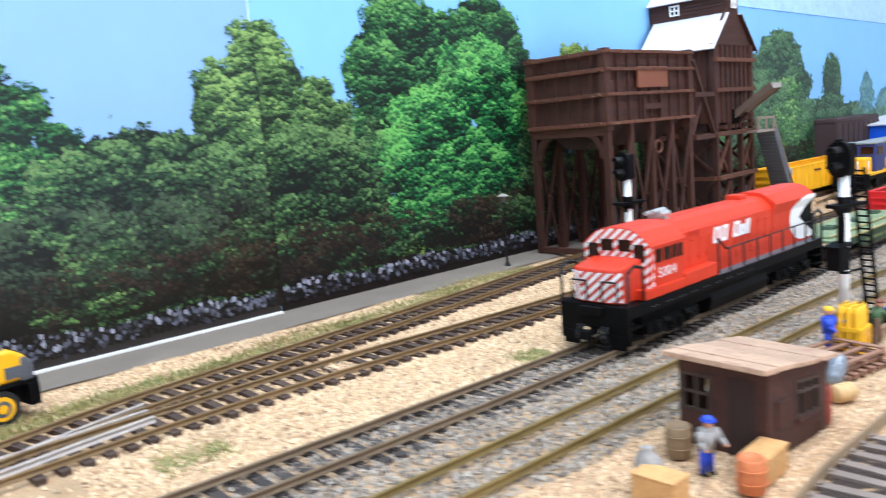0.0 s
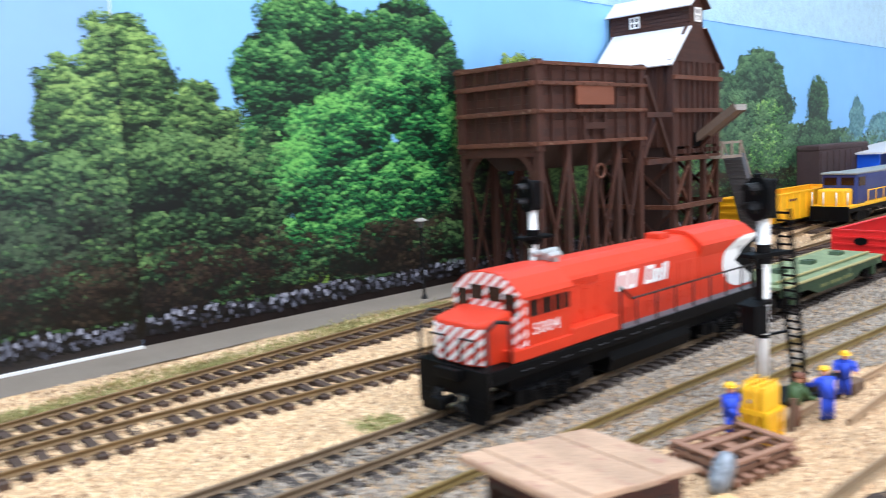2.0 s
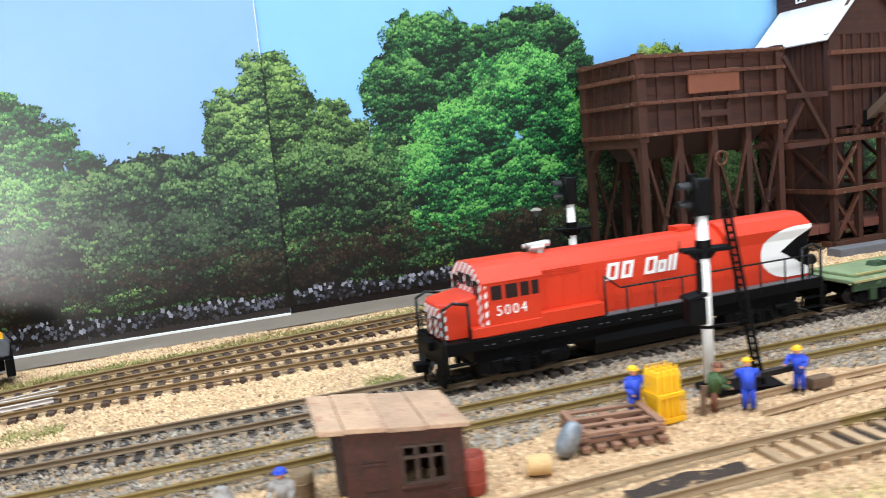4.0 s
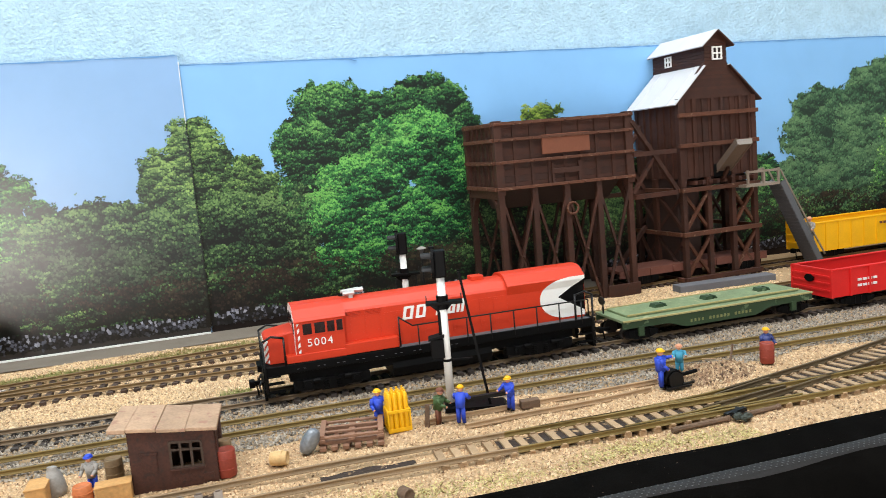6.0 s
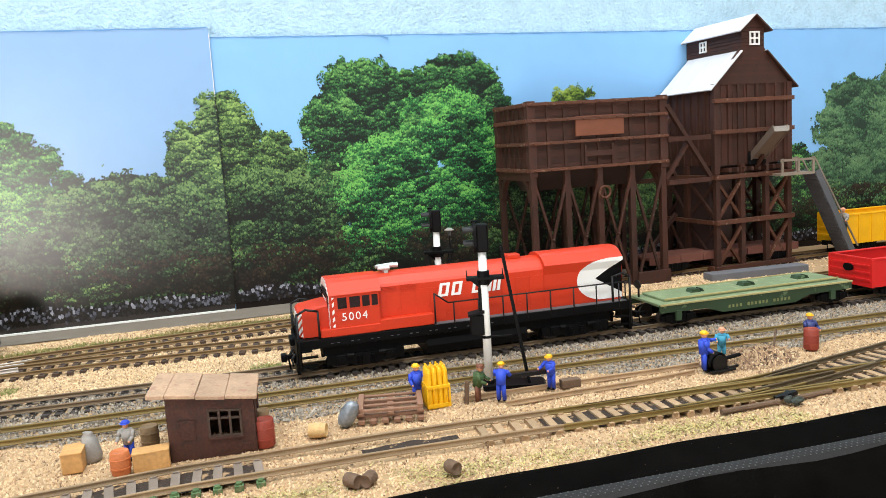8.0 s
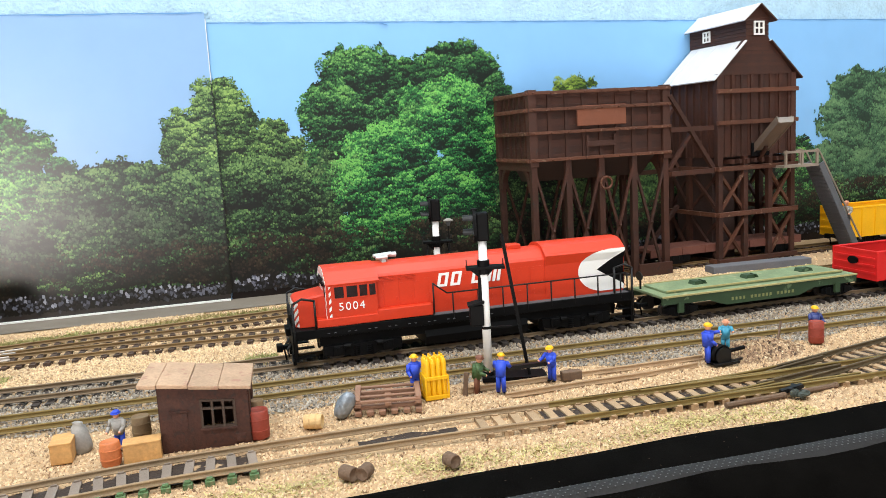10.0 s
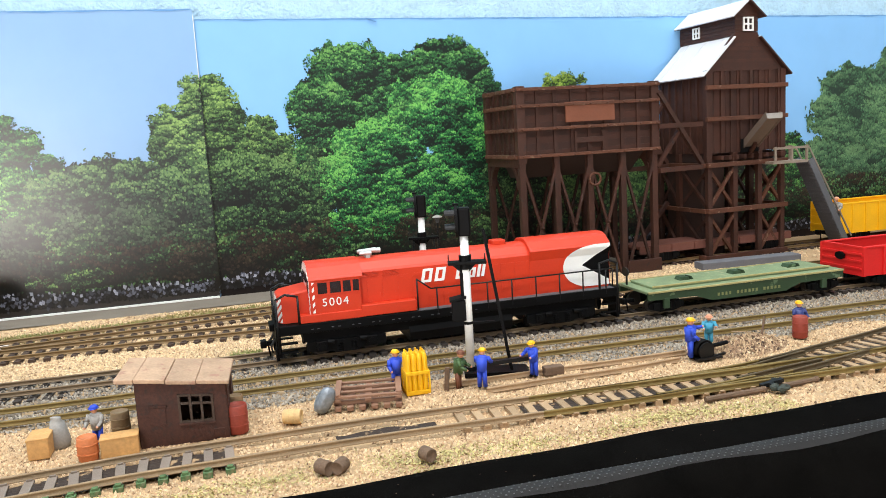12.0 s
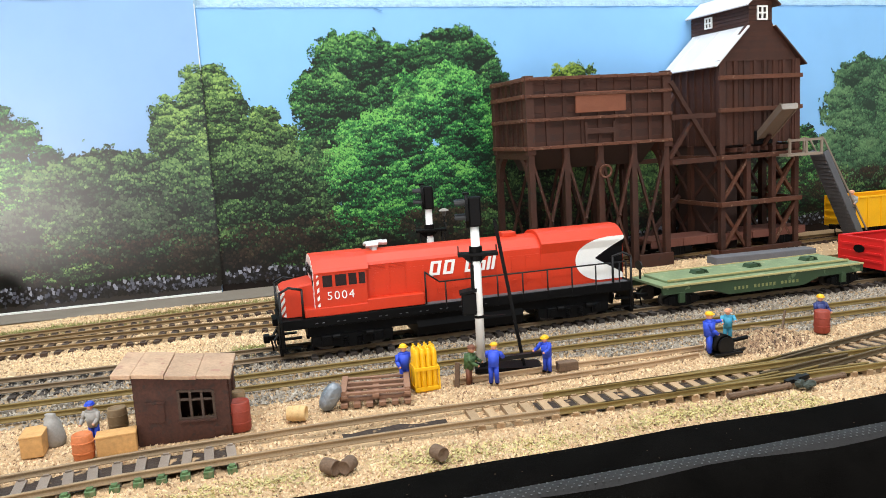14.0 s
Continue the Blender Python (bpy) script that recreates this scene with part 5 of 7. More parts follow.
o = crown(CW, 0.028, 0.0555, 0.0655)
prism_x(bm, o, -0.0975, -0.0655)
cab = part("cab", bm, M["red"], loco)
bm = B()
o = [(y * 1.045, z + 0.0010) for y, z in o[2:]]
prism_x(bm, o + [(y * 0.98, z - 0.0012) for y, z in o[::-1]], -0.0975, -0.0640)
part("cab_roof", bm, M["red"], cab)
face = [(-CW, 0.028), (CW, 0.028)] + o
cab_front = part("cab_front", prism_x(B(), face, -0.0990, -0.0974), M["red"], cab)
for s in (-1, 1):
    for x0, x1 in ((-0.0935, -0.0875), (-0.0855, -0.0785), (-0.0770, -0.0720), (-0.0705, -0.0665)):
        part("cab_window", box(B(), x0, x1, s * CW - 0.0004, s * CW + 0.0004, 0.0470, 0.0544), M["glass"], cab, "dark cab window")
    bm = box(B(), -0.0660, -0.0285, min(s * HW, s * 0.0180), max(s * HW, s * 0.0180), 0.0284, 0.0362, 0.0005)
    box(bm, -0.1060, -0.0655, min(s * HW, s * 0.0180), max(s * HW, s * 0.0180), 0.0284, 0.0338, 0.0004)
    part("equipment_box", bm, M["red"], loco)
    for x0, x1 in ((-0.0945, -0.0866), (-0.0862, -0.0715), (-0.0713, -0.0658)):
        bm = box(B(), x0, x1, s * CW - 0.0003, s * CW + 0.0003, 0.0460, 0.0469)
        box(bm, x0, x1, s * CW - 0.0003, s * CW + 0.0003, 0.0545, 0.0552)
        part("window_surround", bm, M["red"], cab)
    words("5004", 0.0076, M["white"], cab, pose(-0.0915 if s < 0 else -0.070, s * (CW + 0.0003), 0.0385, 90, 0, 0 if s < 0 else 180), "white painted running number", 0.0, "running_number")
# front windows and the striped ends
for y0, y1 in ((-0.0150, -0.0095), (-0.0080, -0.0015), (0.0015, 0.0080), (0.0095, 0.0150)):
    part("cab_window", box(B(), -0.0998, -0.0988, y0, y1, 0.0535 if abs(y0 + y1) < 0.012 else 0.048, 0.0600 if abs(y0 + y1) < 0.012 else 0.0575), M["glass"], cab, "dark windscreen")


def stripes(x, outline, step, slope, parent, m=None):
    """Slanting white warning stripes cut to a convex outline on an end face."""
    y0, y1 = min(p[0] for p in outline), max(p[0] for p in outline)
    z0 = min(p[1] for p in outline)
    mid_y, mid_z = sum(p[0] for p in outline) / len(outline), sum(p[1] for p in outline) / len(outline)
    for k in range(-12, 20):
        c = z0 + k * step
        poly = [Vector((y0, c)), Vector((y1, c + slope * (y1 - y0))), Vector((y1, c + slope * (y1 - y0) + step * 0.52)), Vector((y0, c + step * 0.52))]
        for (a, b), (d, e) in zip(outline, outline[1:] + outline[:1]):
            n = Vector((e - b, a - d))
            n = n if n.dot(Vector((mid_y - a, mid_z - b))) > 0 else -n
            out = []
            for p, q in zip(poly, poly[1:] + poly[:1]):
                u, v = n.dot(p - Vector((a, b))), n.dot(q - Vector((a, b)))
                if u >= 0:
                    out.append(p)
                if u * v < 0:
                    out.append(p.lerp(q, u / (u - v)))
            poly = out
            if len(poly) < 3:
                break
        if len(poly) >= 3:
            bm = prism_x(B(), [(p.x, p.y) for p in poly], x - 0.0002, x + 0.0002)
            if m:
                bmesh.ops.transform(bm, matrix=m, verts=bm.verts)
            part("warning_stripe", bm, M["white"], parent)


stripes(-0.1197, [(-0.0083, 0.0292), (0.0083, 0.0292), (0.0083, 0.0450), (-0.0083, 0.0450)], 0.0050, -1.0, nose)
for s in (-1, 1):
    w = math.hypot(NX[1] - NX[0], 0.0045) / 2
    lean_by = math.degrees(math.atan2(NX[1] - NX[0], 0.0045))
    stripes(-0.0002, [(-w, 0.0292), (w, 0.0292), (w, 0.0452), (-w, 0.0452)], 0.0050, 1.0 if s > 0 else -1.0, nose, pose((NX[0] + NX[1]) / 2, s * 0.01075, 0, 0, 0, -s * lean_by))
    stripes(0.0, [(-0.0008, 0.0345), (0.0008, 0.0345), (0.0008, 0.0550), (-0.0008, 0.0550)], 0.0050, s * 1.0, cab, pose(-0.0967, s * (CW + 0.0002), 0, 0, 0, -s * 90))
stripes(-0.0991, [(y * 0.985, z - 0.0006 if z > 0.05 else z + 0.001) for y, z in face], 0.0050, -1.0, cab_front)
# the emblem on the hood's tail: a white disc cut by a dark wedge
for s in (-1, 1):
    y = s * (HW + 0.0006)
    zs = np.linspace(0.0300, 0.0612, 40)
    side = [s * (float(np.interp(z, (0.0530, 0.0585), (HW, RW))) + 0.0006) for z in zs]
    left = [0.1050 - 0.0235 * max(0.0, 1 - ((z - 0.0452) / 0.0156) ** 2) ** 0.45 for z in zs]
    cut = [0.0960 + 0.0215 * abs(z - 0.0462) / 0.0125 for z in zs]
    for name, material, xa, xb, label in (("emblem_disc", M["white"], left, [min(c, 0.1175) for c in cut], "white round emblem"), ("emblem_wedge", M["black"], [min(c, 0.1174) for c in cut], [0.1176] * len(zs), "black wedge")):
        bm = B()
        rows = [(bm.verts.new((a, y1, z)), bm.verts.new((max(a + 0.0001, b), y1, z))) for a, b, y1, z in zip(xa, xb, side, zs)]
        for (p, q), (u, v) in zip(rows, rows[1:]):
            bm.faces.new((p, q, v, u) if s < 0 else (u, v, q, p))
        part(name, bm, material, loco, label)
    # the maker's name on the side as hollow slanting shapes
    for x, w, h in ((-0.0235, 0.0072, 0.0095), (-0.0140, 0.0070, 0.0095), (0.0010, 0.0074, 0.0095), (0.0094, 0.0056, 0.0068), (0.0163, 0.0021, 0.0090), (0.0196, 0.0021, 0.0095)):
        xx = x if s < 0 else -x - 0.01
        z0, t, lean = 0.0462, 0.0021, 0.22
        bm = B()
        for a, b, c, d in ((0, t, 0, h), (w - t, w, 0, h), (t, w - t, h - t * 0.8, h), (t, w - t, 0, t * 0.8)) if w > 0.004 else ((0, w, 0, h),):
            prism(bm, [(xx + a + c * lean, z0 + c), (xx + b + c * lean, z0 + c), (xx + b + d * lean, z0 + d), (xx + a + d * lean, z0 + d)], y - 0.0002, y + 0.0002)
        part("name_bar", bm, M["white"], loco)
# roof fittings
bm = B()
for y in (-0.004, 0.0, 0.004):
    rod(bm, (-0.062, y, 0.0690 + (0.001 if y == 0 else 0)), (-0.050 + y, y, 0.0690 + (0.001 if y == 0 else 0)), 0.0012, 8, 0.0019)
box(bm, -0.058, -0.055, -0.005, 0.005, 0.0655, 0.0685)
part("air_horn", bm, M["silver"], loco, "silver air horns")
part("exhaust", box(B(), 0.033, 0.043, -0.004, 0.004, 0.0655, 0.0690, 0.0006), M["red"], loco)
# fuel tank, trucks, pilots
bm = B()
prism_x(bm, [(-0.0145, 0.0185), (0.0145, 0.0185), (0.0165, 0.013), (0.0150, 0.0068), (-0.0150, 0.0068), (-0.0165, 0.013)], -0.034, 0.040)
part("fuel_tank", bm, M["black"], loco)
for x in (-0.077, 0.077):
    r = 0.0082
    truck = part("bogie", box(B(), x - 0.006, x + 0.006, -0.0140, 0.0140, RZ + r - 0.001, 0.0165), M["black"], loco)
    wheels(truck, (x - 0.0165, x + 0.0165), r)
    for s in (-1, 1):
        y = s * 0.0160
        bm = prism(B(), [(x - 0.0262, 0.0150), (x - 0.0262, 0.0092), (x - 0.0205, 0.0078), (x - 0.0105, 0.0078), (x - 0.0070, 0.0062), (x + 0.0070, 0.0062), (x + 0.0105, 0.0078), (x + 0.0205, 0.0078), (x + 0.0262, 0.0092), (x + 0.0262, 0.0150)], y - 0.0011, y + 0.0011)
        for k in (-1, 1):
            box(bm, x + k * 0.0165 - 0.0036, x + k * 0.0165 + 0.0036, y - 0.0022, y + 0.0022, 0.0082, 0.0152, 0.0006)
            rod(bm, (x + k * 0.0165, y - 0.003, 0.0116), (x + k * 0.0165, y + 0.003, 0.0116), 0.0022, 10)
        part("side_frame", bm, M["black"], truck)
        for k in (-1, 1):
            bm = B()
            for q in range(5):
                rod(bm, (x + k * 0.0045, y + s * 0.0012, 0.0070 + q * 0.0014), (x + k * 0.0045, y + s * 0.0012, 0.0078 + q * 0.0014), 0.0019, 10)
            part("coil_spring", bm, M["black"], truck)
            part("brake_cylinder", rod(B(), (x + k * 0.0085, y + s * 0.0018, 0.0142), (x + k * 0.0130, y + s * 0.0018, 0.0142), 0.0017, 10), M["black"], truck)
            part("brake_shoe", box(B(), x + k * 0.0252 - 0.0010, x + k * 0.0252 + 0.0010, y - 0.0055, y - 0.0015, 0.0062, 0.0120) if s > 0 else box(B(), x + k * 0.0252 - 0.0010, x + k * 0.0252 + 0.0010, y + 0.0015, y + 0.0055, 0.0062, 0.0120), M["black"], truck)
for x, s in ((-0.121, -1), (0.121, 1)):
    bm = box(B(), x - 0.0015, x + 0.0015, -0.0182, 0.0182, 0.0150, 0.0280, 0.0004)
    box(bm, x - 0.0015, x + 0.0015, -0.0182, -0.0075, 0.0075, 0.0152)
    box(bm, x - 0.0015, x + 0.0015, 0.0075, 0.0182, 0.0075, 0.0152)
    part("pilot", bm, M["black"], loco)
    coupler(loco, x, s)
    part("buffer_shelf", box(B(), min(x, x + s * 0.0045), max(x, x + s * 0.0045), -0.0062, 0.0062, 0.0222, 0.0272, 0.0006), M["black"], loco)
    part("snow_plough", prism_x(B(), [(-0.0165, 0.0125), (-0.0165, 0.0048), (-0.0085, 0.0048), (-0.0065, 0.0125)], min(x, x + s * 0.002), max(x, x + s * 0.002)), M["black"], loco)
    part("snow_plough", prism_x(B(), [(0.0165, 0.0125), (0.0165, 0.0048), (0.0085, 0.0048), (0.0065, 0.0125)], min(x, x + s * 0.002), max(x, x + s * 0.002)), M["black"], loco)
    for y in (-0.0075, -0.005, 0.005, 0.0075):
        tube("air_hose", [(x + s * 0.002, y, 0.0165), (x + s * 0.0045, y, 0.0125), (x + s * 0.0035, y * 1.1, 0.0085)], 0.0006, M["rubber"], loco)
    for t in (-1, 1):
        bm = B()
        for k in range(3):
            box(bm, x - s * (0.012 - 0.0), x, t * 0.0165 - 0.0018, t * 0.0165 + 0.0018, 0.0095 + k * 0.006, 0.0103 + k * 0.006)
        part("step", bm, M["black"], loco)
        pts = [(x, t * 0.0178, 0.010), (x - s * 0.0, t * 0.0178, 0.046), (x - s * 0.006, t * 0.0178, 0.049), (x - s * 0.014, t * 0.0178, 0.047), (x - s * 0.014, t * 0.0178, 0.028)]
        tube("grab_rail", pts, 0.0008, M["satin"], loco)
    for y in (-0.012, -0.004, 0.004, 0.012):
        tube("rail_post", [(x, y, 0.028), (x, y, 0.0405)], 0.0005, M["satin"], loco)
    tube("end_rail", [(x, -0.012, 0.0405), (x, -0.004, 0.0405)], 0.0005, M["satin"], loco)
    tube("end_rail", [(x, 0.004, 0.0405), (x, 0.012, 0.0405)], 0.0005, M["satin"], loco)
for s in (-1, 1):
    y = s * 0.0178
    tube("handrail", [(-0.0275, y, 0.0285), (-0.0275, y, 0.0500), (-0.018, y, 0.0425), (0.115, y, 0.0425)], 0.00055, M["satin"], loco)
    for k in range(8):
        x = -0.014 + k * 0.018
        tube("rail_post", [(x, y, 0.024), (x, y, 0.0425)], 0.0005, M["satin"], loco)

# flat wagon with raised deck
fx = 0.7955
fy, ft = at_track(T3, fx)
flat = thing("flat_wagon", (fx, fy, 0), "faded green flat wagon with a pale weathered deck", "wagon", turn=ft)
flat.scale = (0.895, 1.18, 0.83)
part("deck", box(B(), -0.093, 0.093, -0.0172, 0.0172, 0.0215, 0.0240, 0.0005), M["green_deck"], flat, "pale green worn deck")
for s in (-1, 1):
    part("side_sill", prism(B(), [(-0.093, 0.0230), (-0.093, 0.0165), (-0.050, 0.0160), (-0.035, 0.0105), (0.035, 0.0105), (0.050, 0.0160), (0.093, 0.0165), (0.093, 0.0230)], s * 0.0172 - 0.0008, s * 0.0172 + 0.0008), M["green_car"], flat)
    part("edge_strip", box(B(), -0.093, 0.093, s * 0.0182 - 0.0006, s * 0.0182 + 0.0006, 0.0226, 0.0240), M["ochre"], flat, "yellowish worn edge")
    bm = B()
    for k, w in enumerate((0.0016, 0.0016, 0.0016, 0.0016, 0.0, 0.002, 0.0018, 0.0018, 0.002, 0.0018, 0.0018, 0.0, 0.002, 0.0018, 0.0018, 0.0018, 0.002)):
        if w:
            box(bm, -0.030 + k * 0.0036, -0.030 + k * 0.0036 + w, s * 0.0181 - 0.0002, s * 0.0181 + 0.0002, 0.0138, 0.0164)
    part("name_bars", bm, M["ochre_dull"], flat)["kind"] = "stuff"
part("deck_panel", box(B(), -0.084, 0.086, -0.0118, 0.0150, 0.0238, 0.0262, 0.0006), M["green_deck"], flat)
for s in (-0.0118, 0.0150):
    part("panel_edge", box(B(), -0.084, 0.086, s - 0.0005, s + 0.0005, 0.0255, 0.0268), M["ochre"], flat, "yellowish worn edge")
for x in (-0.045, 0.005, 0.060):
    bm = B()
    prism(bm, [(x - 0.0070, 0.0260), (x - 0.0052, 0.0292), (x + 0.0010, 0.0292), (x + 0.0022, 0.0260)], -0.0034, 0.0034)
    prism(bm, [(x + 0.0040, 0.0260), (x + 0.0028, 0.0292), (x + 0.0042, 0.0292), (x + 0.0062, 0.0260)], -0.0030, 0.0030)
    part("deck_bracket", bm, M["green_car"], flat)
tube("brake_stand", [(-0.091, 0.010, 0.024), (-0.091, 0.010, 0.036)], 0.0008, M["satin"], flat)
part("brake_wheel", rod(B(), (-0.0915, 0.010, 0.036), (-0.0925, 0.010, 0.036), 0.004, 14), M["satin"], flat)
for x in (-0.075, 0.075):
    bogie(flat, x, 0.0095, 0.0058)
    for s in (-1, 1):
        part("bolster_flange", box(B(), x - 0.0040, x + 0.0010, s * 0.0174 - 0.0012, s * 0.0174 + 0.0012, 0.0085, 0.0175, 0.0004), M["green_car"], flat)
coupler(flat, -0.093, -1)
coupler(flat, 0.093, 1)


def gondola(name, at, turn, length, paint, label, group="", wide=0.0172, z0=0.0155, z1=0.0450, ribs=12):
    """An open wagon: floor, four thin sides with ribs and a top rim."""
    g = thing(name, at, label, "wagon", group, turn=turn)
    h = length / 2
    part("floor", box(B(), -h, h, -wide, wide, z0, z0 + 0.002), M["drum"] if paint is M["red_pure"] else paint, g)
    for s in (-1, 1):
        bm = box(B(), -h, h, s * wide - 0.0006, s * wide + 0.0006, z0, z1)
        for k in range(ribs + 1):
            x = -h + length * k / ribs
            box(bm, x - 0.0009, x + 0.0009, s * (wide + 0.0009) - 0.0008, s * (wide + 0.0009) + 0.0008, z0, z1 - 0.001)
        part("side", bm, paint, g)
        part("top_rim", box(B(), -h - 0.001, h + 0.001, s * wide - 0.0014, s * wide + 0.0016, z1 - 0.0012, z1 + 0.0004, 0.0003), paint, g)
        bm = box(B(), s * h - 0.0006, s * h + 0.0006, -wide, wide, z0, z1)
        for z in (0.25, 0.5, 0.75):
            box(bm, s * (h + 0.0010) - 0.0007, s * (h + 0.0010) + 0.0007, -wide, wide, z0 + (z1 - z0) * z - 0.001, z0 + (z1 - z0) * z + 0.001)
        part("end", bm, paint, g)
        part("top_rim", box(B(), s * h - 0.0012, s * h + 0.0012, -wide, wide, z1 - 0.0012, z1 + 0.0004), paint, g)
        coupler(g, s * h, s)
    part("centre_sill", box(B(), -h, h, -0.004, 0.004, 0.011, z0), M["black"], g)
    for x in (-h + 0.027, h - 0.027):
        bogie(g, x, 0.0105, 0.0052)
    return g


gx = 1.0070
gy, gt = at_track(T3, gx)
red_g = gondola("gondola_wagon", (gx, gy, 0), gt, 0.220, M["red_pure"], "bright red open gondola wagon", "open wagons")
red_g.scale = (1.0, 1.22, 0.765)
bm = B()
for k in range(4):
    for j in range(2):
        box(bm, -0.085 + k * 0.005, -0.0815 + k * 0.005, -0.0186, -0.0180, 0.024 + j * 0.006, 0.0265 + j * 0.006)
for k in range(5):
    box(bm, -0.010 + k * 0.009, -0.004 + k * 0.009, -0.0186, -0.0180, 0.027, 0.034)
part("name_bars", bm, M["white"], red_g)["kind"] = "stuff"
part("brake_wheel", rod(B(), (-0.1115, 0.0, 0.034), (-0.1130, 0.0, 0.034), 0.004, 14), M["black"], red_g)

# ---- figures ----
def figure(at, turn, jacket, trousers, hat, label, arms=(30, 30), bend=0.0, stand=True, high=0.0228, group="model workmen"):
    """A small painted figure as one plain mesh."""
    bm = B()
    k = high / 0.0208
    slots = [jacket, trousers, hat, M["skin"], M["black"]]

    def put(fn, slot):
        before = set(bm.faces)
        fn()
        for f in bm.faces:
            if f not in before:
                f.material_index = slot
                f.smooth = True

    hip = 0.0095 if stand else 0.0035
    c, s = math.cos(radians(bend)), math.sin(radians(bend))

    def up(x, y, z):
        """A point of the upper body, which bends forward about the hips."""
        dz = z - 0.0095
        return (x, y * c - dz * s, hip + y * s + dz * c)

    for x in (-0.0012, 0.0012):
        if stand:
            put(lambda: rod(bm, (x * 1.3, 0.0, 0.0008), (x, 0, hip), 0.0011, 8, 0.0014), 1)
            put(lambda: ball(bm, (x * 1.3, -0.0006, 0.0006), 0.0010, 0.0017, 0.0007, 8, 5), 4)
        else:
            put(lambda: rod(bm, (x, 0, hip), (x, -0.005, hip), 0.0013, 8), 1)
            put(lambda: rod(bm, (x, -0.005, hip), (x, -0.0055, 0.0003), 0.0011, 8), 1)
    put(lambda: rod(bm, up(0, 0, 0.0088), up(0, 0, 0.0158), 0.0025, 12, 0.0030), 0)
    put(lambda: ball(bm, up(0, 0, 0.0158), 0.0031, 0.0019, 0.0014), 0)
    for x, a in ((-0.0031, arms[0]), (0.0031, arms[1])):
        sh = Vector(up(x, 0, 0.0158))
        el = sh + Vector((x * 0.25, -0.0034 * math.sin(radians(a)), -0.0034 * math.cos(radians(a))))
        ha = el + Vector((-x * 0.1, -0.0034 * math.sin(radians(min(a + 35, 100))), -0.0034 * math.cos(radians(min(a + 35, 100)))))
        put(lambda: rod(bm, sh, el, 0.0011, 8), 0)
        put(lambda: rod(bm, el, ha, 0.0010, 8, 0.0008), 0)
        put(lambda: ball(bm, ha, 0.0007, u=8, v=5), 3)
    put(lambda: ball(bm, up(0, -0.0002, 0.0186), 0.0015, 0.0017, 0.0019), 3)
    put(lambda: ball(bm, up(0, 0, 0.0197), 0.0019, 0.0021, 0.0013), 2)
    put(lambda: rod(bm, up(0, -0.0003, 0.0193), up(0, -0.0003, 0.0196), 0.0024, 10), 2)
    bmesh.ops.scale(bm, verts=bm.verts, vec=(k, k, k))
    me = bpy.data.meshes.new("figurine")
    bm.to_mesh(me)
    bm.free()
    for m in slots:
        me.materials.append(m)
    ob = new("figurine", me)
    ob.matrix_basis = pose(*at, 0, 0, turn)
    return tagged(ob, label, "figurine", group)


BLUE = "figurine in blue overalls and yellow helmet"
figure((0.5205, 0.3998, 0), 10, M["blue"], M["blue"], M["yellow"], BLUE + " beside the gas bottles", (20, 55))
figure((0.5650, 0.3838, 0), 150, M["blue"], M["blue"], M["yellow"], BLUE + ", carrying a dark beam", (40, 40), 14, True, 0.0222)
figure((0.5975, 0.3920, 0), -60, M["blue"], M["blue"], M["yellow"], BLUE + ", holding a beam's end", (45, 45), 8, True, 0.0212)
figure((0.6925, 0.3885, 0), 70, M["blue"], M["blue"], M["yellow"], BLUE + " at the black winch", (15, 70), 0, True, 0.0244)
figure((0.7150, 0.4060, 0), -25, M["aqua"], M["aqua"], M["skin"], "painted figurine in a light blue shirt, bareheaded", (45, 60), 8, True, 0.0205)
figure((0.7820, 0.4120, -0.0022), 0, M["navy"], M["navy"], M["yellow"], "figurine in navy overalls and yellow helmet behind the red drum", (25, 25))
figure((0.5535, 0.3915, -0.002), 60, M["greenman"], M["brownman"], M["brownman"], "painted figurine in a green jacket and brown trousers", (30, 30), 10)
figure((0.3717, 0.3720, 0), -20, M["sack"], M["blue"], M["blue"], "painted figurine in a grey coat and blue cap behind the barrel", (20, 30), 6, True, 0.0208)

figure((1.0235, 0.674, 0.0245), -60, M["sack"], M["grey_dark"], M["skin"], "figurine in a pale shirt climbing the grey stair", (45, 30), 8, True, 0.0285)

# ---- the yard ----
crate = thing("gas_bottle_rack", (0.5300, 0.3930, 0), "bright yellow rack packed with yellow gas bottles", "bottle rack", turn=3)
crate.scale = (0.74, 0.78, 0.97)
part("base", box(B(), -0.0085, 0.0085, -0.0075, 0.0075, -0.0005, 0.0012, 0.0003), M["yellow"], crate)
for i in range(4):
    for j in range(3):
        x, y = -0.0062 + i * 0.00415, -0.0046 + j * 0.0046
        part("bottle", lathe(B(), (x, y, 0.0012), ((0.00205, 0), (0.00205, 0.0190), (0.0014, 0.0210), (0.0008, 0.0216), (0.0008, 0.0228)), 12), M["yellow"], crate)
for z in (0.012,):
    part("band", box(B(), -0.0088, 0.0088, -0.0080, -0.0068, z - 0.001, z + 0.001, 0.0003), M["yellow"], crate)
    part("band", box(B(), -0.0088, 0.0088, 0.0068, 0.0080, z - 0.001, z + 0.001, 0.0003), M["yellow"], crate)
    for x in (-0.0088, 0.0080):
        part("band", box(B(), x, x + 0.0010, -0.0070, 0.0070, z - 0.001, z + 0.001), M["yellow"], crate)
for y in (-0.0078, 0.0072):
    part("lower_bar", box(B(), -0.0085, 0.0085, y, y + 0.0006, 0.0, 0.0022, 0.0002), M["yellow"], crate)
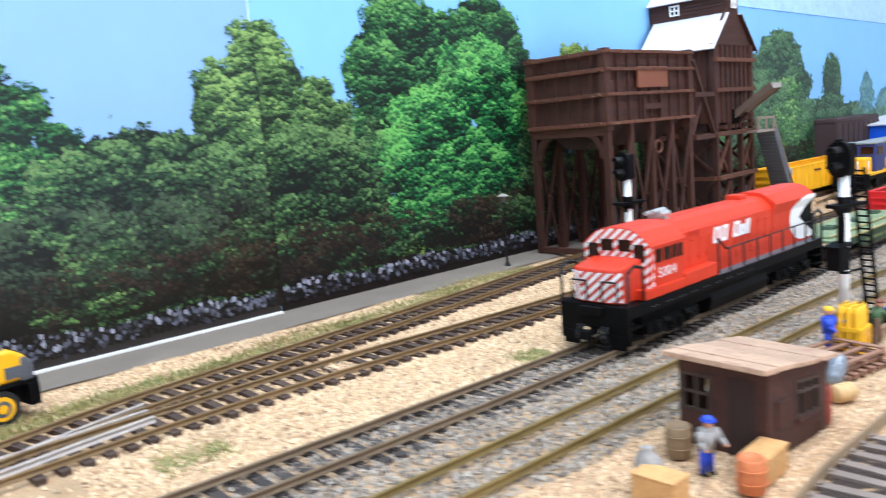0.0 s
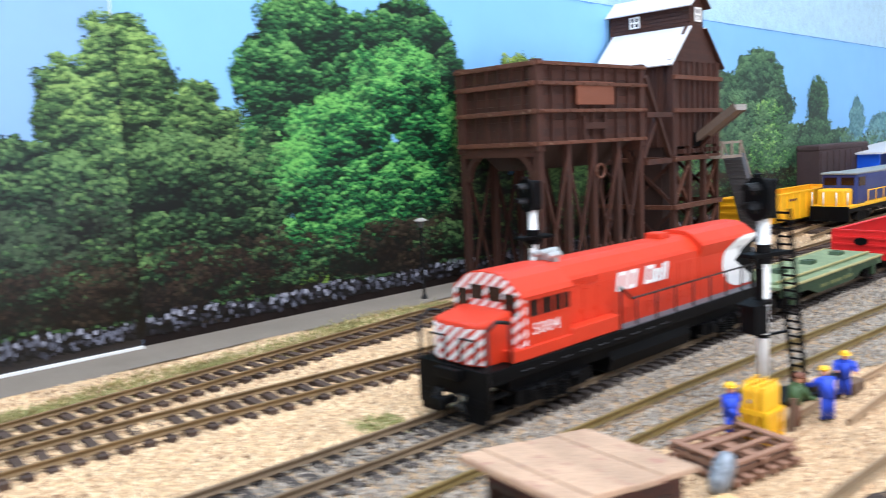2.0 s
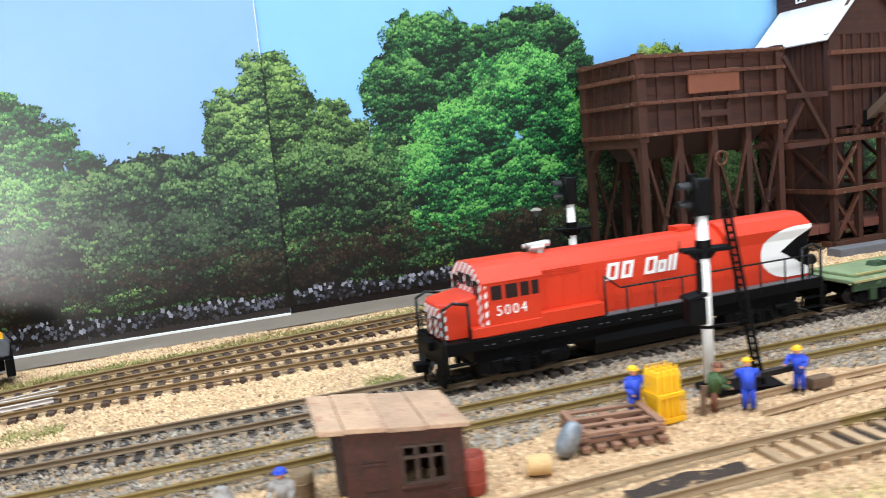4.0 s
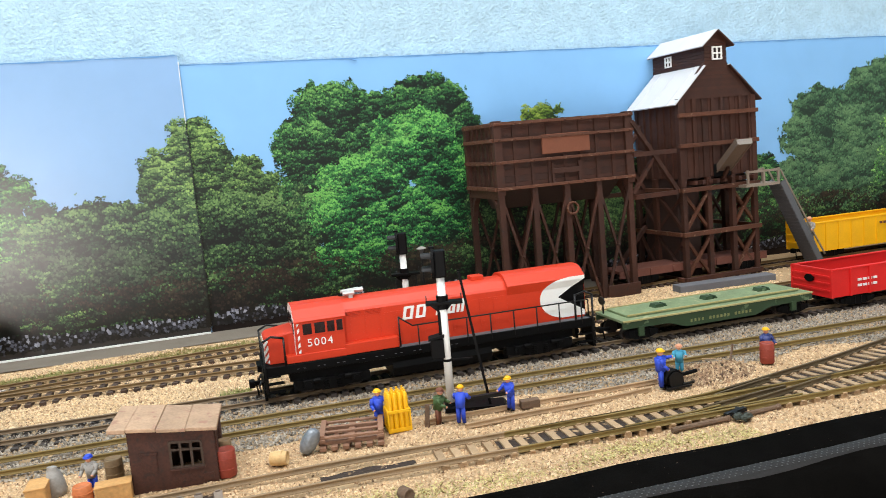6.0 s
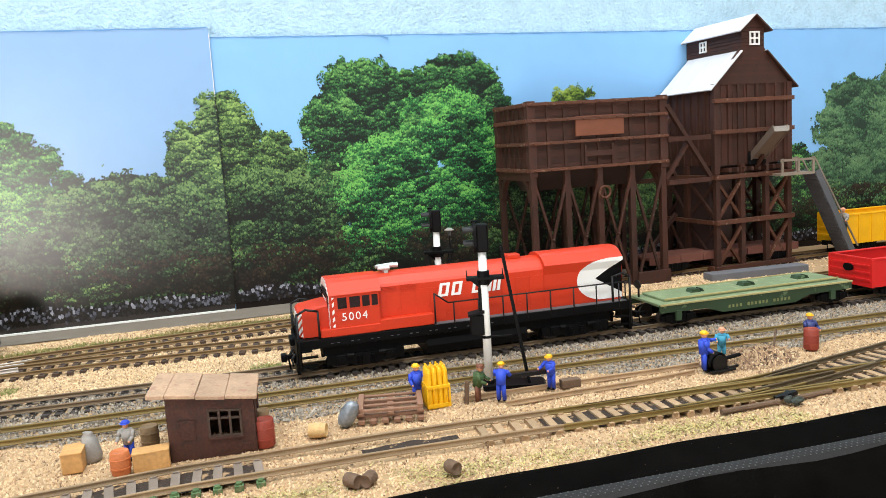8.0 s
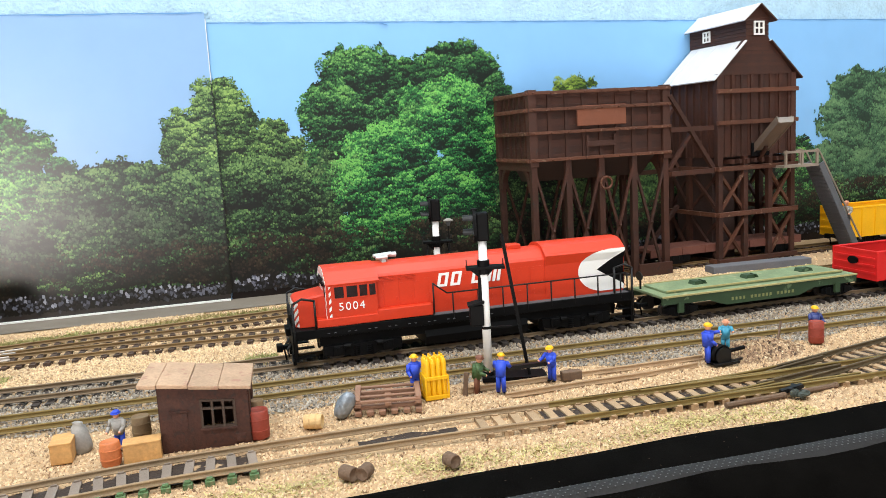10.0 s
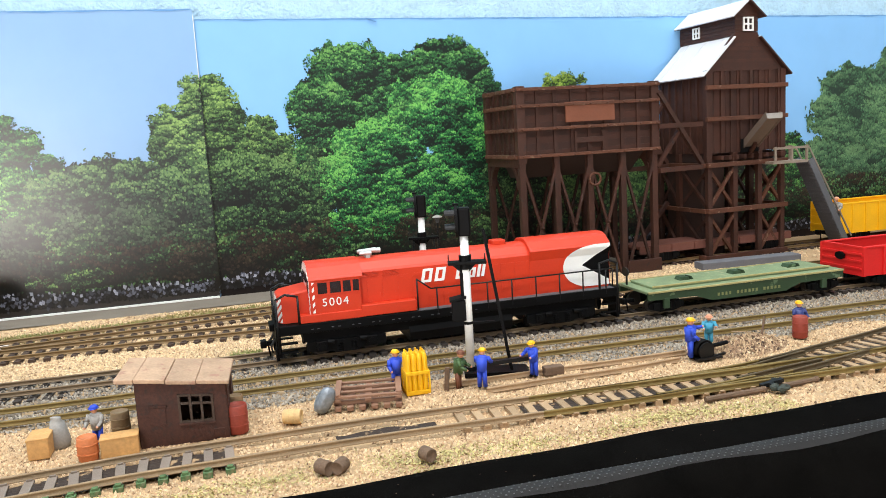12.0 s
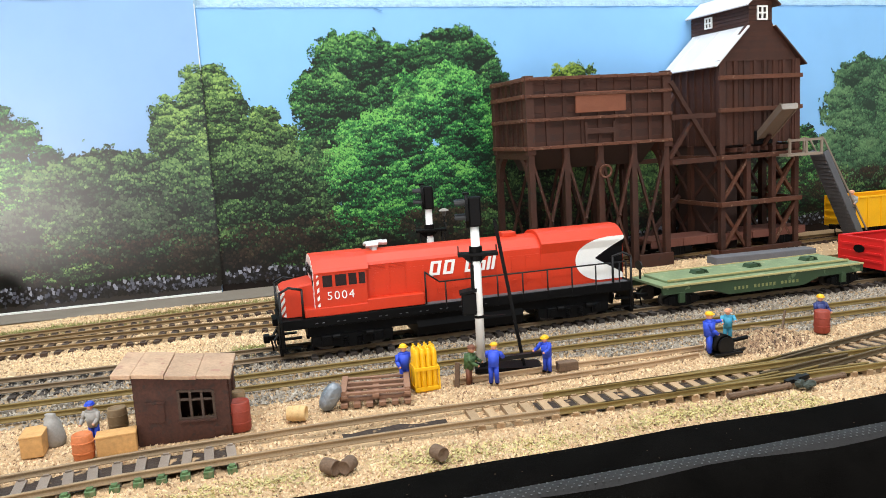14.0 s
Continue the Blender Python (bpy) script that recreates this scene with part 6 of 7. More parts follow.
for x in (-0.0090, 0.0084):
    part("lower_bar", box(B(), x, x + 0.0006, -0.0070, 0.0070, 0.0, 0.0022, 0.0002), M["yellow"], crate)
for x in (-0.0085, 0.0085):
    for y in (-0.0074, 0.0074):
        part("corner_bar", box(B(), x - 0.0006, x + 0.0006, y - 0.0006, y + 0.0006, 0.0, 0.0125), M["yellow"], crate)

pallet = thing("timber_stack", (0.5035, 0.3890, 0), "stack of brown timber baulks laid crosswise", "timber stack", turn=-8)
pallet.scale = (0.95, 0.86, 0.62)
for k in range(6):
    x = -0.0165 + k * 0.0066
    part("baulk", box(B(), x - 0.0018, x + 0.0018, -0.0185, 0.0170, 0.0, 0.0034, 0.0003), M["pallet"], pallet)
for k in range(2):
    y = -0.0120 + k * 0.0240
    part("baulk", box(B(), -0.0190, 0.0185, y - 0.0018, y + 0.0018, 0.0034, 0.0066, 0.0003), M["pallet"], pallet)
for k in range(4):
    y = -0.0140 + k * 0.0093
    part("baulk", box(B(), -0.0180, 0.0180, y - 0.0014, y + 0.0014, 0.0092, 0.0112, 0.0003), M["pallet"], pallet)
for x in (-0.0165, 0.0, 0.0165):
    part("baulk", box(B(), x - 0.0018, x + 0.0018, -0.0165, 0.0165, 0.0066, 0.0092, 0.0003), M["pallet"], pallet)
for x in (-0.0168, 0.0168):
    part("baulk", box(B(), x - 0.0016, x + 0.0016, -0.0152, 0.0152, 0.0112, 0.0128, 0.0003), M["pallet"], pallet)
bm = B()
ball(bm, (0, 0, 0), 0.0048, 0.0042, 0.0082, 12, 10)
can = tagged(part("canister", bm, M["slate"], None, "", True), "grey plastic canister leaning on the timber stack", "canister")
can.matrix_basis = pose(0.4795, 0.3780, 0.0062, 10, 30, 20)
for v in can.data.vertices:
    v.co = Vector((max(-0.0040, min(0.0040, v.co.x)), max(-0.0035, min(0.0035, v.co.y)), max(-0.0070, min(0.0072, v.co.z))))


def barrel(at, r, h, material, label, lying=False, turn=0, belly=1.0, hoops=(0.3, 0.68), name="barrel"):
    b = thing(name, at, label, name.replace("_", " "), "barrels and kegs")
    b.matrix_basis = pose(at[0], at[1], at[2] + (r * belly if lying else 0), 90 if lying else 0, 0, turn)
    off = -h / 2 if lying else 0
    body = part("body", lathe(B(), (0, 0, off), ((r * 0.93, 0), (r, h * 0.04), (r * belly, h * 0.5), (r, h * 0.96), (r * 0.93, h), (r * 0.88, h), (r * 0.86, h * 0.97)), 18), material, b, "", True)
    for q in hoops:
        part("hoop", lathe(B(), (0, 0, off + h * q - 0.0004), ((r * 0.98, 0), (r * (belly + 0.05), 0.0001), (r * (belly + 0.05), 0.0007), (r * 0.98, 0.0008)), 18), material, b)
    return b


barrel((0.7755, 0.4020, 0), 0.0045, 0.0134, M["drum"], "rusty red steel drum standing by the ballast heap", name="oil_drum")
barrel((0.4365, 0.3660, 0), 0.0050, 0.0140, M["drum"], "rusty red steel drum against the shed", name="oil_drum")
barrel((0.4360, 0.3755, 0), 0.0034, 0.0158, M["olive"], "olive steel drum behind the shed", name="oil_drum")
barrel((0.3704, 0.3556, 0), 0.0043, 0.0112, M["terra"], "orange-brown wooden barrel by the shed", belly=1.08)
barrel((0.3790, 0.3875, 0), 0.0044, 0.0112, M["olive"], "olive wooden barrel by the shed", belly=1.04)
barrel((0.4628, 0.3680, -0.0003), 0.0036, 0.0090, M["tan"], "small tan keg lying on the gravel", True, 72, 1.06)
barrel((0.5172, 0.2998, 0), 0.0030, 0.0062, M["log"], "short cut log lying at the layout's edge", True, 25, 1.0, (), "log")
barrel((0.4735, 0.3015, 0), 0.0031, 0.0068, M["log"], "short cut log lying beside another", True, 40, 1.0, (), "log")
barrel((0.4803, 0.3010, 0), 0.0030, 0.0066, M["log"], "short cut log lying beside another", True, -35, 1.0, (), "log")


def crate_box(at, sx, sy, sz, turn, label):
    c = thing("wooden_crate", at, label, "crate", "wooden crates", turn=turn)
    part("box", box(B(), -sx / 2, sx / 2, -sy / 2, sy / 2, -0.0005, sz, 0.0006), M["crate"], c)
    part("lid", box(B(), -sx / 2 - 0.0002, sx / 2 + 0.0002, -sy / 2 - 0.0002, sy / 2 + 0.0002, sz - 0.0002, sz + 0.0008, 0.0003), M["crate"], c)


crate_box((0.3463, 0.3724, 0), 0.0094, 0.0150, 0.0088, 4, "small tan wooden crate on the gravel")
crate_box((0.3838, 0.3585, 0), 0.0165, 0.009, 0.0084, 6, "long tan wooden crate by the shed")
bm = B()
lathe(bm, (0, 0, 0), ((0.0040, 0), (0.0050, 0.0012), (0.0052, 0.0040), (0.0047, 0.0078), (0.0040, 0.0108), (0.0030, 0.0128), (0.0018, 0.0140), (0.0020, 0.0150), (0.0006, 0.0156)), 16)
for v in bm.verts:
    v.co.x -= 9.0 * v.co.z * v.co.z
    v.co += 0.0009 * noise.noise_vector(v.co * 260)
sack = tagged(part("sack", bm, M["sack"], None, "", True), "slumped grey sack on the gravel", "sack")
sack.matrix_basis = pose(0.3515, 0.3805, -0.0012, 0, 8, 0)

# the hut
hut = thing("hut", (0.4103, 0.3785, 0), "dark brown wooden hut with a flat tan roof", "hut", turn=-1)
hut.scale = (0.95, 1.03, 1.08)
X, Y, ZR = 0.0222, 0.0160, 0.0278


def wall_with_hole(name, along, x0, x1, at, hole, parent):
    """A thin wall with one opening; along 'x' or 'y'."""
    a, b, z0, z1 = hole
    for p, q, r, s in ((x0, a, 0, ZR), (b, x1, 0, ZR), (a, b, 0, z0), (a, b, z1, ZR)):
        bm = B()
        if along == "x":
            box(bm, p, q, at - 0.0007, at + 0.0007, r - 0.0005, s)
        else:
            box(bm, at - 0.0007, at + 0.0007, p, q, r - 0.0005, s)
        part(name, bm, M["shed"], parent)


wall_with_hole("wall_panel", "x", -X, X, -Y, (-0.0015, 0.0150, 0.0095, 0.0215), hut)
wall_with_hole("wall_panel", "x", -X, X, Y, (-0.006, 0.006, 0.012, 0.022), hut)
wall_with_hole("wall_panel", "y", -Y + 0.0007, Y - 0.0007, -X, (0.004, 0.0145, 0.0110, 0.0220), hut)
wall_with_hole("wall_panel", "y", -Y + 0.0007, Y - 0.0007, X, (-0.006, 0.006, 0.012, 0.022), hut)
bm = B()
for x in (-0.0015, 0.0040, 0.0095, 0.0150):
    box(bm, x - 0.0006, x + 0.0006, -Y - 0.0014, -Y - 0.0002, 0.0090, 0.0220)
for z in (0.0095, 0.0178, 0.0215):
    box(bm, -0.0021, 0.0156, -Y - 0.0012, -Y - 0.0003, z - 0.0005, z + 0.0005)
part("window_frame", bm, M["sleeper"], hut)
bm = B()
for y in (0.004, 0.0092, 0.0145):
    box(bm, -X - 0.0014, -X - 0.0002, y - 0.0005, y + 0.0005, 0.0105, 0.0225)
for z in (0.0110, 0.0165, 0.0220):
    box(bm, -X - 0.0012, -X - 0.0003, 0.0035, 0.0150, z - 0.0005, z + 0.0005)
part("window_frame", bm, M["sleeper"], hut)
part("window_sill", box(B(), -0.0025, 0.0160, -Y - 0.0022, -Y - 0.0005, 0.0080, 0.0090, 0.0002), M["shed"], hut)
# dark panel on the wall, coloured as the shade inside the open doorway
part("door", box(B(), -X - 0.0012, -X - 0.0006, -0.013, -0.003, 0.0, 0.0235), M["dark_in"], hut, "dark panel for the shade in the open doorway")
part("shutter", box(B(), -0.0165, -0.0085, -Y - 0.0013, -Y - 0.0006, 0.0085, 0.0165, 0.0003), M["shed"], hut)
part("shutter_ledge", box(B(), -0.0172, -0.0078, -Y - 0.0018, -Y - 0.0005, 0.0165, 0.0174, 0.0002), M["shed"], hut)
part("hatch", box(B(), 0.0145, 0.0200, -Y - 0.0012, -Y - 0.0005, 0.0010, 0.0050, 0.0002), M["shed"], hut)
edge = (-0.0258, -0.0168, -0.0022, 0.0122, 0.0278)
for k in range(4):
    up = 0.0003 * (k % 2)
    part("roof_board", box(B(), edge[k] + 0.0001, edge[k + 1] - 0.0001, -0.0205, 0.0182, 0.0278 + up, 0.0296 + up, 0.0004), M["shed_roof"], hut)
part("lintel", box(B(), -X, X, -Y + 0.001, -Y + 0.003, ZR - 0.002, ZR), M["shed"], hut)
# the roof falls to one side
for ob in hut.children:
    for v in ob.data.vertices:
        v.co.z *= 1 - 0.085 * v.co.x / X
        v.co.x = v.co.x - 0.0016 if ob.name.startswith("roof_board") else v.co.x * 0.96 + 0.0026

# ---- signals ----
def signal(at, turn, high, label, ladder=True, group="colour light signals"):
    """A white mast with a black oval head of two hooded lamps, small platform, relay box and ladder."""
    s = thing("railway_signal", at, label, "signal", group, turn=turn)
    mast = part("mast", rod(B(), (0, 0, -0.001), (0, 0, high + 0.004), 0.0025, 14), M["white"], s, "white painted mast", True)
    part("foot", rod(B(), (0, 0, -0.0005), (0, 0, 0.0042), 0.0038, 14, 0.0030), M["black"], s)
    # the head, which looks along -x
    bm = B()
    o = [(0.0068 * math.cos(a), high + 0.0068 + 0.0068 * math.sin(a)) for a in np.linspace(math.pi, 2 * math.pi, 11)] + [(0.0068 * math.cos(a), high + 0.0118 + 0.0068 * math.sin(a)) for a in np.linspace(0, math.pi, 11)]
    prism_x(bm, o, -0.0046, -0.0030)
    head = part("head_plate", bm, M["black"], s)
    part("head_box", box(B(), -0.0030, 0.0040, -0.0042, 0.0042, high + 0.001, high + 0.0172, 0.0010), M["black"], head)
    for z in (0.0052, 0.0130):
        c = high + z
        part("lamp", rod(B(), (-0.0050, 0, c), (-0.0045, 0, c), 0.0024, 14), M["lens"], head)
        bm = B()
        for k in range(9):
            a0, a1 = math.pi * (0.0 + k / 9), math.pi * (k + 1) / 9
            q = [(-0.0045, 0.0028 * math.cos(a), c + 0.0028 * math.sin(a)) for a in (a0, a1)]
            r = [(-0.0105, 0.0026 * math.cos(a), c + 0.0026 * math.sin(a)) for a in (a1, a0)]
            w = [bm.verts.new(p) for p in q + r]
            w2 = [bm.verts.new((p[0], p[1] * 1.12, c + (p[2] - c) * 1.12)) for p in q + r]
            bm.faces.new(w)
            bm.faces.new(w2[::-1])
            for i in range(4):
                bm.faces.new((w[i], w2[i], w2[(i + 1) % 4], w[(i + 1) % 4]))
        part("hood", bm, M["satin"], head)
    part("finial", box(B(), -0.0055, -0.002, -0.0015, 0.0015, high + 0.0180, high + 0.0196, 0.0004), M["black"], head)
    # platform below the head
    z = high - 0.0140
    part("platform", box(B(), -0.010, 0.012, -0.004, 0.004, z - 0.0012, z + 0.0006, 0.0003), M["black"], s)
    part("collar", rod(B(), (0, 0, z - 0.004), (0, 0, z + 0.004), 0.0036, 12), M["black"], s)
    part("bracket", prism(B(), [(-0.008, z - 0.001), (0.006, z - 0.001), (0.001, z - 0.0065), (-0.002, z - 0.0065)], -0.0015, 0.0015), M["black"], s)
    for x in (-0.0095, 0.0115):
        tube("rail_post", [(x, 0.0035, z), (x, 0.0035, z + 0.004)], 0.0004, M["satin"], s)
    if ladder:
        part("relay_box", box(B(), -0.0092, -0.0012, -0.0042, 0.0042, high - 0.0475, high - 0.0355, 0.0006), M["black"], s)
        part("relay_cap", prism(B(), [(-0.0102, high - 0.0362), (-0.0007, high - 0.0345), (-0.0007, high - 0.0330), (-0.0102, high - 0.0350)], -0.0048, 0.0048), M["black"], s)
        part("conduit", box(B(), -0.0035, -0.0010, -0.0018, 0.0018, high - 0.0345, high - 0.020, 0.0003), M["black"], s)
        part("clamp", rod(B(), (0, 0, high - 0.0500), (0, 0, high - 0.0485), 0.0029, 12), M["black"], s)
        part("stay", box(B(), 0.0, 0.0150, -0.0006, 0.0006, high - 0.0500, high - 0.0490), M["black"], s)
        P, Q = Vector((0.0110, 0, high + 0.004)), Vector((0.0235, 0, 0.0010))
        for y in (-0.0034, 0.0034):
            part("ladder_rail", beam(B(), P + Vector((0, y, 0)), Q + Vector((0, y, 0)), 0.0010, 0.0016), M["black"], s)
        for k in range(24):
            c = P + (Q - P) * (k + 0.5) / 24
            part("rung", rod(B(), c + Vector((0, -0.0034, 0)), c + Vector((0, 0.0034, 0)), 0.0005, 6), M["black"], s)
        part("base_plate", prism(B(), [(-0.004, -0.0003), (0.034, -0.0003), (0.032, 0.0016), (-0.004, 0.0022)], -0.0075, 0.0075), M["black"], s)
    return s


signal((0.5660, 0.4120, 0), -12, 0.0795, "white-masted colour light signal with a black ladder")
back_signal = signal((0.5680, 0.5490, 0), -8, 0.0780, "white-masted colour light signal with a small platform", False)
for dx in (-0.006, 0.008):
    tube("stay_wire", [(dx, 0.003, 0.066), (dx * 1.8, 0.003, 0.0)], 0.0005, M["satin"], back_signal)
beam_ob = tagged(part("carried_beam", beam(B(), (0.566, 0.3915, 0.0110), (0.597, 0.3940, 0.0105), 0.0030, 0.0022), M["satin"]), "dark beam carried by two figurines", "beam")
tagged(part("lever_block", box(B(), 0.6035, 0.6150, 0.3905, 0.3960, -0.0005, 0.0045, 0.0005), M["log"]), "rusty lever box between the loose rails", "box")
tagged(part("bent_post", beam(B(), (0.5460, 0.3890, -0.001), (0.5470, 0.3885, 0.0125), 0.0016, 0.0024), M["log"]), "short weathered grey post", "post")

# pale sand lying between the second track's rails and spilt across it
x = rng.uniform(0.372, 0.66, 3400)
x = x[smooth_noise(x, x * 0, 0.035, 15) > 0.28]
xy = np.stack([x, mid(T2, x) + rng.uniform(-0.0068, 0.0068, len(x))], 1)
pebbles("sand_fill", xy, 0.0009, M["gravel_sand"], "pale sand half covering the sleepers", 0.0007)
xy = np.stack([rng.normal(0.358, 0.0036, 420), rng.uniform(0.5645, 0.5910, 420)], 1)
pebbles("sand_spill", xy, 0.0009, M["gravel_sand"], "pale sand spilt across the track", 0.0016)
# winch, ballast heap and scraps
winch = thing("winch", (0.7010, 0.3880, 0), "black cast winch lying on a board", "winch", turn=8)
winch.scale = (0.72, 0.72, 0.72)
part("drum", rod(B(), (-0.003, -0.0052, 0.0068), (-0.003, 0.0052, 0.0068), 0.0056, 20), M["black"], winch, "", True)
for y in (-0.0062, 0.0062):
    part("cheek", rod(B(), (-0.003, y - 0.0008, 0.0068), (-0.003, y + 0.0008, 0.0068), 0.0070, 20), M["satin"], winch)
part("arm", rod(B(), (0.002, 0.0, 0.0078), (0.026, 0.004, 0.0075), 0.0017, 10), M["black"], winch)
part("base_board", prism_round([(-0.0110, -0.0004), (0.0120, -0.0004), (0.0105, 0.0012), (-0.0095, 0.0014)], -0.0065, 0.0060, 0.0004), M["satin"], winch)
arch = [(-0.003 + 0.0088 * math.cos(a), 0.0068 + 0.0088 * math.sin(a)) for a in np.linspace(-0.35, 3.5, 12)]
arch += [(-0.003 + 0.0072 * math.cos(a), 0.0068 + 0.0072 * math.sin(a)) for a in np.linspace(3.5, -0.35, 12)]
part("hood", prism(B(), arch, -0.0050, 0.0050), M["black"], winch, "", True)
part("skid", beam(B(), (-0.013, -0.0075, 0.0010), (0.010, -0.0095, 0.0010), 0.0018, 0.0016), M["satin"], winch)
part("skid", beam(B(), (0.004, -0.0060, 0.0012), (0.018, -0.0030, 0.0012), 0.0018, 0.0016), M["satin"], winch)
part("lug", box(B(), 0.002, 0.007, -0.004, 0.004, 0.001, 0.0055, 0.0006), M["black"], winch)
n = 2600
a, r = rng.uniform(0, 6.28, n), np.sqrt(rng.uniform(0, 1, n))
xy = np.stack([0.7300 + 0.034 * r * np.cos(a), 0.4020 + 0.0205 * r * np.sin(a)], 1)
heap = pebbles("ballast_heap", xy, 0.00115, M["rubble"], "loose heap of grey and brown ballast", 0.0)
co = np.empty(len(heap.data.vertices) * 3)
heap.data.vertices.foreach_get("co", co)
co = co.reshape(-1, 3)
co[:, 2] += np.repeat((0.0056 + 0.0012 * np.sin(3 * a + 1)) * np.clip(1 - r ** 1.2, 0, 1), 5)
heap.data.vertices.foreach_set("co", co.ravel())
tagged(part("heap_core", lathe(B(), (0.7300, 0.4030, -0.001), ((0.0165, 0), (0.012, 0.0022), (0.007, 0.0036), (0.002, 0.0043)), 16), M["sand"]), "sandy core of the ballast heap", "heap")
bm = B()
for k in range(16):
    a = rnd.uniform(0, 6.28)
    q = Vector((0.7300 + rnd.uniform(-0.024, 0.026), 0.403 + rnd.uniform(-0.013, 0.014), 0.0040))
    d = Vector((math.cos(a), math.sin(a), rnd.uniform(-0.1, 0.25))) * rnd.uniform(0.003, 0.008)
    beam(bm, q - d, q + d, 0.0006, 0.0006)
tagged(part("twigs", bm, M["sleeper_old"]), "pale dry twigs scattered over the ballast heap", "twigs", "", "stuff")
tagged(part("shovel_handle", beam(B(), (0.7500, 0.404, 0.004), (0.7540, 0.407, 0.0145), 0.0011, 0.0011), M["log"]), "tool handle stuck in the ballast heap", "tool")
for x, y, t, l, w in ((0.6785, 0.3225, 4, 0.034, 0.0015), (0.716, 0.3262, 6, 0.026, 0.0014)):
    bm = B()
    rod(bm, (-l / 2, 0, w), (l / 2, 0, w), w, 8)
    ball(bm, (l / 2, 0, w), w * 1.3, u=8, v=5)
    ob = tagged(part("scrap_rod", bm, M["log"]), "rusty scrap rod beside the siding", "scrap", "scrap by the siding")
    ob.matrix_basis = pose(x, y, -0.0006, 0, 0, t)

lump = thing("scrap_casting", (0.7035, 0.3195, 0), "dark green and black broken casting beside the siding", "scrap", "scrap by the siding", turn=12)
bm = B()
for x, y, z, a, b, c in ((0.0, 0.0, 0.0016, 0.0040, 0.0024, 0.0018), (-0.0030, 0.0024, 0.0022, 0.0026, 0.0022, 0.0016), (0.0032, 0.0020, 0.0014, 0.0022, 0.0018, 0.0014)):
    ball(bm, (x, y, z), a, b, c, 10, 6)
for v in bm.verts:
    v.co += 0.0012 * noise.noise_vector(v.co * 420)
part("lump", bm, M["casting"], lump)
bm = beam(B(), (-0.0075, 0.0070, 0.0024), (0.0050, 0.0050, 0.0040), 0.0026, 0.0020)
beam(bm, (-0.0040, 0.0040, 0.0030), (0.0030, 0.0085, 0.0036), 0.0020, 0.0018)
part("bracket", bm, M["satin"], lump)

# street lamp on the road
lamp_post = thing("street_lamp", (0.6153, 0.7155, 0.0), "slim black street lamp beside the road", "street lamp")
part("post", rod(B(), (0, 0, -0.001), (0, 0, 0.056), 0.0011, 10, 0.0008), M["satin"], lamp_post)
part("foot", lathe(B(), (0, 0, 0), ((0.0026, 0), (0.0026, 0.001), (0.0014, 0.004)), 12), M["satin"], lamp_post)
part("lantern", lathe(B(), (0, 0, 0.0555), ((0.0012, 0), (0.0026, 0.0045), (0.0026, 0.0050)), 12), M["grey_dark"], lamp_post)
part("cap", lathe(B(), (0, 0, 0.0605), ((0.0048, 0), (0.0048, 0.0007), (0.0015, 0.0024)), 16), M["sack"], lamp_post)

# ---- the wheeled excavator ----
exc = thing("excavator", (0.1865, 0.6445, 0), "yellow wheeled excavator model with black wheels", "excavator", turn=14)
exc.scale = (0.91, 0.76, 0.93)
body = part("engine_cover", prism_round([(0.004, 0.0205), (0.040, 0.0205), (0.0425, 0.0255), (0.0420, 0.0325), (0.0350, 0.0372), (0.018, 0.0375), (0.004, 0.0345)], -0.0155, 0.0155, 0.0022), M["exc_yellow"], exc)
part("rear_weight", prism_round([(0.0365, 0.0195), (0.0440, 0.0195), (0.0450, 0.0270), (0.0425, 0.0315), (0.0385, 0.0330)], -0.0163, 0.0163, 0.0016), M["grey_dark"], exc, "dark grey counterweight")
part("cab_shell", prism_round([(-0.030, 0.0205), (0.004, 0.0205), (0.004, 0.0430), (-0.002, 0.0475), (-0.026, 0.0470), (-0.031, 0.0400)], -0.0158, -0.0020, 0.0018), M["exc_yellow"], exc)
part("cab_window", prism(B(), [(-0.027, 0.0275), (0.001, 0.0265), (0.001, 0.0420), (-0.003, 0.0445), (-0.025, 0.0440), (-0.028, 0.0390)], -0.0162, -0.0157), M["glass"], exc, "dark cab glass")
part("boom", prism(B(), [(-0.024, 0.026), (-0.015, 0.030), (-0.050, 0.062), (-0.060, 0.060)], 0.002, 0.009), M["exc_yellow"], exc)
part("stick", prism(B(), [(-0.060, 0.062), (-0.053, 0.062), (-0.068, 0.020), (-0.073, 0.022)], 0.003, 0.008), M["exc_yellow"], exc)
part("bucket", prism(B(), [(-0.074, 0.024), (-0.066, 0.022), (-0.064, 0.010), (-0.072, 0.004), (-0.080, 0.010)], -0.001, 0.012), M["grey_dark"], exc)
part("deck", box(B(), -0.034, 0.046, -0.0160, 0.0160, 0.0178, 0.0206, 0.0006), M["black"], exc)
part("chassis", box(B(), -0.036, 0.040, -0.0100, 0.0100, 0.0095, 0.0180, 0.0008), M["black"], exc)
part("side_tank", box(B(), -0.016, 0.013, -0.0165, -0.0100, 0.0085, 0.0165, 0.0006), M["exc_yellow"], exc)
part("rear_blade", box(B(), 0.0405, 0.0460, -0.0165, 0.0165, 0.0060, 0.0180, 0.0005), M["black"], exc)
part("cover_seam", box(B(), 0.0141, 0.0145, -0.0157, 0.0157, 0.0225, 0.0372), M["grey_dark"], exc)
part("top_grille", box(B(), 0.0190, 0.0330, -0.0110, 0.0020, 0.0372, 0.0380, 0.0003), M["grey_dark"], exc)
part("cab_post", box(B(), -0.0125, -0.0108, -0.0166, -0.0158, 0.0265, 0.0450), M["black"], exc)
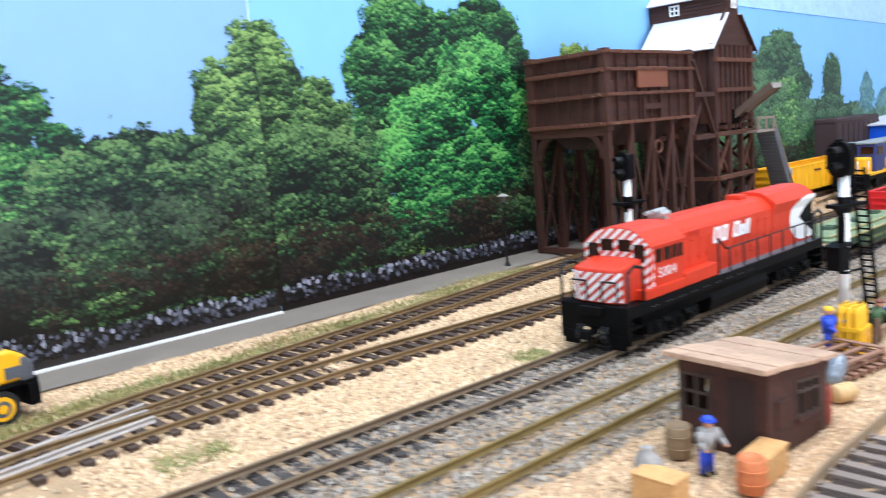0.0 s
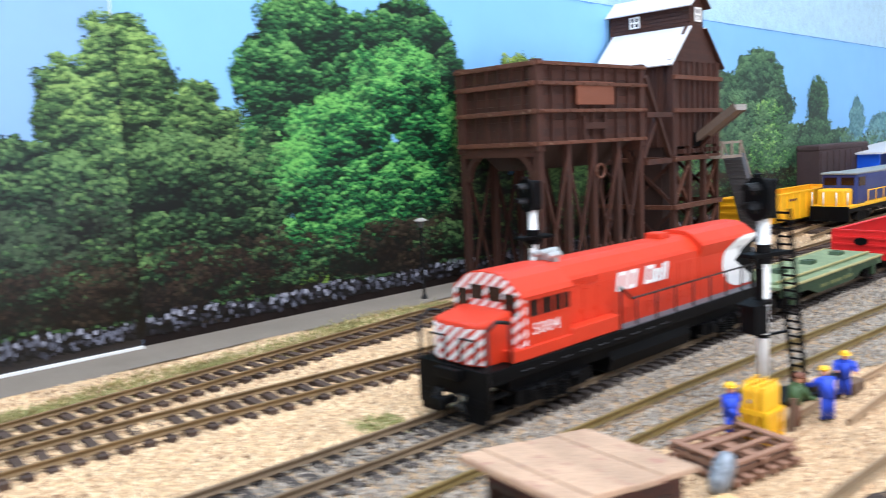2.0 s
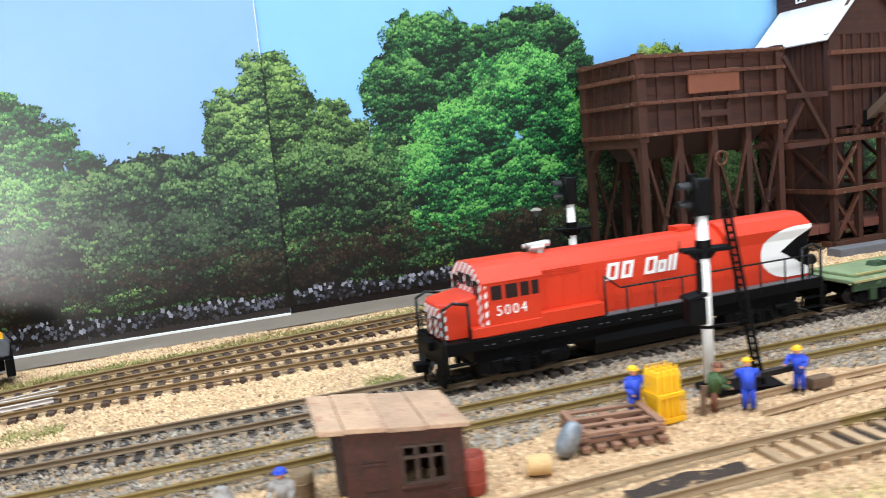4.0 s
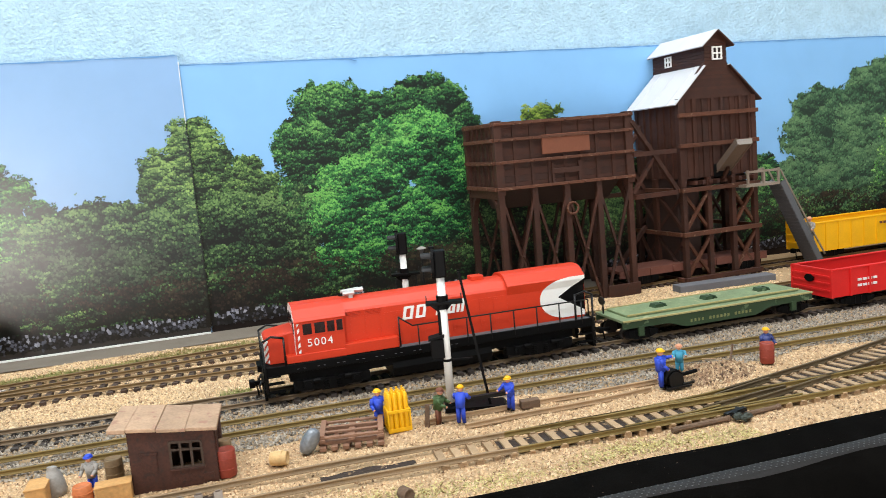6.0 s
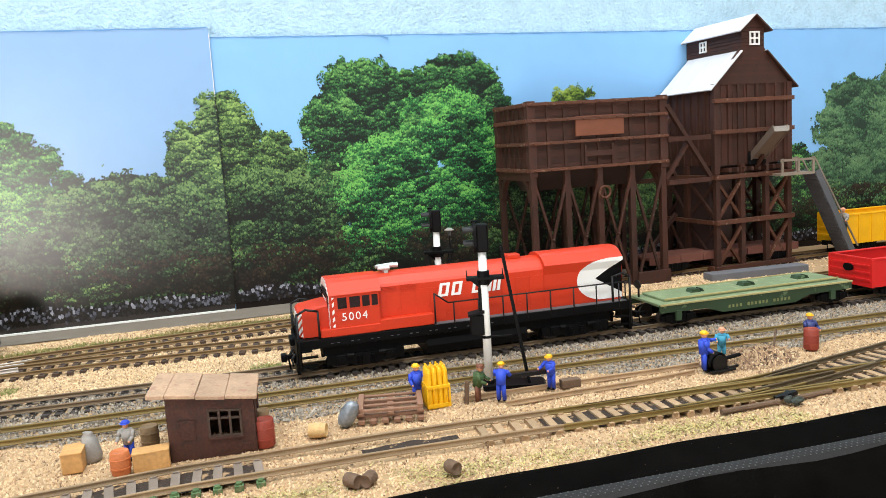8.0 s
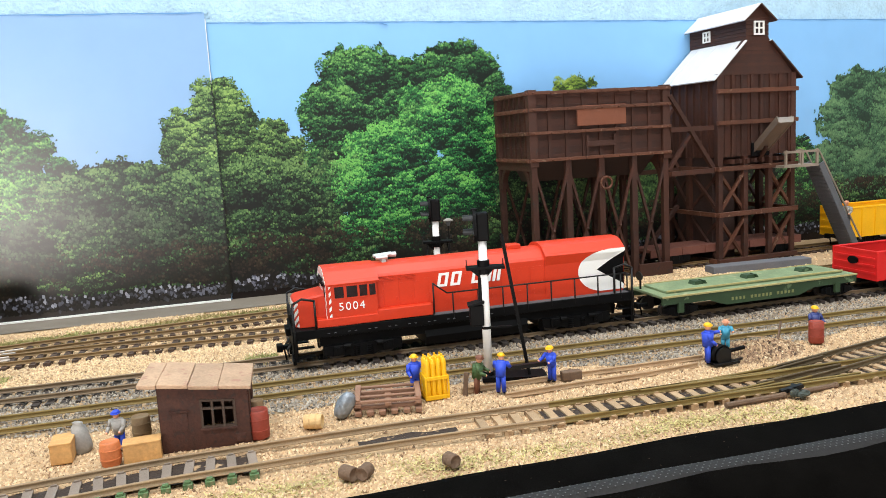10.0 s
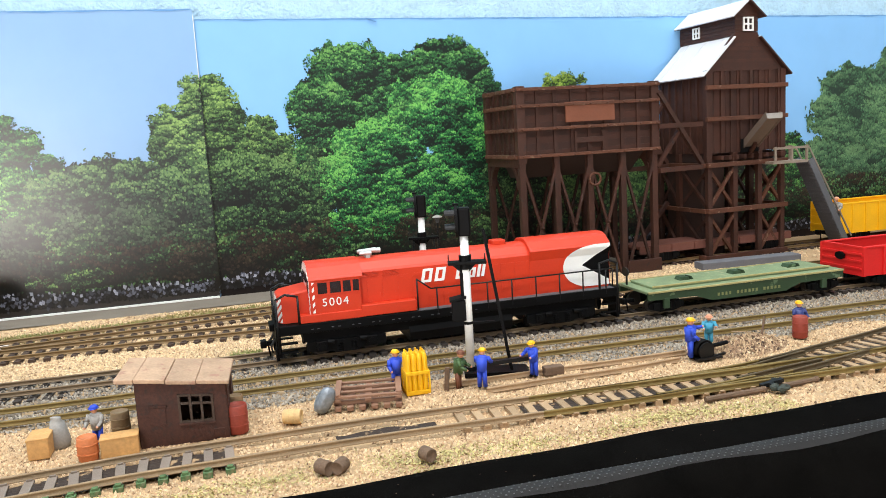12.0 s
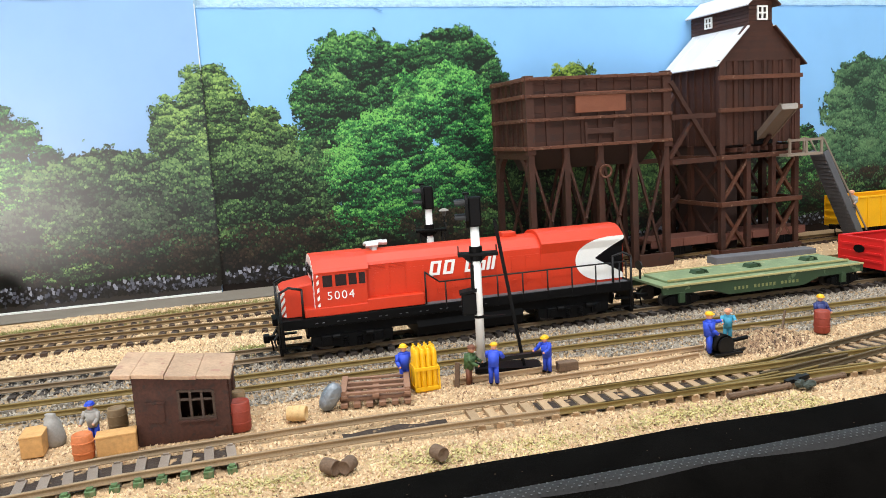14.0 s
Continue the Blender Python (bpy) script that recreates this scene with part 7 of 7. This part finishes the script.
part("louvre", box(B(), 0.0300, 0.0400, -0.0161, -0.0152, 0.0225, 0.0285), M["grey_dark"], exc)
for x in (-0.026, 0.026):
    for s in (-1, 1):
        tyre = part("wheel", rod(B(), (x, s * 0.0105, 0.0088), (x, s * 0.0165, 0.0088), 0.0090, 22), M["rubber"], exc, "black tyre")
        part("rim", rod(B(), (x, s * 0.0164, 0.0088), (x, s * 0.0170, 0.0088), 0.0062, 20), M["exc_yellow"], tyre, "yellow rim")
        part("hub", rod(B(), (x, s * 0.0169, 0.0088), (x, s * 0.0173, 0.0088), 0.0042, 16), M["grey_dark"], tyre, "dark hub")
        part("hub_cap", rod(B(), (x, s * 0.0172, 0.0088), (x, s * 0.0178, 0.0088), 0.0024, 12), M["exc_yellow"], tyre)
        part("fender", box(B(), x - 0.0090, x + 0.0090, s * 0.0135 - 0.0030, s * 0.0135 + 0.0030, 0.0182, 0.0194, 0.0004), M["black"], exc)

# ---- wagons and buildings further along ----
def on(line, x):
    y, t = at_track(line, x)
    return (x, y, 0), t


p, t = on(T1, 0.890)
bf = thing("flat_wagon", p, "plain brown flat wagon standing under the tower", "wagon", turn=t)
part("deck", box(B(), -0.088, 0.088, -0.0160, 0.0160, 0.0175, 0.0205, 0.0004), M["brown_car"], bf)
for s in (-1, 1):
    part("side_sill", box(B(), -0.088, 0.088, s * 0.0160 - 0.0008, s * 0.0160 + 0.0008, 0.0130, 0.0205), M["brown_car"], bf)
    for k in range(7):
        x = -0.078 + k * 0.026
        part("stake_pocket", box(B(), x - 0.0014, x + 0.0014, s * 0.0172 - 0.0008, s * 0.0172 + 0.0008, 0.0135, 0.0195), M["brown_car"], bf)
    coupler(bf, s * 0.088, s)
for x in (-0.060, 0.060):
    bogie(bf, x, 0.0105, 0.0050)
p, t = on(T1, 1.152)
y1 = gondola("gondola_wagon", p, t, 0.236, M["yellow_car"], "yellow open gondola wagon on the rear track", "open wagons", wide=0.0190, z0=0.0120, z1=0.0435, ribs=14)
bm = B()
for k in range(4):
    box(bm, -0.030 + k * 0.0052, -0.0265 + k * 0.0052, -0.0208, -0.0202, 0.034, 0.0365)
part("name_bars", bm, M["brown_car"], y1)["kind"] = "stuff"

p, t = on(T10, 1.288)
l2 = thing("diesel_locomotive", p, "navy blue model locomotive with yellow nose and grey roof", "locomotive", turn=t)
l2.scale = (1.1, 1.2, 1.12)
part("underframe", box(B(), -0.110, 0.110, -0.0180, 0.0180, 0.0160, 0.0225, 0.0006), M["black"], l2)
part("sill_stripe", box(B(), -0.110, 0.110, -0.0186, 0.0186, 0.0205, 0.0232, 0.0003), M["yellow_car"], l2, "yellow sill stripe")
part("nose", box(B(), -0.108, -0.086, -0.0130, 0.0130, 0.0225, 0.0400, 0.0020), M["yellow_car"], l2, "yellow nose")
part("cab", box(B(), -0.086, -0.060, -0.0165, 0.0165, 0.0225, 0.0545, 0.0020), M["navy"], l2)
part("cab_roof", box(B(), -0.088, -0.058, -0.0172, 0.0172, 0.0540, 0.0560, 0.0006), M["grey"], l2)
for y0, y1 in ((-0.0140, -0.0020), (0.0020, 0.0140)):
    part("cab_window", box(B(), -0.0866, -0.0858, y0, y1, 0.0430, 0.0510), M["glass"], l2)
for s in (-1, 1):
    part("cab_window", box(B(), -0.082, -0.064, s * 0.0166 - 0.0004, s * 0.0166 + 0.0004, 0.0420, 0.0510), M["glass"], l2)
part("long_hood", box(B(), -0.060, 0.106, -0.0125, 0.0125, 0.0225, 0.0540, 0.0020), M["navy"], l2)
part("hood_roof", box(B(), -0.060, 0.106, -0.0128, 0.0128, 0.0525, 0.0560, 0.0016), M["grey"], l2, "grey roof")
for x in (-0.070, 0.070):
    bogie(l2, x, 0.0165, 0.0062, 0.0155)
for s in (-1, 1):
    part("pilot", box(B(), s * 0.110 - 0.0012, s * 0.110 + 0.0012, -0.018, 0.018, 0.0075, 0.0225), M["black"], l2)
    tube("handrail", [(-0.058, s * 0.0178, 0.036), (0.104, s * 0.0178, 0.036)], 0.0006, M["yellow_car"], l2)
    for k in range(8):
        tube("rail_post", [(-0.058 + k * 0.023, s * 0.0178, 0.0225), (-0.058 + k * 0.023, s * 0.0178, 0.036)], 0.0005, M["yellow_car"], l2)
for y in (-0.0165, -0.006, 0.006, 0.0165):
    tube("end_rail_post", [(-0.110, y, 0.0225), (-0.110, y, 0.0370)], 0.0006, M["white"], l2)

shop = thing("workshop", (1.565, 0.79, 0), "bright blue workshop building with a pale roof edge", "building")
shop.scale = (1.0, 1.0, 0.84)
part("wall", box(B(), -0.105, 0.16, -0.010, 0.012, -0.001, 0.088), M["blue_build"], shop)
part("end_wall", box(B(), -0.105, -0.100, -0.060, -0.010, -0.001, 0.088), M["blue_build"], shop)
part("front_wall", box(B(), -0.055, 0.16, -0.062, -0.058, 0.060, 0.096), M["blue_build"], shop)
part("door_post", box(B(), -0.008, 0.020, -0.063, -0.057, -0.001, 0.060), M["blue_build"], shop)
part("roof", prism(B(), [(-0.110, 0.088), (0.165, 0.106), (0.165, 0.109), (-0.110, 0.091)], -0.066, 0.014), M["roof"], shop, "pale roof edge")
part("sign_board", box(B(), -0.050, 0.010, -0.0655, -0.0630, 0.078, 0.092, 0.0004), M["tan"], shop, "plain tan sign board")
part("lintel", box(B(), -0.075, 0.000, -0.0650, -0.0622, 0.064, 0.067), M["roof"], shop)
box_car = thing("box_wagon", (1.418, 0.776, 0), "dark brown box wagon far along the layout", "wagon", turn=3)
box_car.scale = (1.0, 1.0, 1.18)
part("body", box(B(), -0.085, 0.085, -0.016, 0.016, 0.014, 0.072, 0.001), M["dull_brown"], box_car)
part("roof", box(B(), -0.086, 0.086, -0.0165, 0.0165, 0.071, 0.078, 0.002), M["dull_brown"], box_car)
for k in range(9):
    part("rib", box(B(), -0.082 + k * 0.0205, -0.080 + k * 0.0205, -0.0172, -0.0160, 0.015, 0.070), M["dull_brown"], box_car)
for x in (-0.060, 0.060):
    bogie(box_car, x, 0.0105, 0.0050)

# the dotted ribbon pinned along the cloth
ribbon = thing("ribbon", (0, 0, 0), "dark woven ribbon with pale dots along the cloth", "ribbon")
bm = B()
prev = None
for i in range(161):
    x = -0.5 + 2.4 * i / 160
    y = front(x) - 0.0205 + 0.0012 * math.sin(x * 17)
    w = 0.0008 * math.sin(x * 23)
    row = [bm.verts.new(q) for q in ((x, y + 0.0034, -0.0038 + w), (x, y + 0.0018, -0.0018 + w), (x, y - 0.0034, -0.0030 + w), (x, y - 0.0064, -0.0105 + w))]
    if prev:
        for k in range(3):
            bm.faces.new((prev[k], prev[k + 1], row[k + 1], row[k]))
    prev = row
bmesh.ops.recalc_face_normals(bm, faces=bm.faces)
part("band", bm, M["ribbon"], ribbon, "", True)
v, f = [], []
for i, x in enumerate(np.arange(0.2, 1.0, 0.0016)):
    for r in range(4):
        if (i + r) % 2:
            continue
        y = front(x) - 0.0205 + 0.0012 * math.sin(x * 17) + 0.0012 - 0.0016 * r
        z = -0.00178 + 0.0008 * math.sin(x * 23) - 0.00032 * r + 0.00012
        b0, h = len(v), 0.00034 * rnd.uniform(0.7, 1.2)
        v += [(x - h, y - h, z - 0.00007), (x + h, y - h, z - 0.00007), (x + h, y + h, z + 0.00007), (x - h, y + h, z + 0.00007)]
        f.append((b0, b0 + 1, b0 + 2, b0 + 3))
dots = soup("dots", np.array(v), np.array(f), M["dot"], ribbon)
dots["kind"] = "stuff"

# lint and grit on the cloth
n = 60
x = rng.uniform(0.3, 0.95, n)
y = np.array([front(q) for q in x]) - rng.uniform(0.001, 0.018, n)
d = np.array([front(q) for q in x]) - y
z = np.interp(d, (0.0, 0.004, 0.014, 0.026), (0.0016, 0.0024, -0.0004, -0.0044)) + np.array([0.0012 * math.sin(q * 23) + 0.0008 * math.sin(q * 61 + 1) for q in x]) * np.interp(d, (0.0, 0.004, 0.014), (0.6, 0.6, 1.0))
h = rng.uniform(0.00015, 0.0004, n)
a = rng.uniform(0, 3.14, n)
v = np.stack([np.stack([x + h * np.cos(a + k), y + h * np.sin(a + k), z + 0 * h], 1) for k in (0, 1.2, 3.1, 4.4)], 1).reshape(-1, 3)
tagged(soup("lint", v, np.arange(4 * n).reshape(-1, 4), M["log"]), "specks of sand and lint on the black cloth", "lint", "", "stuff")
